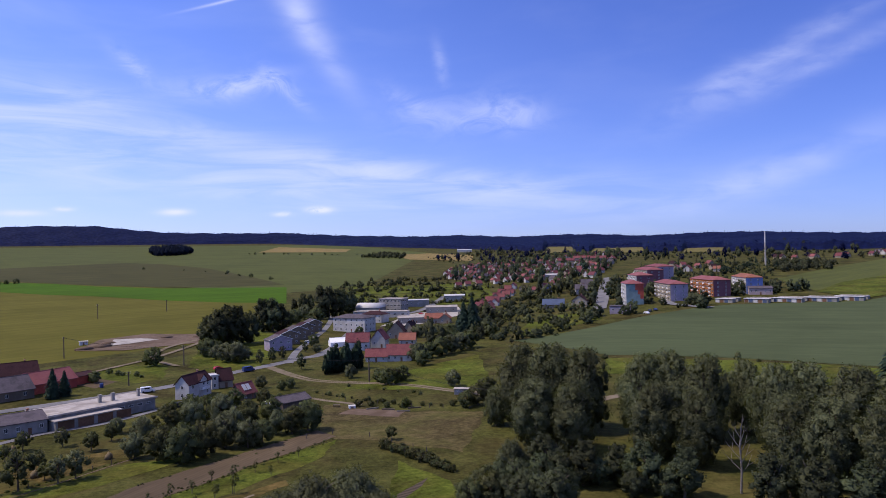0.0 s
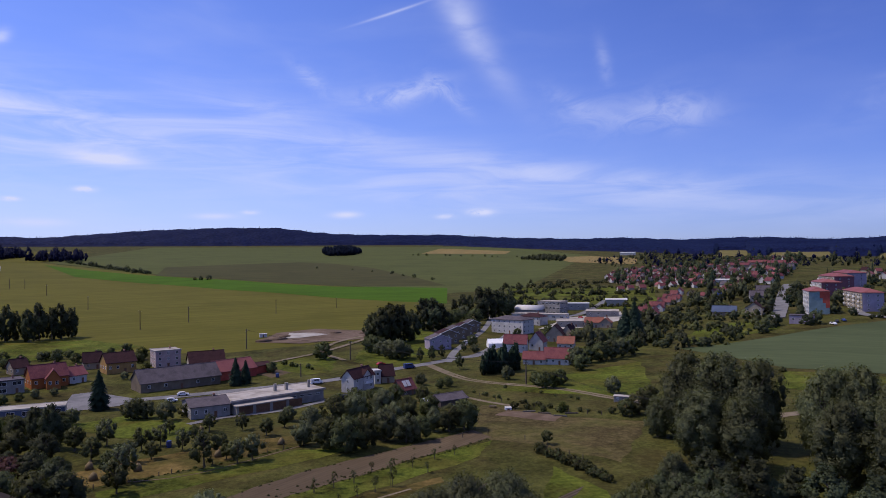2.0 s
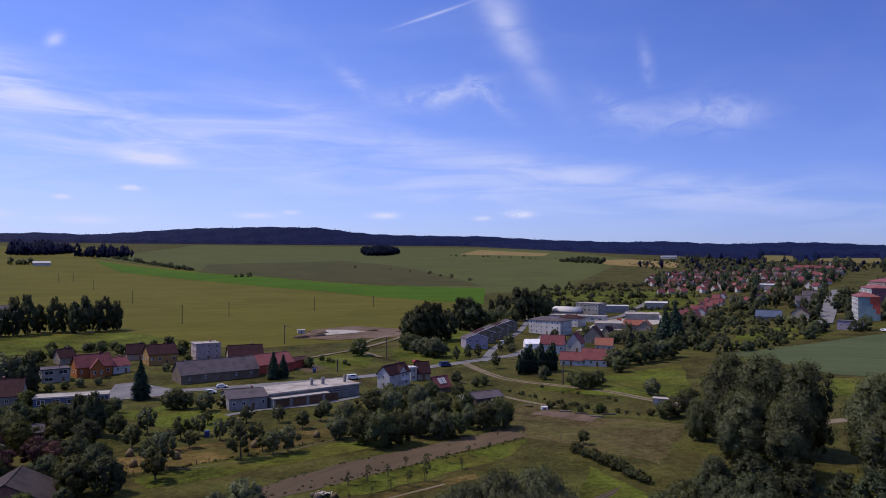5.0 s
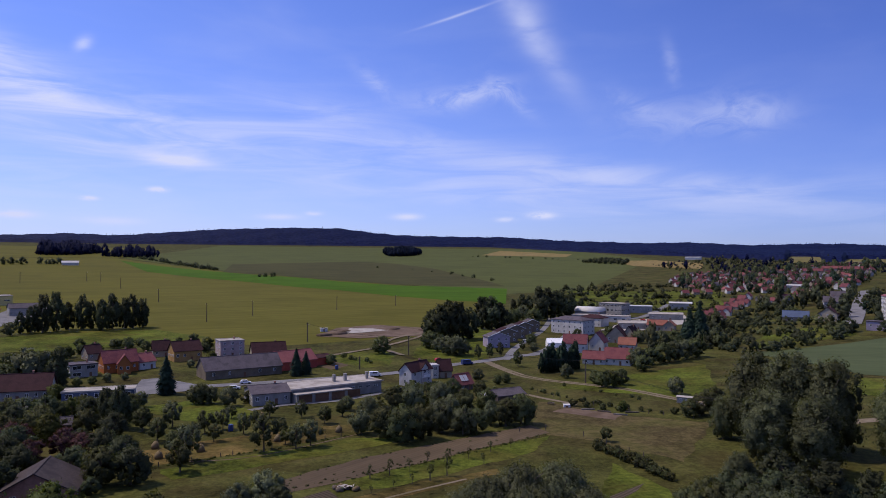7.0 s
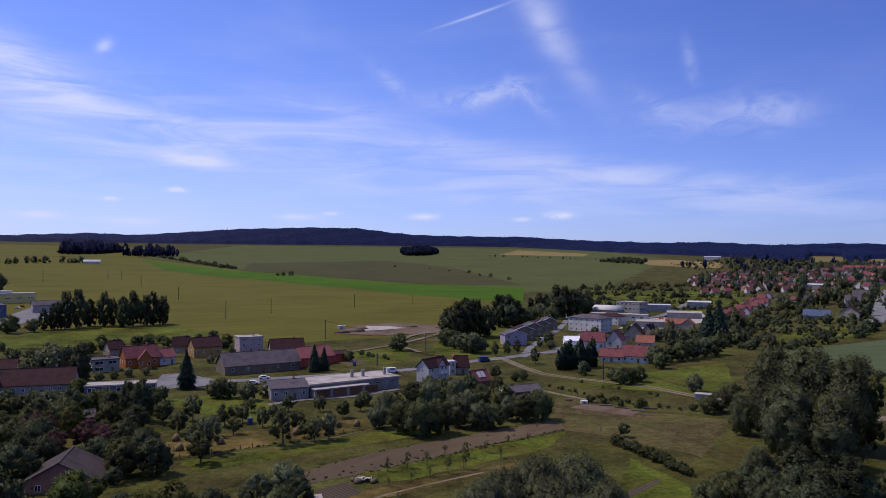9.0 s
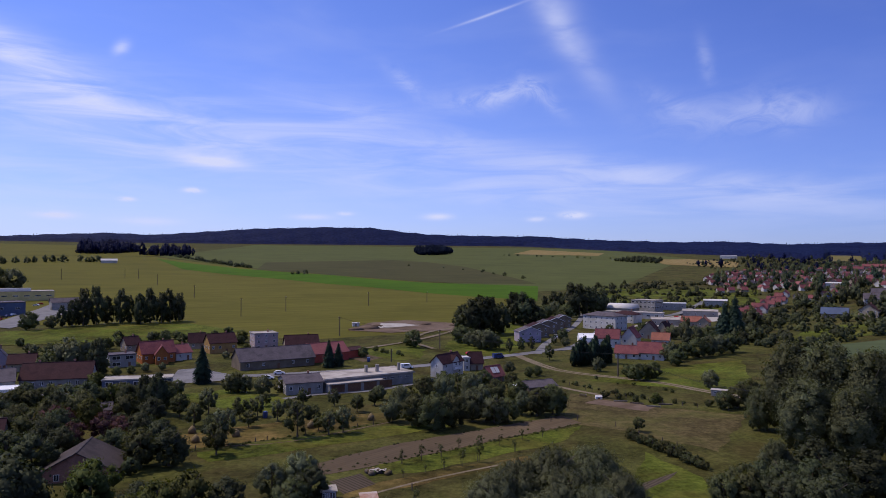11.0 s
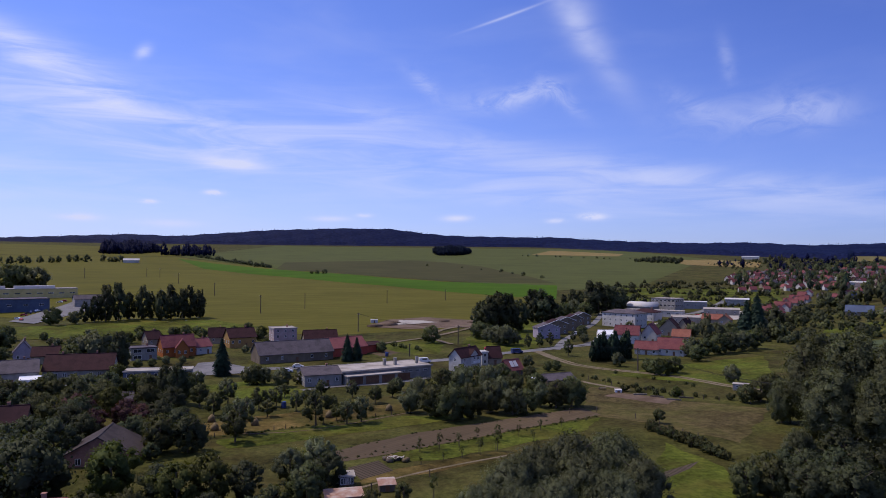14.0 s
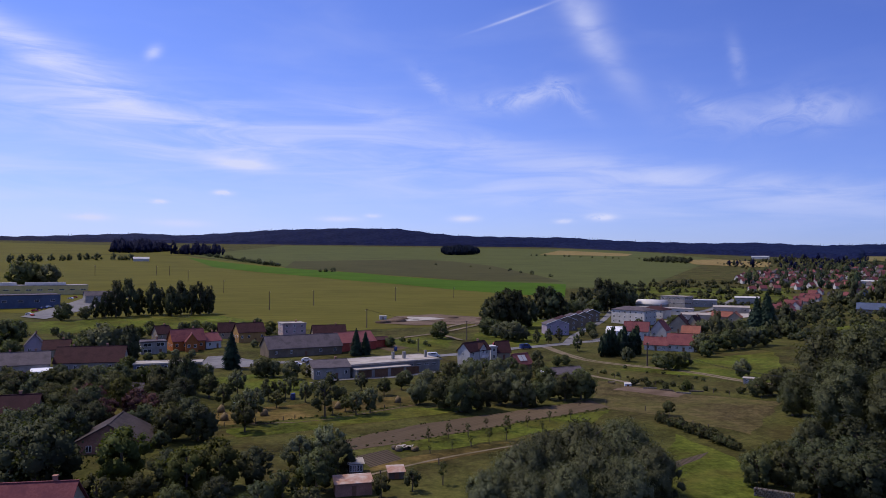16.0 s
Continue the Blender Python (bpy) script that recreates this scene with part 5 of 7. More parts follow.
def far_tree(kind, seed):
    """A light version for woods and distant gardens."""
    if (kind, seed) not in FAR:
        if kind == "spruce":
            FAR[kind, seed] = spruce_arrays(seed, 12.0, 2.8, 12, 12)
        elif kind == "cone":
            FAR[kind, seed] = spruce_arrays(seed, 16.0, 4.2, 3, 6)
        elif kind == "tall":
            FAR[kind, seed] = crown_arrays(seed, 0.0, 14.5, 4.2, 9, 170, 0.62, "tall", 0.85, 1.4, 1.4)
        elif kind == "low":
            FAR[kind, seed] = crown_arrays(seed, -0.2, 4.2, 3.4, 7, 130, 0.42, "wide", 0.85, 1.3, 0.8)
        else:
            FAR[kind, seed] = crown_arrays(seed, -0.4, 6.8, 3.7, 8, 170, 0.45, "round", 0.82, 1.3, 0.9)
    return FAR[kind, seed]


def stand(name, spots, mat, label, category="trees", kinds=("round",)):
    """Many distant trees as one mass. spots: x, y, size."""
    rng = np.random.default_rng(len(spots))
    vs, fs, ns, n = [], [], [], 0
    for x, y, s in spots:
        v, f, nr = far_tree(kinds[int(rng.integers(len(kinds)))], int(rng.integers(6)))
        a = rng.uniform(0, 6.28)
        c, q = math.cos(a), math.sin(a)
        sc = s * rng.uniform(0.75, 1.25)
        w = np.stack([x + sc * (v[:, 0] * c - v[:, 1] * q), y + sc * (v[:, 0] * q + v[:, 1] * c), gz(x, y) - 0.2 + s * rng.uniform(0.75, 1.3) * v[:, 2]], -1)
        vs.append(w)
        ns.append(np.stack([nr[:, 0] * c - nr[:, 1] * q, nr[:, 0] * q + nr[:, 1] * c, nr[:, 2]], -1))
        fs.append(f + n)
        n += len(v)
    return tagged(new(name, np_mesh(name, np.concatenate(vs), np.concatenate(fs), mat, normals=np.concatenate(ns))), label, category, kind="stuff")


def mixed_stand(name, places, lo, hi, label, mats, rng, kinds=("round", "round", "low", "tall"), open_share=0.0):
    """Gardens: trees and shrubs of several greens and sizes, thinned where the noise of the place leaves a clearing."""
    bins = [[] for _ in mats]
    for x, y in places:
        if math.sin(x * 0.083 + 1.3 * math.sin(y * 0.041)) * math.sin(y * 0.067 + 0.9 * math.sin(x * 0.053)) > 1 - 2 * open_share:
            continue
        bins[int(rng.integers(len(mats)))].append((x, y, float(lo + (hi - lo) * rng.uniform() ** 1.7)))
    for mat, spots in zip(mats, bins):
        if spots:
            stand(name, spots, mat, label, "trees", kinds)


def along(line, step, rng, wide=0.0):
    out = []
    for a, b in zip(line, line[1:]):
        a, b = np.array(a, float), np.array(b, float)
        n = max(1, int(np.linalg.norm(b - a) / step))
        for k in range(n):
            p = a + (b - a) * (k + rng.uniform(0, 1)) / n + rng.normal(scale=wide + 1e-6, size=2)
            out.append((float(p[0]), float(p[1])))
    return out


def inside(p, poly):
    c = False
    for (x0, y0), (x1, y1) in zip(poly, poly[1:] + poly[:1]):
        if (y0 > p[1]) != (y1 > p[1]) and p[0] < x0 + (x1 - x0) * (p[1] - y0) / (y1 - y0):
            c = not c
    return c


def fill(poly, gap, rng, most=4000):
    """Random places in an outline, no two nearer than gap."""
    lo, hi = np.min(poly, 0), np.max(poly, 0)
    out, cells = [], {}
    for _ in range(most):
        p = lo + (hi - lo) * rng.uniform(size=2)
        k = (int(p[0] // gap), int(p[1] // gap))
        if any((k[0] + i, k[1] + j) in cells and np.hypot(*(cells[k[0] + i, k[1] + j] - p)) < gap for i in (-1, 0, 1) for j in (-1, 0, 1)):
            continue
        if inside(p, poly):
            cells[k] = p
            out.append((float(p[0]), float(p[1])))
    return out


rng = np.random.default_rng(4)
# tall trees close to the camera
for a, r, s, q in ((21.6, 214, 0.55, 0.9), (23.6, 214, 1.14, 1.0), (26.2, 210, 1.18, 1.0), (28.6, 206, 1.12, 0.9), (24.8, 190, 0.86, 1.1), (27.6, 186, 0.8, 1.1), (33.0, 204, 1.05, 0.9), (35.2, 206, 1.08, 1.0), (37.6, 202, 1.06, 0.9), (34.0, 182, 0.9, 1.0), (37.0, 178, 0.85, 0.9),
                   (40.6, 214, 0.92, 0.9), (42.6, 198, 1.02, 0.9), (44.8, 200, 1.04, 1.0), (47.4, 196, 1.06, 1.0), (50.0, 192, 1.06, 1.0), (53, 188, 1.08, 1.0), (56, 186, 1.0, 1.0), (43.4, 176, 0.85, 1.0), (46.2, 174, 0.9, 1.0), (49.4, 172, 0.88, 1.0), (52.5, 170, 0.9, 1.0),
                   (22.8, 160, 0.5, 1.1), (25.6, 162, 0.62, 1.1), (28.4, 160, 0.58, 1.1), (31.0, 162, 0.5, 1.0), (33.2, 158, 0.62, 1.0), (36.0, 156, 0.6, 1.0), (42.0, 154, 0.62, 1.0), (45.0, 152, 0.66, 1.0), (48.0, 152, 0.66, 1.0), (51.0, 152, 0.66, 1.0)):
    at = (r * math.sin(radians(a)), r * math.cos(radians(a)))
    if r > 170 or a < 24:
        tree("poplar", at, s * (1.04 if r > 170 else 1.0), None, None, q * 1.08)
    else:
        # front row: dark leaves imitate the deep shade below the poplars
        tree("dark_tree", at, s * 1.2, None, None, q * 1.35, "tree at the foot of the poplars, leaves darkened to imitate shade")
for p, s, w, k in (((15, 128), 0.96, 0.4, 0), ((22.5, 132), 0.92, 2.0, 1), ((5, 122), 0.78, 3.3, 2), ((11, 114), 0.70, 4.6, 0), ((21, 117), 0.74, 5.4, 1), ((0, 114), 0.60, 1.2, 2), ((9, 126), 0.84, 2.7, 1), ((17.5, 122), 0.84, 0.9, 2), ((27, 126), 0.72, 3.9, 0), ((5.5, 113), 0.62, 5.1, 1)):
    tree("willow", p, s, w, k, 1.1)


def leafy():
    """A kind of broad-leaved tree, by chance."""
    return ("oak", "ash", "fresh_tree", "oak")[int(rng.choice(4, p=[0.4, 0.25, 0.1, 0.25]))]


# undergrowth at the feet of the tall trees; dark kinds past the left fringe imitate shade
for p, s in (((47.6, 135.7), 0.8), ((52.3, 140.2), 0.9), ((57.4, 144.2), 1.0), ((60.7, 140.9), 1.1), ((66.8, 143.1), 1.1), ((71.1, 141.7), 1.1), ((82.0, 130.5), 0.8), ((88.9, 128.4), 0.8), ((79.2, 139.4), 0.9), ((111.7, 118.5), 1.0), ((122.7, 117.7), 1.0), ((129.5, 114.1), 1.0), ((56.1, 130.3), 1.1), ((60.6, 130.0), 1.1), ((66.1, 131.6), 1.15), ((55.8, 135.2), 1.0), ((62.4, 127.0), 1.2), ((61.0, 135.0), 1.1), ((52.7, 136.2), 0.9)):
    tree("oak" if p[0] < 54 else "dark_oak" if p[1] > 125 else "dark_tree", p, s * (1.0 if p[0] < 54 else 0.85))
# tall dark trees by the factory road
for p, s in (((-248.4, 434.5), 1.1), ((-242.3, 436.2), 1.6), ((-238.0, 444.3), 1.65), ((-235.0, 452.2), 1.2), ((-227.9, 454.1), 1.5), ((-224.4, 458.6), 1.2), ((-212.9, 451.0), 1.35), ((-210.1, 458.8), 1.55), ((-203.5, 460.5), 1.35), ((-199.6, 465.1), 1.5), ((-195.8, 469.7), 1.3),
             ((-251.8, 430.2), 0.9)):
    tree("dark_tree", p, s, None, None, 0.85)
for p, s in (((-261.2, 411.3), 1.35), ((-253.0, 420.0), 1.0), ((-447.0, 634.3), 3.0), ((-448.9, 658.1), 2.7), ((-430.1, 650.6), 2.6), ((-449.7, 649.3), 2.8), ((-221.3, 310.6), 1.5), ((-214.9, 296.4), 1.6)):
    tree(leafy(), p, s)
# gardens behind the houses
for p, s in (((-189.9, 316.6), 1.2), ((-201.9, 322.6), 0.9), ((-168.6, 300.8), 1.6), ((-165.8, 305.1), 1.5), ((-176.2, 307.1), 1.3), ((-178.3, 338.0), 1.2), ((-191.0, 379.6), 0.9), ((-177.8, 369.3), 0.9), ((-171.9, 383.7), 0.8), ((-164.2, 377.2), 1.0), ((-153.4, 374.1), 0.9), ((-138.8, 356.8), 0.7),
             ((-123.2, 379.6), 0.9), ((-50.3, 332.5), 0.7), ((-131.7, 247.3), 0.8), ((-79.9, 243.9), 0.95), ((-82.2, 243.7), 0.9), ((-77.0, 244.3), 0.8), ((-69.8, 240.4), 0.9), ((-65.4, 245.7), 0.6)):
    tree(leafy(), p, s * (0.72 if p[0] < -140 else 0.9))
for p, s in (((-98.8, 261.0), 1.2), ((-60.1, 302.3), 1.0), ((-56.8, 306.3), 0.85)):
    tree("spruce", p, s)
for p, s in (((-138.4, 275.0), 0.5), ((-135.0, 280.0), 0.45), ((-131.5, 285.1), 0.5), ((-126.1, 289.0), 0.45), ((-116.3, 303.7), 0.5), ((-111.7, 322.8), 0.5), ((-148.3, 278.3), 0.9), ((-159.5, 301.3), 1.2), ((-173.5, 282.7), 1.0), ((-177.6, 295.2), 1.2), ((-173.7, 299.3), 1.3), ((-165.6, 291.9), 1.4), ((-180.1, 347.7), 1.0), ((-180.1, 359.2), 0.9),
             ((-171.7, 360.7), 0.9), ((-173.1, 380.0), 0.9), ((-167.9, 386.1), 1.0), ((-161.9, 387.2), 0.9), ((-148.3, 389.6), 0.8), ((-144.1, 395.7), 0.8), ((-138.2, 402.1), 0.8), ((-120.5, 369.1), 0.7), ((-109.2, 343.5), 0.6), ((-243.5, 346.7), 1.4), ((-198.9, 279.0), 1.3), ((-207.4, 327.9), 0.9), ((-226.3, 350.3), 0.8),
             ((-97.0, 227.9), 0.9), ((-98.4, 222.8), 1.0), ((-106.6, 232.1), 0.9), ((-109.6, 226.6), 0.8), ((-98.6, 238.4), 0.7)):
    tree(leafy(), p, s * (0.68 if p[0] < -140 else 0.9))
for p in along([(-93.9, 293.0), (-79.2, 304.9)], 3.0, rng, 0.5) + along([(-18.3, 261.4), (-14.5, 267.0)], 1.5, rng, 0.3) + along([(-0.9, 274.0), (6.4, 264.3)], 2.5, rng, 0.8) + along([(28.4, 241.4), (32.1, 241.8)], 3, rng, 0.5) + along([(42.5, 242.9), (48.7, 241.5), (59.7, 234.5)], 4, rng, 1.0) + along([(-48.3, 356.2), (-29.1, 333.4)], 5, rng, 1.0):
    tree("bush", p, float(rng.uniform(0.6, 1.1)))
for k in range(16):
    x = -1.0 + 0.0625 * k
    a, b = (-136.1, 211.1), (-96.4, 224.0)
    p = (a[0] + (b[0] - a[0]) * (1 + x) + float(rng.normal(0, 1.2)), a[1] + (b[1] - a[1]) * (1 + x) + float(rng.normal(0, 2.0)))
    tree(leafy(), p, float(rng.uniform(0.6, 0.9)))
for p, s in (((-151.1, 211.2), 0.9), ((-145.2, 208.1), 0.8), ((-143.5, 212.1), 0.7), ((-137.2, 209.1), 0.8), ((-146.1, 273.7), 1.2), ((-150.4, 273.0), 1.3), ((-157.0, 278.4), 1.2)):
    tree(leafy(), p, s)
# orchard in front of the workshop
for p, s in (((-44.1, 184.5), 1.7), ((-43.5, 201.7), 0.9), ((-36.5, 187.5), 1.1), ((-33.2, 189.9), 1.2), ((-40.2, 192.0), 0.8), ((-33.7, 215.8), 1.0), ((-29.9, 225.8), 1.0), ((-60.9, 174.9), 1.5), ((-66.5, 182.1), 1.1), ((-61.8, 208.0), 1.0), ((-65.4, 203.3), 1.2), ((-54.4, 202.9), 1.0), ((-53.9, 213.4), 0.8),
             ((-64.6, 191.5), 1.0), ((-60.0, 194.3), 0.9), ((-75.1, 194.1), 1.2), ((-83.9, 205.5), 1.3), ((-77.4, 210.7), 1.3), ((-93.0, 218.3), 1.3), ((-52.0, 223.2), 1.0), ((-42.3, 224.3), 0.9), ((-63.4, 221.8), 0.8)):
    tree("fruit_tree" if rng.uniform() < 0.6 else "pale_fruit_tree", p, s)
# dense trees behind the ploughed strip
for p, h in (((-14.2, 198.4), 9.8), ((-9.1, 194.5), 10.6), ((-4.3, 198.0), 10.2), ((1.2, 205.8), 9.8), ((7.2, 203.3), 8.2), ((11.2, 204.7), 7.4), ((15.7, 215.0), 7.6), ((20.2, 213.7), 8.6), ((25.0, 216.0), 9.6), ((-15.0, 228.0), 9.4), ((-7.9, 229.0), 9.6), ((0.3, 232.0), 10.2), ((8.5, 230.0), 8.6), ((15.5, 234.0), 7.4),
             ((-8.9, 255.0), 7.0), ((0.5, 257.0), 6.0), ((5.0, 262.0), 6.6), ((15.0, 258.0), 6.4), ((-21.5, 203.5), 7.2), ((-21.2, 221.9), 7.4), ((-29.6, 234.2), 5.2), ((4.0, 219.0), 8.6), ((-4.0, 244.0), 8.4), ((23.2, 284.2), 4.4), ((26.8, 287.8), 4.4), ((15.9, 292.5), 5.2)):
    tree(("oak", "oak", "ash")[int(rng.integers(3))], p, h / 8.6, None, None, float(rng.uniform(0.82, 1.05)))
# grove along the lane to the building site
for p, h, q in (((-6.0, 430.0), 18.5, 1.2), ((-0.5, 424.0), 22.0, 1.15), ((5.0, 428.0), 24.0, 1.1), ((11.5, 433.0), 23.0, 1.15), ((17.0, 438.0), 19.0, 1.2), ((3.0, 440.0), 20.0, 1.2), ((29.0, 490.0), 22.5, 1.15), ((35.0, 488.0), 23.0, 1.2), ((40.5, 489.0), 19.0, 1.2)):
    tree("dark_tree", p, h / 15.0, None, None, q)
for p, s in (((-5.4, 392.0), 1.2), ((-1.5, 397.0), 1.0), ((3.6, 370.0), 1.15), ((8.6, 364.0), 1.25), ((5.5, 366.0), 1.0), ((-0.8, 380.0), 0.9), ((12.5, 369.0), 0.9)):
    tree("ash" if p[1] < 385 else "oak", p, s)
for p, s in (((-30.1, 369.5), 1.15), ((47.1, 515.8), 1.3), ((55.1, 536.3), 1.3), ((64.7, 558.8), 1.4), ((68.0, 524.1), 1.5), ((52.2, 412.6), 0.8), ((50.2, 384.5), 0.6)):
    tree(leafy(), p, s)
for p, s in (((19.0, 354.2), 1.0), ((25.1, 359.9), 1.0), ((30.9, 365.7), 0.95), ((36.3, 331.5), 1.05), ((44.7, 388.6), 0.8)):
    tree("conical_tree", p, s)
for p, h, q in (((77.0, 557.0), 27.0, 1.0), ((83.5, 561.0), 26.0, 1.0), ((91.0, 570.0), 23.5, 1.1), ((99.0, 584.0), 21.5, 1.1), ((107.0, 600.0), 19.0, 1.1), ((63.2, 625.0), 11.0, 1.1), ((71.0, 628.0), 15.5, 1.1), ((77.6, 630.0), 14.5, 1.1), ((118.0, 640.0), 14.0, 1.2), ((128.0, 655.0), 12.0, 1.2)):
    tree("dark_tree", p, h / 15.0, None, None, q)
for p, s in (((145.3, 416.7), 1.8), ((150.4, 415.3), 2.1), ((144.6, 423.7), 1.2)):
    tree("spruce", p, s)
for k in range(12):
    tree("thuja", (float(np.interp(k, (0, 11), ((45.0, 313.8)[0], (61.7, 323.7)[0]))), float(np.interp(k, (0, 11), ((45.0, 313.8)[1], (61.7, 323.7)[1]))) + 0.6 * (k % 3)), 1.35 + 0.2 * (k % 4))
for p, s in (((67.5, 279.7), 0.75), ((62.7, 286.5), 0.7), ((64.3, 279.4), 0.8), ((71.9, 284.6), 0.8), ((53.3, 301.2), 0.7), ((90.2, 319.4), 0.9), ((91.5, 333.1), 1.1), ((99.7, 339.9), 1.0), ((107.4, 344.4), 1.2), ((113.9, 348.7), 1.2), ((121.3, 355.2), 1.2), ((128.8, 361.5), 1.2), ((121.5, 394.4), 1.3), ((128.7, 394.1), 1.3),
             ((87.3, 263.8), 0.8), ((79.2, 226.5), 0.7), ((84.1, 228.6), 0.9), ((91.3, 238.6), 0.9), ((60.8, 236.6), 0.4), ((104.0, 439.3), 1.1), ((118.1, 424.6), 1.0), ((86.6, 452.7), 0.7)):
    tree(leafy(), p, s)
tree("fruit_tree", (45.9, 196.0), 0.75)
# scrub on the bank below the track
for line, step, lo, hi in (([(36, 274), (47, 255), (56, 246)], 3.2, 0.35, 0.8), ([(50, 250), (62, 239), (78, 230)], 3.4, 0.4, 0.95), ([(49, 283), (66, 261), (76, 252)], 6.0, 0.3, 0.6), ([(-3.0, 268.0), (4.0, 258.0)], 3.0, 0.6, 1.1), ([(16.0, 268.0), (24.0, 262.0), (31.0, 258.0)], 3.0, 0.6, 1.2)):
    for p in along(line, step, rng, 0.8):
        tree("bush", p, float(rng.uniform(lo, hi)))
# hedge along the pasture
for k, (x, y) in enumerate(along([(41.4, 191.4), (47.4, 173.8), (53.2, 160.3)], 1.6, rng, 0.4)):
    tree("bush", (x, y), float(rng.uniform(0.7, 1.2)))
# young orchard
for p, s in (((-14.8, 161.9), 1.0), ((-10.5, 164.8), 1.15), ((-6.2, 167.7), 1.0), ((-1.1, 160.8), 1.2), ((2.7, 164.5), 1.4), ((7.9, 178.4), 0.9), ((13.8, 185.0), 0.9), ((-5.1, 158.1), 0.8), ((-8.9, 155.5), 0.6), ((-13.4, 151.6), 0.6), ((2.7, 173.9), 1.2), ((-9.1, 131.1), 1.3), ((-2.1, 176.3), 0.8), ((19.4, 188.9), 0.8), ((11.3, 173.8), 0.9)):
    tree("sapling", p, s)
# dense gardens in the near left
NEAR = [((-77.5, 117.6), "dark_oak", 1.6), ((-85.4, 122.9), "dark_oak", 1.4), ((-66.1, 124.9), "fresh_tree", 1.25), ((-58.5, 117.0), "oak", 0.6), ((-51.9, 120.2), "fresh_tree", 1.0), ((-47.4, 123.6), "fresh_tree", 1.1), ((-42.6, 127.3), "dark_oak", 0.85), ((-57.5, 124.5), "dark_oak", 0.85), ((-30.7, 125.3), "oak", 0.9), ((-35.7, 121.8), "bush", 1.9), ((-32.7, 141.3), "ash", 0.95), ((-37.5, 138.3), "ash", 0.8), ((-29.5, 136.0), "dark_oak", 0.8),
        ((-14.0, 127.0), "fruit_tree", 0.75), ((-18.9, 123.0), "fruit_tree", 0.75), ((-66.2, 157.4), "dark_oak", 1.0), ((-58.8, 166.5), "fruit_tree", 1.35), ((-72.0, 156.0), "oak", 1.05), ((-64.0, 113.5), "bush", 2.2), ((-71.0, 112.0), "bush", 1.8), ((-44.0, 113.5), "dark_oak", 0.7), ((-37.0, 113.0), "dark_oak", 0.65), ((-29.0, 114.0), "bush", 1.8), ((-50.0, 111.5), "oak", 0.6),
        ((-97.8, 140.1), "dark_oak", 1.2), ((-92.0, 131.0), "dark_oak", 1.3), ((-104.0, 133.0), "oak", 1.3), ((-73.5, 167.5), "dark_oak", 0.9), ((-81.6, 175.8), "dark_oak", 1.0), ((-90.9, 178.0), "plum_tree", 1.2), ((-85.1, 175.4), "plum_tree", 1.1), ((-108.3, 182.9), "plum_tree", 1.2), ((-106.7, 186.8), "plum_tree", 1.0), ((-108.1, 172.8), "oak", 1.0), ((-100.3, 167.5), "dark_oak", 1.0), ((-93.7, 162.4), "dark_oak", 0.9), ((-119.3, 185.3), "oak", 0.9), ((-128.7, 191.9), "dark_oak", 0.9),
        ((-105.0, 216.9), "dark_oak", 0.9), ((-92.3, 208.9), "dark_tree", 0.85), ((-97.5, 213.0), "dark_tree", 0.75), ((-97.3, 200.3), "oak", 0.9), ((-113.8, 206.4), "dark_oak", 0.8), ((-123.0, 209.9), "dark_oak", 0.8), ((-130.8, 213.7), "oak", 0.8), ((-141.2, 222.6), "dark_oak", 0.8), ((-117.1, 215.7), "dark_oak", 1.0), ((-142.4, 202.9), "oak", 0.9), ((-82.3, 163.0), "dark_oak", 0.8), ((-101.0, 153.7), "dark_oak", 1.0), ((-152.0, 268.0), "ash", 1.9), ((-157.0, 262.0), "oak", 1.3), ((-141.0, 266.0), "dark_tree", 1.05)]
for p, k, s in NEAR:
    tree(k, p, s)
taken = [p for p, k, s in NEAR]
thicket = [(-159.6, 210.1), (-96.4, 217.9), (-78.2, 182.8), (-67.8, 152.3), (-70.4, 147.4), (-90.2, 178.1), (-89.5, 150.0), (-78.5, 134.1), (-83.0, 112.0), (-110.0, 112.0), (-170.0, 160.0)]
for p in fill(thicket, 7.6, rng, 3000):
    if min(math.hypot(p[0] - q[0], p[1] - q[1]) for q in taken) > 5.0:
        tree(("dark_oak", "oak", "fresh_tree", "fruit_tree", "pale_fruit_tree", "plum_tree")[int(rng.choice(6, p=[0.35, 0.2, 0.12, 0.15, 0.12, 0.06]))], p, float(rng.uniform(0.45, 1.1)))

def join_trees():
    """The distant garden trees of each kind as one mass."""
    for kind, items in JOINED.items():
        h, z0, rad, lobes, n, leaf, shape, mat, tr, upright = KINDS[kind]
        made = {}
        vs, fs, ns, o = [], [], [], 0
        for variant, m in items:
            if variant not in made:
                made[variant] = crown_arrays(21 + 7 * variant + len(kind), z0, h, rad, lobes, n // 2, leaf * 1.4, shape, upright=upright)
            v, f, nr = made[variant]
            a, r = np.array(m), np.array(m.to_quaternion().to_matrix())
            vs.append(v @ a[:3, :3].T + a[:3, 3])
            ns.append(nr @ r.T)
            fs.append(f + o)
            o += len(v)
        tagged(new("garden_trees", np_mesh("garden_trees", np.concatenate(vs), np.concatenate(fs), mat, normals=np.concatenate(ns))), tree_label(kind) + ", many of them among the houses", "trees", kind="stuff")


join_trees()

# ---- woods, hedges and town greenery far off ----
spots = []
for a in np.arange(-56, 44, 0.10):
    for k in range(2):
        r = 3800 + rng.uniform(-120, 40)
        spots.append((-r * math.sin(radians(a)), r * math.cos(radians(a)), float(rng.uniform(0.7, 1.25))))
stand("ridge_trees", spots, HAZE_FOREST, "dark conifers along the skyline of the ridge", "forest", ("cone",))


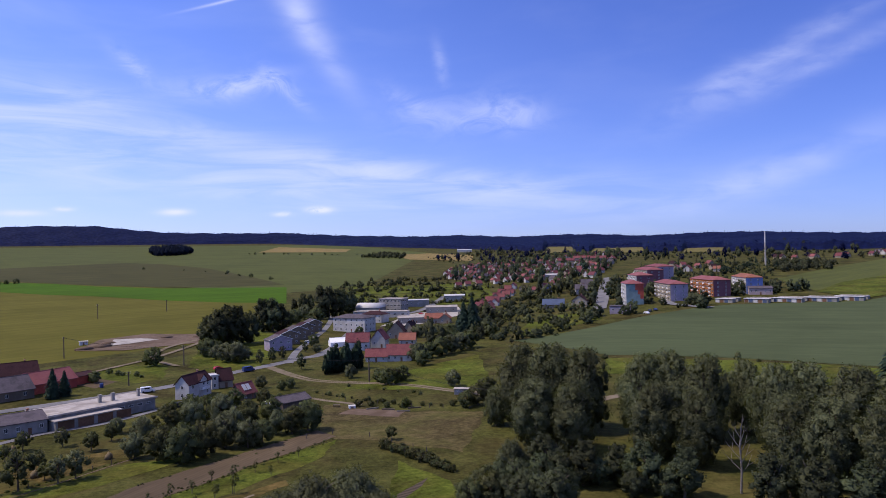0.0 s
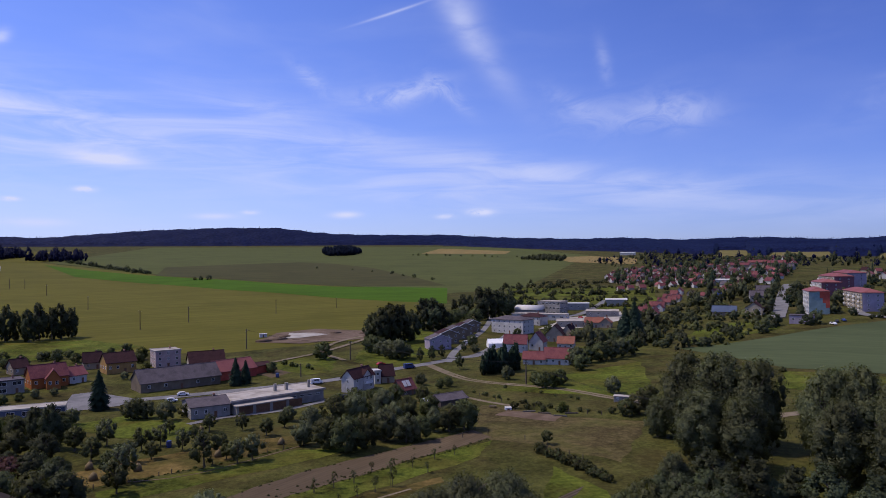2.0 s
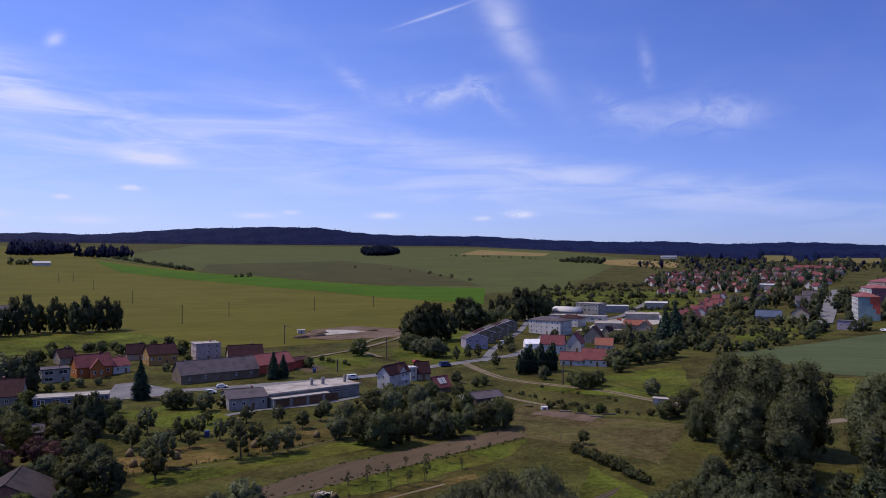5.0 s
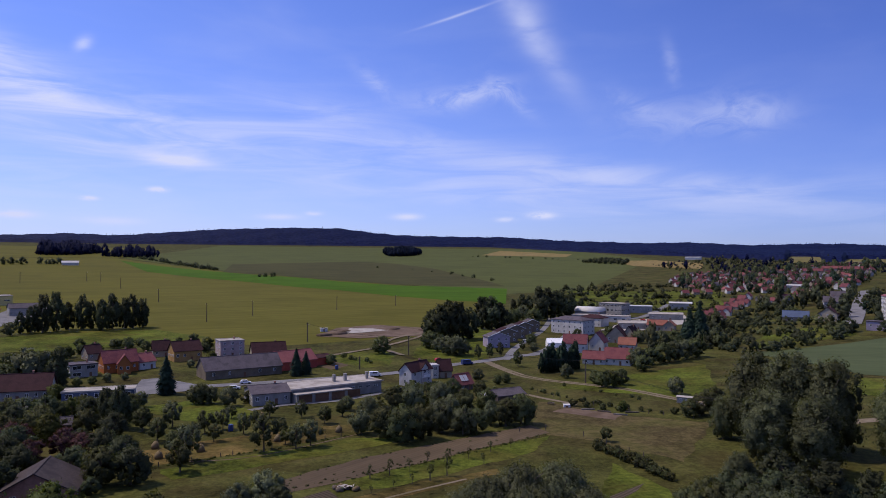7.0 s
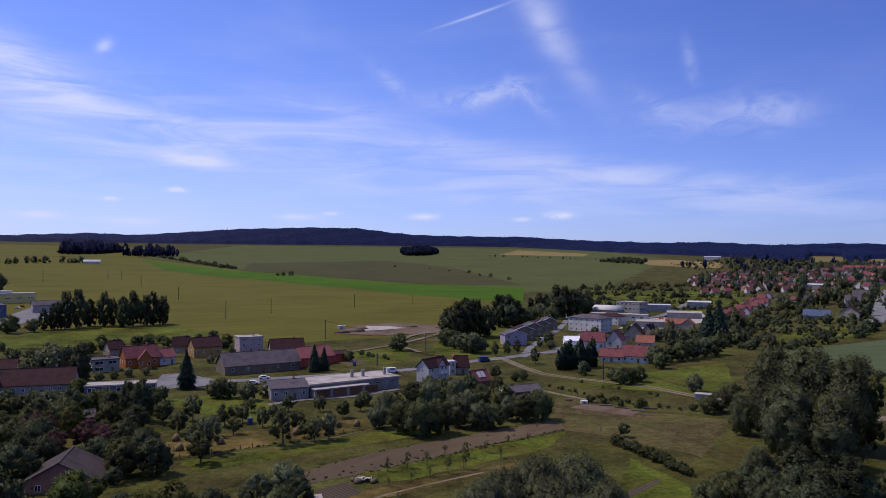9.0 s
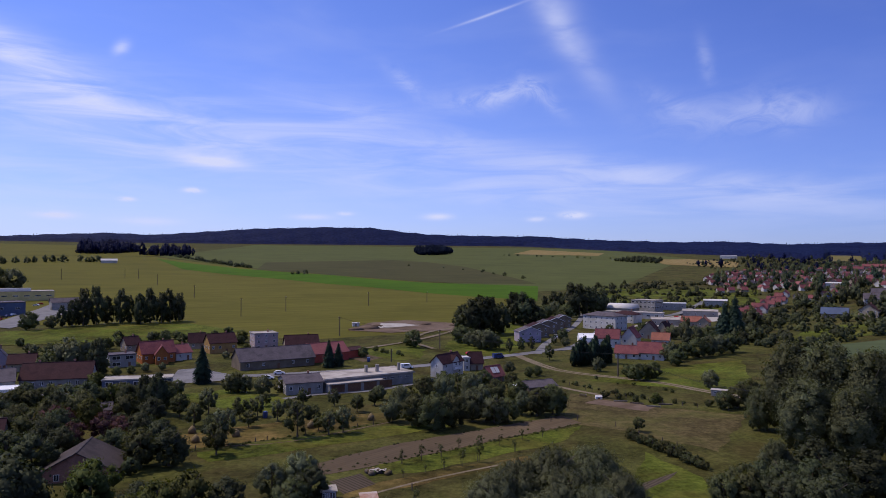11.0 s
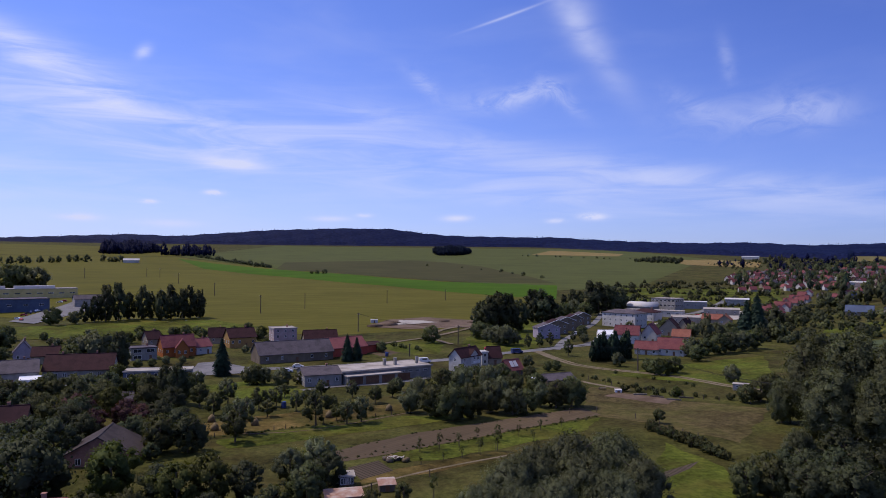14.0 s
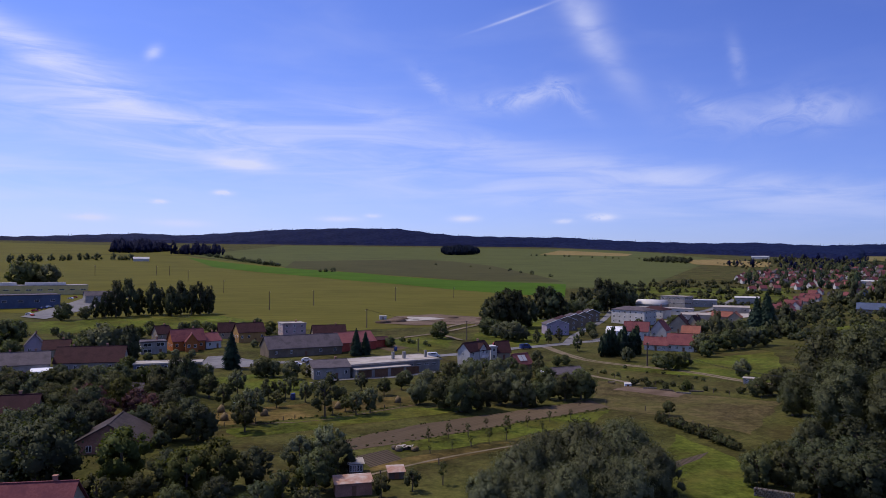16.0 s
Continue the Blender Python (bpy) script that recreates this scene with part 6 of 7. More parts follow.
def build_forest():
    """The wooded hills: a canopy with many small tops."""
    edge = [(-64, 1230), (-39.5, 1260), (-39.2, 1600), (-36.5, 1600), (-36.2, 1330), (-33.6, 1400), (-33.3, 1950), (-29.6, 1950), (-29.3, 1620), (-28.2, 1680), (-27.9, 2350), (-26.0, 2350), (-25.7, 1850), (-20, 2200), (-14, 2480), (-9, 2800), (-4, 3240), (60, 3240)]
    deg = np.arange(-62, 58.01, 0.10)
    az = np.radians(deg)
    near = np.interp(deg, [a for a, q in edge], [q for a, q in edge])
    q = np.random.default_rng(5)
    near = near + 7 * np.interp(deg, np.arange(-64, 60, 0.7), q.normal(size=178)[:len(np.arange(-64, 60, 0.7))])
    t = np.linspace(0, 1, 84) ** 1.35
    t[1:4] = (0.004, 0.009, 0.015)
    R = near[None] + (3900 - near[None]) * t[:, None]
    A = np.broadcast_to(az[None], R.shape)
    x, y = -R * np.sin(A), R * np.cos(A)
    e = np.clip((R - near[None]) / 45, 0, 1)
    z = ground_z(x, y) + e * (10 + q.uniform(0, 4, R.shape) + 3 * np.sin(A * 140 + R * 0.011) * np.sin(R * 0.017 - A * 60)) - 1.0
    n, k = len(az), len(t)
    i, j = np.meshgrid(np.arange(k - 1), np.arange(n - 1), indexing="ij")
    f = np.stack([i * n + j, i * n + j + 1, (i + 1) * n + j + 1, (i + 1) * n + j], -1).reshape(-1, 4)
    tagged(new("forest", np_mesh("forest", np.stack([x, y, z], -1).reshape(-1, 3), f[:, ::-1], HAZE_FOREST, True)), "dark conifer forest covering the far hills", "forest", kind="stuff")


build_forest()
for a0, a1, r0, r1 in ((36.4, 39.3, 1255, 1590), (29.5, 33.4, 1390, 1940), (25.9, 28.0, 1690, 2340)):
    drape("clearing", [(r * math.sin(radians(a)), r * math.cos(radians(a))) for a, r in ((a0, r0), (a0, r1), ((a0 + a1) / 2, r1 + 15), (a1, r1 - 30), (a1, r0))], PALE_CROP, 0.6, "pale dry clearing on the wooded hill", "field", 25)


def oval(cx, cy, rx, ry, turn=0.0, n=28):
    """An uneven round outline."""
    c, s = math.cos(turn), math.sin(turn)
    out = []
    for k in range(n):
        w = 2 * math.pi * k / n
        q = 1 + 0.10 * math.sin(3 * w + 1) + 0.06 * math.sin(5 * w)
        u, v = rx * q * math.cos(w), ry * q * math.sin(w)
        out.append((cx + u * c - v * s, cy + u * s + v * c))
    return out


grove = fill(oval(-122, 2100, 52, 190, 0.05), 10, rng)
stand("grove", [(x, y, 1.55 - 0.5 * min(1.0, math.hypot((x + 122) / 60, (y - 2100) / 200)) ** 2) for x, y in grove], HAZE_FOREST, "dark round grove of trees standing in the fields", "grove", ("tall",))
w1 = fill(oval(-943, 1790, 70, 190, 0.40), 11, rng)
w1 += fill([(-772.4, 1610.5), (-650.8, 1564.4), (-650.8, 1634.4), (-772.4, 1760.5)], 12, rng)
stand("woodland", [(x, y, float(rng.uniform(1.1, 1.9))) for x, y in w1], HAZE_FOREST, "dark woodland at the edge of the barley", "woodland", ("tall", "tall", "round"))
hed = along([(-641.3, 1526.3), (-482.8, 1306.5), (-360.4, 1143.7)], 9, rng, 3)
stand("hedge", [(x, y, float(rng.uniform(0.5, 1.3))) for x, y in hed] + [(*(-256.5, 1004.4), 0.9), (*(-249.0, 1007.2), 0.9), (*(-239.2, 1010.9), 1.0), (*(-393.7, 1172.0), 1.3), (*(-364.5, 1141.8), 1.3)], LEAF_DARK, "dark hedge line between two fields", "hedge", ("round",))
road_trees = [(-756.8, 1046.7), (-758.7, 1072.7), (-759.9, 1100.4), (-752.3, 1107.6), (-751.4, 1138.4), (-738.9, 1149.9), (-731.3, 1156.9), (-730.8, 1188.6), (-722.7, 1195.8), (-710.4, 1206.5), (-690.7, 1223.2), (-681.3, 1231.0), (-674.7, 1236.4), (-668.8, 1241.1)]
stand("roadside_trees", [(*p, 1.7) for p in road_trees], LEAF_DARK, "row of small trees along the ridge road", "trees", ("round",))
far_row = along([(68.8, 1976.8), (173.7, 1941.7), (351.7, 1854.2)], 26, rng, 3) + along([(-152.9, 1324.2), (-35.0, 1261.0), (60.5, 1026.6), (111.3, 982.3)], 50, rng, 8)
stand("field_trees", [(x, y, float(rng.uniform(0.5, 0.9))) for x, y in far_row], LEAF_DARK, "scattered trees along field margins", "trees", ("round",))
belt = fill([(336.9, 1707.1), (426.5, 1872.6), (452.4, 1727.6), (406.0, 1596.5)], 14, rng)
stand("woodland", [(x, y, 1.4) for x, y in belt], LEAF_DARK, "dark wood beside the tan field", "woodland")

# ---- the town ----
TOWN_ROOFS = (TILE, TILE, TILE, TILE_ORANGE, TILE_BROWN, TILE, TILE_PINK, SLATE)
TOWN_WALLS = (CREAM_WALL, WHITE_WALL, CREAM_WALL, GREY_WALL)
TOWN_BASE = []
for k in range(8):
    ob = house((-4.6 - 0.4 * (k % 3), 0), (4.6, 0.0), 7.5 + (k % 3), 3.6 + 0.5 * (k % 2), 3.4 + 0.4 * (k % 3), TOWN_WALLS[k % 4], TOWN_ROOFS[k], "far town house with a pitched roof among trees", "along" if k % 2 else "across", "town_house", k < 4, 1, 1, False, "houses of the town", gap=4.5)
    TOWN_BASE.append(ob)
used = set()


def town_house(p, angle, k=None):
    k = int(rng.integers(8)) if k is None else k
    m = Matrix.Translation(on(p, -0.2)) @ Matrix.Rotation(angle, 4, "Z")
    if k not in used:
        used.add(k)
        TOWN_BASE[k].matrix_world = m @ Matrix.Diagonal((0.76, 0.76, 0.80, 1.0))
        return
    copy_thing(TOWN_BASE[k], m)


spots_t = []
quarter = [(304.1, 968.0), (395.0, 1170.0), (500.0, 1235.0), (574.1, 1108.1), (554.4, 911.4), (390.8, 677.2), (354.2, 740.3), (336.9, 835.1)]
FAR_GREENS = (LEAF_DARK, LEAF_DARK, LEAF, NEEDLE)
quarter_b = [(574.1, 1108.1), (590.0, 1190.0), (690.0, 1200.0), (690.0, 1110.0), (600.0, 985.0), (554.4, 911.4)]
for part_of_town, gap in ((quarter, 16), (quarter_b, 20)):
    for i, p in enumerate(fill(part_of_town, gap, rng, 3500)):
        far = math.hypot(*p) > 900
        town_house(p, radians(float(rng.choice([20, 25, 110]))) + float(rng.normal(0, 0.12)), int(rng.choice((5, 7, 6, 4, 5) if far else 8)))
        d = math.hypot(*p)
        spots_t.append((p[0] * (1 - 10.5 / d) + float(rng.normal(0, 4)), p[1] * (1 - 10.5 / d)))
        spots_t.append((p[0] + 11, p[1] + 8))
for a, b in (((486.0, 960.0), (506.0, 947.0)), ((518.0, 921.0), (536.0, 908.0)), ((520.0, 976.0), (544.0, 961.0))):
    house(a, b, 11, 7.0, 3.2, CREAM_WALL, TILE, "long town block with a red roof behind trees", "along", "town_house", True, 2, 2, False, "houses of the town", gap=6)
house((376.0, 778.0), (390.0, 770.0), 9, 4.0, 1.0, WHITE_WALL, WHITE_METAL, "low hall with a white metal roof in the town", "along", "town_hall", False, 0)
house((636.0, 1868.0), (672.0, 1850.0), 14, 7.0, 1.5, WHITE_WALL, WHITE_METAL, "far white hall below the woods", "along", "warehouse", False, 0)
rows_of_houses = [[(215.3, 571.0), (259.1, 643.2), (323.3, 737.1)], [(216.4, 552.7), (273.2, 648.3), (314.3, 698.8)], [(264.3, 808.4), (300.1, 827.7), (334.0, 809.3)], [(295.5, 637.3), (340.6, 677.8), (358.1, 679.5)]]
for line in rows_of_houses:
    a, b = line[0], line[-1]
    ang = math.atan2(b[1] - a[1], b[0] - a[0])
    for p in along(line, 17, rng, 0.5):
        town_house(p, ang + (math.pi / 2 if rng.uniform() < 0.6 else 0), int(rng.choice([0, 1, 2, 5])))
east = [(524.9, 735.3), (548.9, 693.7), (505.7, 612.8), (457.2, 631.3)]
for p in fill(east, 26, rng, 500):
    town_house(p, float(rng.uniform(0, 3)))
for p in along([(683.3, 737.7), (691.7, 696.1), (729.0, 673.0), (804.4, 685.1)], 20, rng, 6):
    town_house(p, float(rng.uniform(0, 0.5)), int(rng.integers(8)))
# gardens and trees between the houses
mixed_stand("town_trees", spots_t + fill(quarter, 9.2, rng, 9000) + fill(quarter_b, 11, rng, 5000), 0.30, 1.05, "dense green garden trees between the town houses", FAR_GREENS, rng, ("round", "round", "tall", "spruce"))
green = fill([(154.6, 364.3), (202.1, 357.8), (246.5, 428.2), (243.1, 471.0), (292.6, 657.7), (197.7, 514.8), (144.7, 396.3)], 6.5, rng, 6000)
mixed_stand("garden_trees", green, 0.35, 1.15, "green gardens and orchards below the flats", (LEAF_DARK, LEAF, LEAF_DARK), rng, ("round", "low", "round", "round"), 0.22)
green = fill([(345.3, 620.3), (405.2, 655.8), (515.4, 756.3), (637.4, 702.1), (617.9, 591.9), (535.5, 574.8), (444.3, 496.5), (446.3, 533.6), (387.9, 520.2), (327.9, 489.7), (281.7, 464.5)], 9.5, rng, 5000)
mixed_stand("town_trees", green, 0.4, 1.0, "trees between the blocks of flats", FAR_GREENS, rng, ("round", "round", "low", "spruce"))
green = along([(387.9, 428.1), (432.2, 430.3)], 8, rng, 5) + along([(297.3, 396.4), (302.7, 391.9)], 5, rng, 3) + along([(234.7, 407.8), (260.4, 389.4)], 9, rng, 3)
stand("verge_trees", [(*p, float(rng.uniform(0.8, 1.5))) for p in green], LEAF_DARK, "trees behind the garages and along the wheat", "trees", ("round",))
green = fill([(114.8, 717.8), (152.2, 909.7), (224.1, 982.5), (312.9, 982.6), (358.0, 878.9), (262.0, 620.5), (242.0, 709.9), (221.1, 786.7)], 19, rng, 2500)
for line, step, wide in (([(118, 700), (180, 668), (250, 640)], 4.0, 3.5), ([(128, 760), (190, 735), (262, 700)], 4.0, 4.5), ([(150, 830), (215, 812), (300, 770)], 4.5, 5.0), ([(150, 905), (230, 900), (335, 850)], 5.0, 6.0), ([(200, 975), (310, 950)], 5.0, 6.0)):
    green += along(line, step, rng, wide)
mixed_stand("town_trees", green, 0.45, 1.1, "hedgerows and gardens behind the factory", (LEAF_DARK, LEAF_DARK, LEAF), rng, ("round", "low", "round", "round"))
drape("meadow", [(112, 690), (240, 628), (262, 655), (290, 740), (330, 840), (300, 880), (160, 900), (140, 800)], LAWN, 0.14, "green meadows between the hedgerows behind the factory", "meadow", 10)
green = along([(159.7, 288.5), (187.8, 260.8), (222.9, 234.5)], 14, rng, 2)
stand("verge_bushes", [(*p, float(rng.uniform(0.2, 0.5))) for p in green], LEAF, "low bushes along the edge of the wheat", "bushes", ("round",))
green = fill([(451.8, 1228.4), (654.2, 1546.7), (827.0, 704.4), (729.3, 621.3), (537.6, 899.0)], 15, rng, 6000) + fill([(440, 1330), (470, 1600), (760, 1950), (1000, 1750), (1250, 1600), (1150, 1150), (950, 900), (827, 704), (745, 1100), (745, 1372), (600, 1340)], 15, rng, 9000)
glades = ((36.2, 39.5, 1225), (29.3, 33.6, 1350), (25.7, 28.2, 1640))
green = [p for p in green if not any(a0 < math.degrees(math.atan2(p[0], p[1])) < a1 and math.hypot(*p) > r0 for a0, a1, r0 in glades)]
mixed_stand("far_trees", green, 0.4, 1.0, "belts of trees behind the town", (LEAF_DARK, HAZE_FOREST, LEAF_DARK), rng, ("round", "round", "low", "tall"), 0.12)
green = fill([(99.5, 362.3), (147.6, 390.1), (196.7, 482.7), (233.5, 617.7), (140.9, 441.8)], 7, rng, 2500)
mixed_stand("garden_trees", green, 0.35, 1.1, "leafy gardens behind the red-roofed farm", (LEAF, LEAF_DARK, LEAF_DARK), rng, ("round", "round", "low", "tall"), 0.15)

green = [(*p, z) for p, z in (((261.4, 428.2), 1.2), ((293.3, 477.1), 1.3), ((314.0, 515.6), 1.4), ((289.2, 435.1), 1.0), ((319.2, 475.4), 1.4), ((339.7, 501.0), 1.3), ((292.8, 421.5), 0.7), ((313.2, 419.3), 1.3), ((307.7, 407.2), 1.4), ((308.0, 402.9), 1.5), ((312.1, 403.4), 1.2), ((343.8, 458.7), 1.3), ((359.7, 483.2), 1.2),
          ((362.7, 430.6), 1.1), ((374.2, 440.5), 1.6), ((365.2, 438.4), 1.0), ((401.7, 447.9), 1.3), ((412.0, 449.7), 1.4), ((420.1, 453.8), 1.3), ((337.4, 563.3), 1.2), ((353.1, 581.5), 1.4), ((284.5, 500.8), 1.0), ((318.6, 564.5), 1.2), ((362.6, 634.2), 1.3), ((290.7, 402.3), 0.6), ((297.4, 404.2), 0.6))]
stand("courtyard_trees", green, LEAF_DARK, "leafy trees standing round the blocks of flats", "trees", ("round",))
green = fill([(585.0, 640.3), (650.5, 680.1), (632.7, 600.1), (578.2, 554.0), (525.8, 564.6)], 8, rng, 2500)
stand("verge_trees", [(*p, float(rng.uniform(0.5, 1.2))) for p in green], LEAF_DARK, "thicket of bushes below the far houses", "trees", ("round",))
green = fill([(239.6, 528.1), (305.4, 686.3), (357.4, 691.0), (363.3, 629.8), (256.0, 452.5), (301.2, 577.4)], 8.5, rng, 3500)
mixed_stand("garden_trees", green, 0.35, 1.15, "gardens round the houses below the town", (LEAF_DARK, LEAF_DARK, LEAF), rng, ("round", "low", "round", "tall"), 0.15)
drape("meadow", [(166, 382), (198, 384), (230, 396), (246, 430), (225, 445), (196, 432), (172, 402)], LAWN, 0.12, "green orchard meadow above the wheat", "meadow", 5)
for p in along([(672.2, 732.6), (709.3, 713.7), (738.0, 681.4), (815.4, 694.6)], 16, rng, 10):
    town_house(p, float(rng.uniform(-0.3, 0.3)), int(rng.integers(8)))

# tall chimney of the heating plant
sm = thing("chimney_stack", Matrix.Translation(on((581.7, 645.1), -0.5)), "slender pale industrial chimney with a white top", "chimney")
for k in range(6):
    part("shaft", Geo().tube([(0, 0, 6.5 * k), (0, 0, 6.5 * k + 6.5)], [1.1 - 0.08 * k, 1.02 - 0.08 * k], 12), CONCRETE if k < 4 else WHITE_METAL, sm)


# ---- poles ----
def utility_pole(p, h, arms=2, wide=1.6):
    ob = thing("utility_pole", Matrix.Translation(on(p, -0.2)) @ Matrix.Rotation(0.5, 4, "Z"), "dark wooden utility pole in the field", "utility pole", "utility poles")
    part("post", Geo().tube([(0, 0, 0), (0, 0, h)], [0.30, 0.22], 8), WOOD, ob)
    for k in range(arms):
        part("crossarm", Geo().box(-wide / 2, wide / 2, -0.06, 0.06, h - 0.5 - 0.7 * k, h - 0.38 - 0.7 * k), WOOD, ob)
        for u in (-0.9, 0.9):
            part("insulator", Geo().tube([(u * wide / 2, 0, h - 0.38 - 0.7 * k), (u * wide / 2, 0, h - 0.15 - 0.7 * k)], [0.06, 0.05], 6), WHITE_METAL, ob)
    return ob


for p, h in (((-477.5, 808.2), 13), ((-427.7, 859.7), 12), ((-408.9, 855.7), 12), ((-345.9, 769.4), 12), ((-250.9, 634.1), 12), ((-165.0, 504.4), 13.5), ((-143.2, 544.1), 12), ((-76.5, 412.7), 11.5), ((-87.1, 597.3), 12), ((-40.7, 639.6), 10), ((-16.0, 366.9), 10), ((58.8, 288.2), 9.5), ((-35.6, 320.5), 6)):
    utility_pole(p, h)


# ---- vehicles ----
def car(p, angle, paint, label, length=4.3, width=1.75, height=1.45, van=False):
    ob = thing("van" if van else "car", Matrix.Translation(on(p, 0.17)) @ Matrix.Rotation(angle, 4, "Z"), label, "van" if van else "car")
    L, W, H = length / 2, width / 2, height
    prof = [(-L, 0.3), (L, 0.3), (L, 0.75), (L * 0.55, 0.9), (L * 0.25, H), (-L * 0.6, H), (-L * 0.95, 0.95), (-L, 0.8)] if not van else [(-L, 0.3), (L, 0.3), (L, 0.95), (L * 0.75, 1.15), (L * 0.5, H), (-L, H)]
    n = len(prof)
    g = Geo()
    g.add([(x, -W, z) for x, z in prof] + [(x, W, z) for x, z in prof], [tuple(range(n)), tuple(reversed(range(n, 2 * n)))] + [(i, i + n, (i + 1) % n + n, (i + 1) % n) for i in range(n)])
    part("body", g, paint, ob)
    for s in (-1, 1):
        part("side_window", Geo().box(-L * 0.5, L * 0.3, s * W - 0.01, s * W + 0.015, H * 0.66, H * 0.92), GLASS, ob)
        for x in (-L * 0.62, L * 0.62):
            part("wheel", Geo().tube([(x, s * W - 0.1, 0.32), (x, s * W + 0.06, 0.32)], [0.32, 0.32], 12), RUBBER, ob)
    return ob


car((12.9, 335.8), 0.45, CAR_BLUE, "dark blue van driving on the village road", 5.4, 2.0, 2.3, True)
car((-76.0, 282.6), 0.3, CAR_WHITE, "white hatchback parked by the barn")
car((-76.9, 270.9), 0.2, CAR_WHITE, "white estate car parked at the roadside")
car((-26.8, 301.0), 0.3, CAR_WHITE, "white van parked behind the workshop", 5.0, 1.9, 2.1, True)
car((-13.3, 268.5), 0.6, CAR_DARK, "dark car in front of the white house")
for i, p in enumerate(((-298.1, 433.3), (-307.2, 452.1), (-311.1, 462.4), (-312.8, 469.9), (-314.6, 477.5), (-292.3, 428.2), (-256.9, 464.3), (-252.4, 450.8), (-337.7, 539.5), (-340.5, 549.2), (266.5, 398.5), (272.1, 400.5), (259.1, 390.7), (161.4, 570.6), (170.6, 587.5), (166.1, 560.3), (50.3, 424.1), (-0.3, 346.5))):
    car(p, 0.4 * i, (CAR_WHITE, CAR_RED, CAR_DARK, CAR_BLUE)[i % 4 if i != 5 else 1], "parked car with " + ("white", "red", "dark", "blue")[i % 4 if i != 5 else 1] + " paint")

# ---- small things in the gardens ----
def hay_rack(p, s=1.0):
    ob = thing("hay_heap", Matrix.Translation(on(p)), "grey-brown conical heap of drying hay", "hay heap", "hay heaps")
    v, f = ICO_V.copy(), ICO_F
    q = np.random.default_rng(3)
    v = v * (1 + 0.08 * q.normal(size=(len(v), 1)))
    z = np.clip(v[:, 2] + 0.3, 0, 2)
    k = np.clip(1 - z / 1.5, 0.05, 1) ** 0.6
    part("hay", np_mesh("hay", np.stack([v[:, 0] * 1.3 * s * k ** 0.5, v[:, 1] * 1.3 * s * k ** 0.5, z * 1.7 * s], -1), f, HAY), None, ob)
    part("pole", Geo().tube([(0, 0, 1.2 * s), (0, 0, 2.5 * s)], [0.05, 0.04], 6), WOOD, ob)


for p in ((-72.8, 186.9), (-68.2, 177.6), (-60.1, 184.1), (-43.0, 194.8), (-28.0, 205.3), (-54.4, 222.6)):
    hay_rack(p)


# wood stack, caravan, huts and clutter
def shed_box(name, a, b, depth, h, wall, roof, label, slope=0.5, over=0.25):
    """A hut with a single sloping roof."""
    m, w = frame_of(a, b)
    ob = thing(name, m, label, name.replace("_", " "))
    x = w / 2
    part("wall", Geo().add([(-x, 0, 0), (x, 0, 0), (x, depth, 0), (-x, depth, 0), (-x, 0, h), (x, 0, h), (x, depth, h + slope), (-x, depth, h + slope)],
                           [(3, 2, 1, 0), (4, 5, 6, 7), (0, 1, 5, 4), (1, 2, 6, 5), (2, 3, 7, 6), (3, 0, 4, 7)]), wall, ob)
    k = slope / depth
    z0, z1 = h - over * k + 0.02, h + slope + over * k + 0.02
    part("roof", Geo().add([(-x - over, -over, z0), (x + over, -over, z0), (x + over, depth + over, z1), (-x - over, depth + over, z1), (-x - over, -over, z0 + 0.1), (x + over, -over, z0 + 0.1), (x + over, depth + over, z1 + 0.1), (-x - over, depth + over, z1 + 0.1)],
                           [(3, 2, 1, 0), (4, 5, 6, 7), (0, 1, 5, 4), (1, 2, 6, 5), (2, 3, 7, 6), (3, 0, 4, 7)]), roof, ob)
    part("door", Geo().box(-0.4, 0.4, -0.05, 0.03, 0.1, min(1.9, h - 0.2)), DOOR, ob)
    return ob


shed_box("shed", (-26.7, 122.5), (-20.7, 124.6), 3.2, 2.3, BRICK_MIX, RUST, "low brick shed with a patched pale sheet roof")
shed_box("shed", (-19.2, 133.4), (-16.4, 134.3), 2.4, 1.4, WOOD, RUST, "low hutch with a pale rusty sheet roof")
gh = shed_box("greenhouse", (-27.3, 136.1), (-24.7, 137.0), 2.2, 1.9, WOOD, FELT, "small old greenhouse made of window frames", 0.4)
for k in range(4):
    window_set(gh, -0.95 + 0.63 * k, 0, 1.1, 0.58, 1.3, "f")
cv = shed_box("caravan", (82.3, 248.6), (88.2, 245.6), 2.4, 2.2, GREY_WALL, FELT, "grey site caravan with a pale roof under a tree", 0.1)
for k in range(3):
    window_set(cv, -2 + 2 * k, 0, 1.5, 0.8, 0.7, "f")
shed_box("garden_box", (42.0, 240.9), (44.2, 240.9), 1.2, 0.9, FRAME, WHITE_METAL, "small white hive box beside the pasture", 0.2, 0.05)
ws = thing("wood_stack", frame_of((45.2, 130.5), (51.2, 127.5))[0], "long stack of split firewood at the wood's edge", "wood stack")
rw = random.Random(8)
for i in range(22):
    for k in range(6):
        part("log", Geo().tube([(-3.2 + 0.29 * i + rw.uniform(-0.05, 0.05), -0.05 + rw.uniform(-0.1, 0.1), 0.15 + 0.25 * k), (-3.2 + 0.29 * i, 1.0 + rw.uniform(-0.1, 0.1), 0.15 + 0.25 * k)], [0.13, 0.12], 6), DEADWOOD if (i + k) % 3 else WOOD, ws)
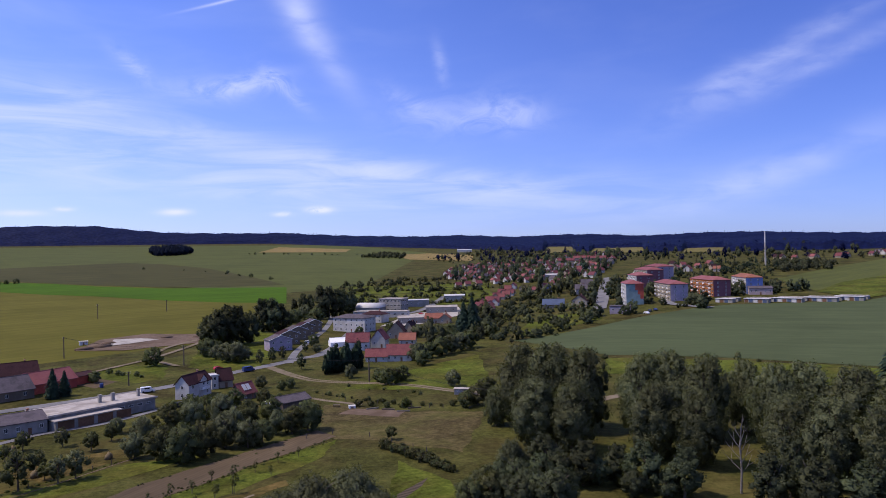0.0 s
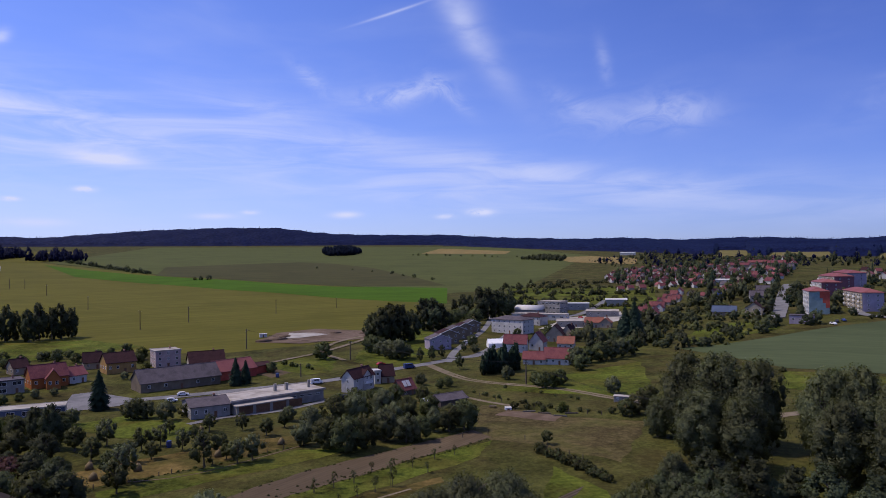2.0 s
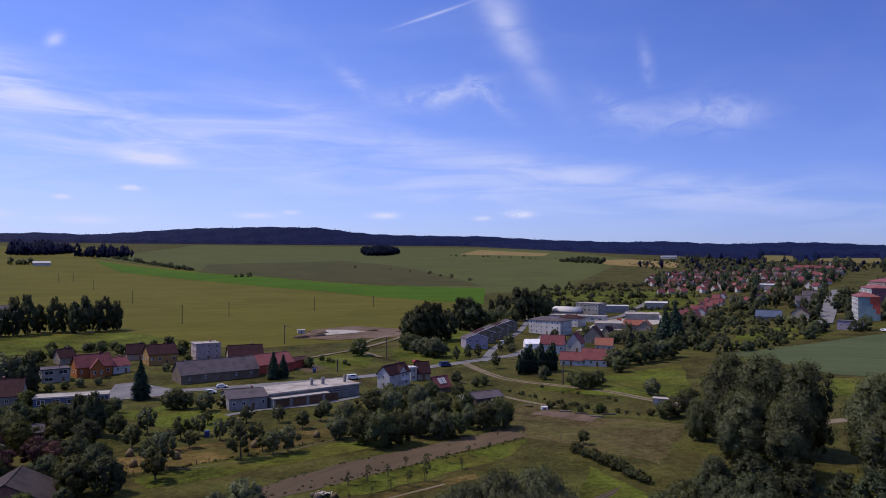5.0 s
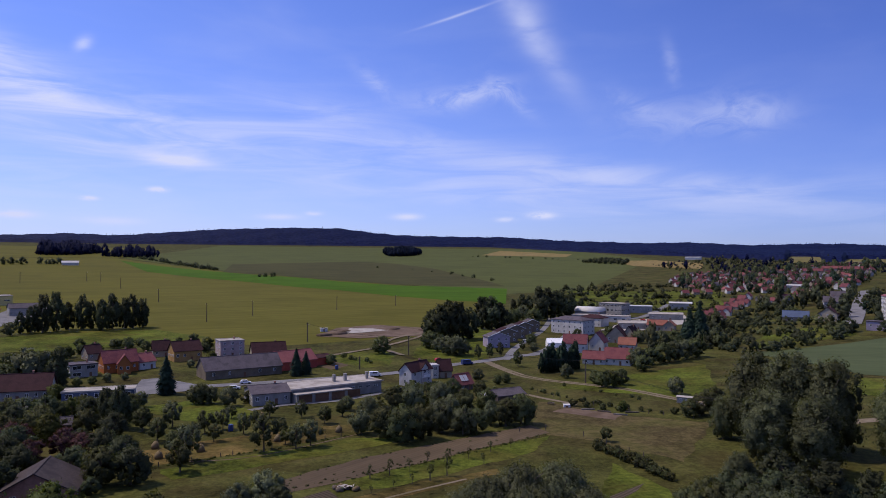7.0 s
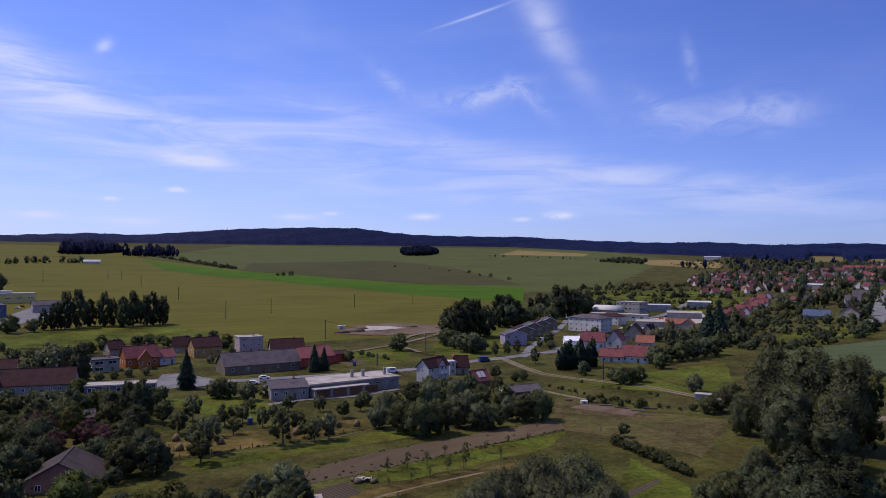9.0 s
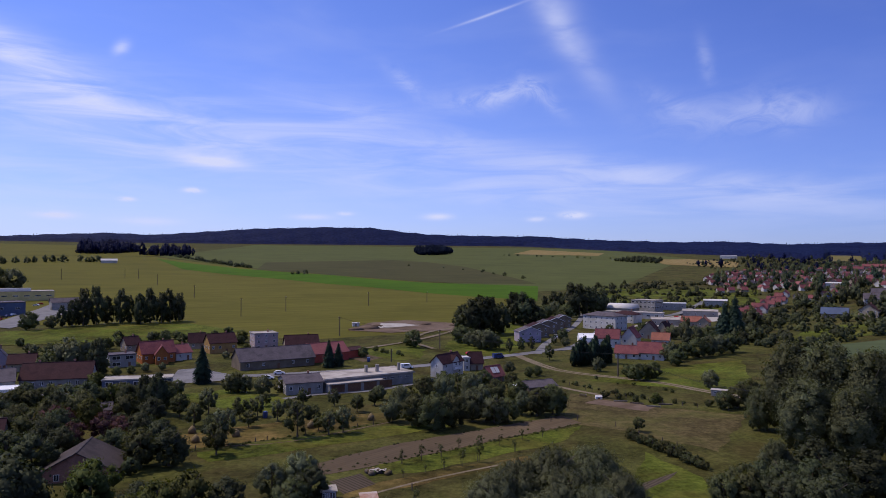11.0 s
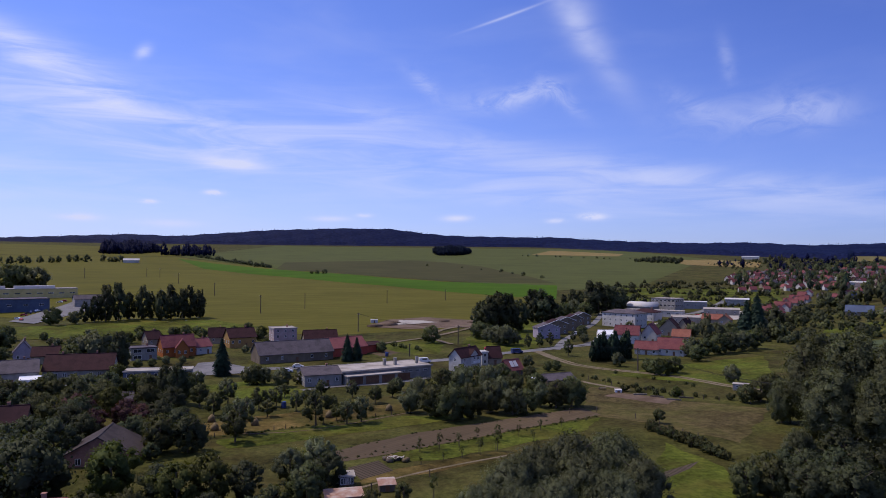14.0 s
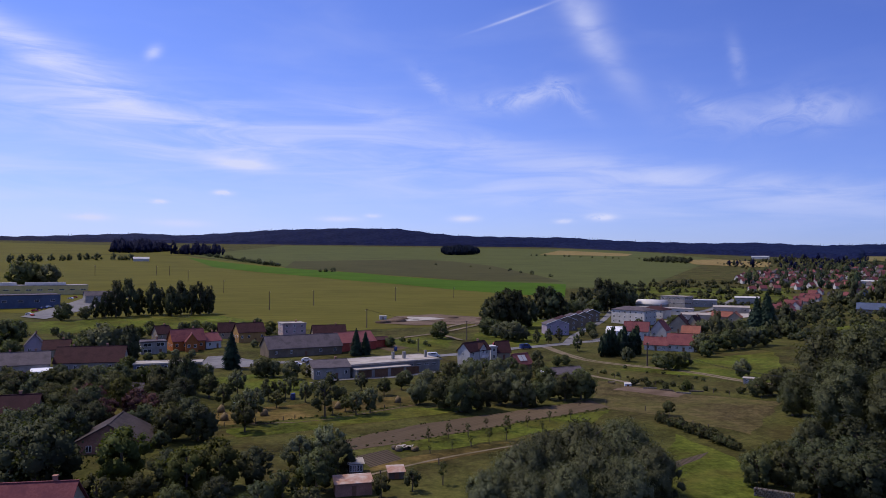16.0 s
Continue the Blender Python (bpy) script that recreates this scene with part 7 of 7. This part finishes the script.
# heap of junk under a tarpaulin
jp = thing("junk_heap", Matrix.Translation(on((-18.9, 154.6))), "heap of garden waste under a pale tarpaulin", "heap")
for k in range(14):
    w, q = rw.uniform(0, 6.28), rw.uniform(0, 2.4)
    v = ICO_V * np.array([rw.uniform(0.5, 1.1), rw.uniform(0.5, 1.0), rw.uniform(0.4, 0.8)]) + np.array([1.5 * q * math.cos(w), 0.6 * q * math.sin(w), 0.35])
    part("lump", np_mesh("lump", v, ICO_F, (HAY, WOOD, BARK, SOIL, LEAF)[k % 5]), None, jp)
tarp = Geo()
for i in range(9):
    for j in range(5):
        tarp.v.append((-2.0 + 0.45 * i, -0.8 + 0.4 * j, 1.0 + 0.25 * math.sin(1.3 * i) * math.cos(1.1 * j) - 0.12 * abs(j - 2)))
for i in range(8):
    for j in range(4):
        tarp.f.append((5 * i + j, 5 * i + 5 + j, 5 * i + 6 + j, 5 * i + j + 1))
part("tarpaulin", tarp, FELT, jp, "crumpled white tarpaulin", True)


def post(p, h, s=0.12):
    ob = tagged(new("fence_post", Geo().tube([(0, 0, -0.2), (0, 0, h)], [s, s * 0.9], 7).mesh("fence_post", WOOD)), "dark wooden fence post in the pasture", "fence post", "pasture fence")
    ob.matrix_world = Matrix.Translation(on(p))
    return ob


fence_rng = np.random.default_rng(12)
for line, step in (([(21.3, 205.1), (29.5, 210.1), (39.0, 205.6), (53.7, 175.6)], 6.0), ([(35.4, 268.8), (46.4, 250.2), (64.2, 233.0), (82.9, 223.0)], 6.0), ([(41.7, 189.4), (53.4, 162.7)], 4.0), ([(-69.5, 167.9), (-46.3, 184.3), (-21.9, 203.3)], 6.0), ([(-24.1, 132.5), (-6.2, 147.6)], 6.0)):
    for p in along(line, step, fence_rng, 0.1):
        post(p, float(fence_rng.uniform(1.1, 1.5)))
# bank timbers by the pasture
for k, p in enumerate(((54.0, 233.9), (58.1, 229.4), (62.8, 232.8), (49.4, 237.4))):
    ob = tagged(new("timber", Geo().box(-2.2, 2.2, -0.2, 0.2, 0, 0.4).mesh("timber", DEADWOOD if k % 2 else WOOD)), "weathered timber beam lying on the bank", "timber")
    ob.matrix_world = Matrix.Translation(on(p, 0.05)) @ Matrix.Rotation(-0.5 + 0.2 * k, 4, "Z")
# bare dead tree among the poplars
dt = thing("dead_tree", Matrix.Translation(on((104.0, 124.0))), "bare dead tree with pale forked limbs", "tree")
part("trunk", Geo().tube([(0, 0, -0.3), (0.3, 0, 5), (0.1, 0.2, 10), (0.6, 0.1, 14)], [0.26, 0.2, 0.15, 0.06], 8), DEADWOOD, dt)
for k in range(13):
    z, w, q = 4 + 0.75 * k, k * 2.1, 4.6 - 0.25 * k
    part("limb", Geo().tube([(0.2, 0, z), (0.4 * q * math.cos(w), 0.4 * q * math.sin(w), z + 1.6), (0.8 * q * math.cos(w + 0.2), 0.8 * q * math.sin(w + 0.2), z + 3.6)], [0.09, 0.055, 0.02], 6), DEADWOOD, dt)
    part("twig", Geo().tube([(0.4 * q * math.cos(w), 0.4 * q * math.sin(w), z + 1.6), (0.7 * q * math.cos(w - 0.6), 0.7 * q * math.sin(w - 0.6), z + 3.2)], [0.045, 0.015], 5), DEADWOOD, dt)
tree("spruce", (168.0, 142.0), 2.2, 0.3, 0)
# power lines over the lane
a, b, c = on((-16.0, 366.9), 9.3), on((58.8, 288.2), 9.0), on((-76.5, 412.7), 10.8)
for p, q in ((a, b), (c, a), (b, on((84.5, 202.9), 9.0))):
    for k in (-0.7, 0.0, 0.7):
        pts = [p.lerp(q, i / 14) + Vector((k, 0, -2.2 * 4 * (i / 14) * (1 - i / 14))) for i in range(15)]
        tagged(new("power_line", Geo().tube(pts, [0.028] * 15, 5).mesh("power_line", RUBBER)), "thin sagging overhead power line", "cable", "power lines")
# earth heaps of the building site
for p, s in (((-71.6, 441.1), 1.0), ((-65.0, 448.8), 1.4), ((-61.1, 463.0), 1.1), ((-31.0, 476.4), 0.8), ((-12.1, 473.8), 0.8)):
    v = ICO_V * (1 + 0.15 * fence_rng.normal(size=(len(ICO_V), 1))) * np.array([5.5, 4, 1.9]) * s
    ob = tagged(new("earth_mound", np_mesh("earth_mound", v, ICO_F, DIRT, True)), "heap of dug reddish-brown earth", "earth heap", "earth heaps")
    ob.matrix_world = Matrix.Translation(on(p))
shed_box("site_hut", (-77.0, 459.7), (-72.7, 461.0), 2.4, 2.4, WHITE_METAL, WHITE_METAL, "small pale site container on the building plot", 0.1)
# barrel, blue tarpaulin and white garden pieces
for p, mat, lab in (((-59.0, 206.2), CAR_BLUE, "blue plastic rain barrel among fruit trees"), ((-45.7, 319.8), CAR_BLUE, "blue plastic barrel behind the workshop"), ((-107.9, 191.9), WHITE_METAL, "white garden tub among trees"), ((-121.6, 186.9), WHITE_METAL, "white garden barrel among trees")):
    ob = tagged(new("barrel", Geo().tube([(0, 0, 0), (0, 0, 0.15), (0, 0, 0.9), (0, 0, 1.8), (0, 0, 1.9)], [0.62, 0.7, 0.78, 0.7, 0.62], 12).mesh("barrel", mat)), lab, "barrel")
    ob.matrix_world = Matrix.Translation(on(p))
# garden bench by the timber shed
bench = thing("bench", Matrix.Translation(on((38.5, 246.0))) @ Matrix.Rotation(-0.3, 4, "Z"), "dark wooden garden bench with a table in the grass", "bench")
part("tabletop", Geo().box(-1.2, 1.2, -0.4, 0.4, 0.70, 0.76), WOOD, bench)
for y in (-0.85, 0.85):
    part("seat", Geo().box(-1.2, 1.2, y - 0.16, y + 0.16, 0.42, 0.47), WOOD, bench)
for x in (-0.95, 0.95):
    part("leg", Geo().box(x - 0.05, x + 0.05, -0.95, 0.95, 0.36, 0.42).box(x - 0.05, x + 0.05, -0.6, -0.5, 0.0, 0.70).box(x - 0.05, x + 0.05, 0.5, 0.6, 0.0, 0.70), WOOD, bench)
# weeds that creep into the ploughed strip
weed_rng = np.random.default_rng(44)
green = along([(-37, 150), (-19, 163.5), (4, 182), (31, 204)], 1.1, weed_rng, 0.5) + along([(-37, 157), (-18, 179), (27, 214)], 1.3, weed_rng, 0.6) + fill([(-30, 158), (-17, 173), (20, 205), (24, 203), (2, 183), (-18, 165)], 3.2, weed_rng, 1500)
stand("weeds", [(*p, float(weed_rng.uniform(0.06, 0.15))) for p in green], LEAF, "low green weeds in the ploughed strip", "weeds", ("low",))
green = along([(-70, 168), (-46, 184.5), (-21.5, 203.5)], 1.0, weed_rng, 0.4) + along([(-19.5, 161), (3.4, 180), (31, 202)], 1.4, weed_rng, 0.4)
stand("grass_edge", [(*p, float(weed_rng.uniform(0.07, 0.16))) for p in green], LEAF_FRESH, "uncut grass along the edges of the garden strips", "grass", ("low",))
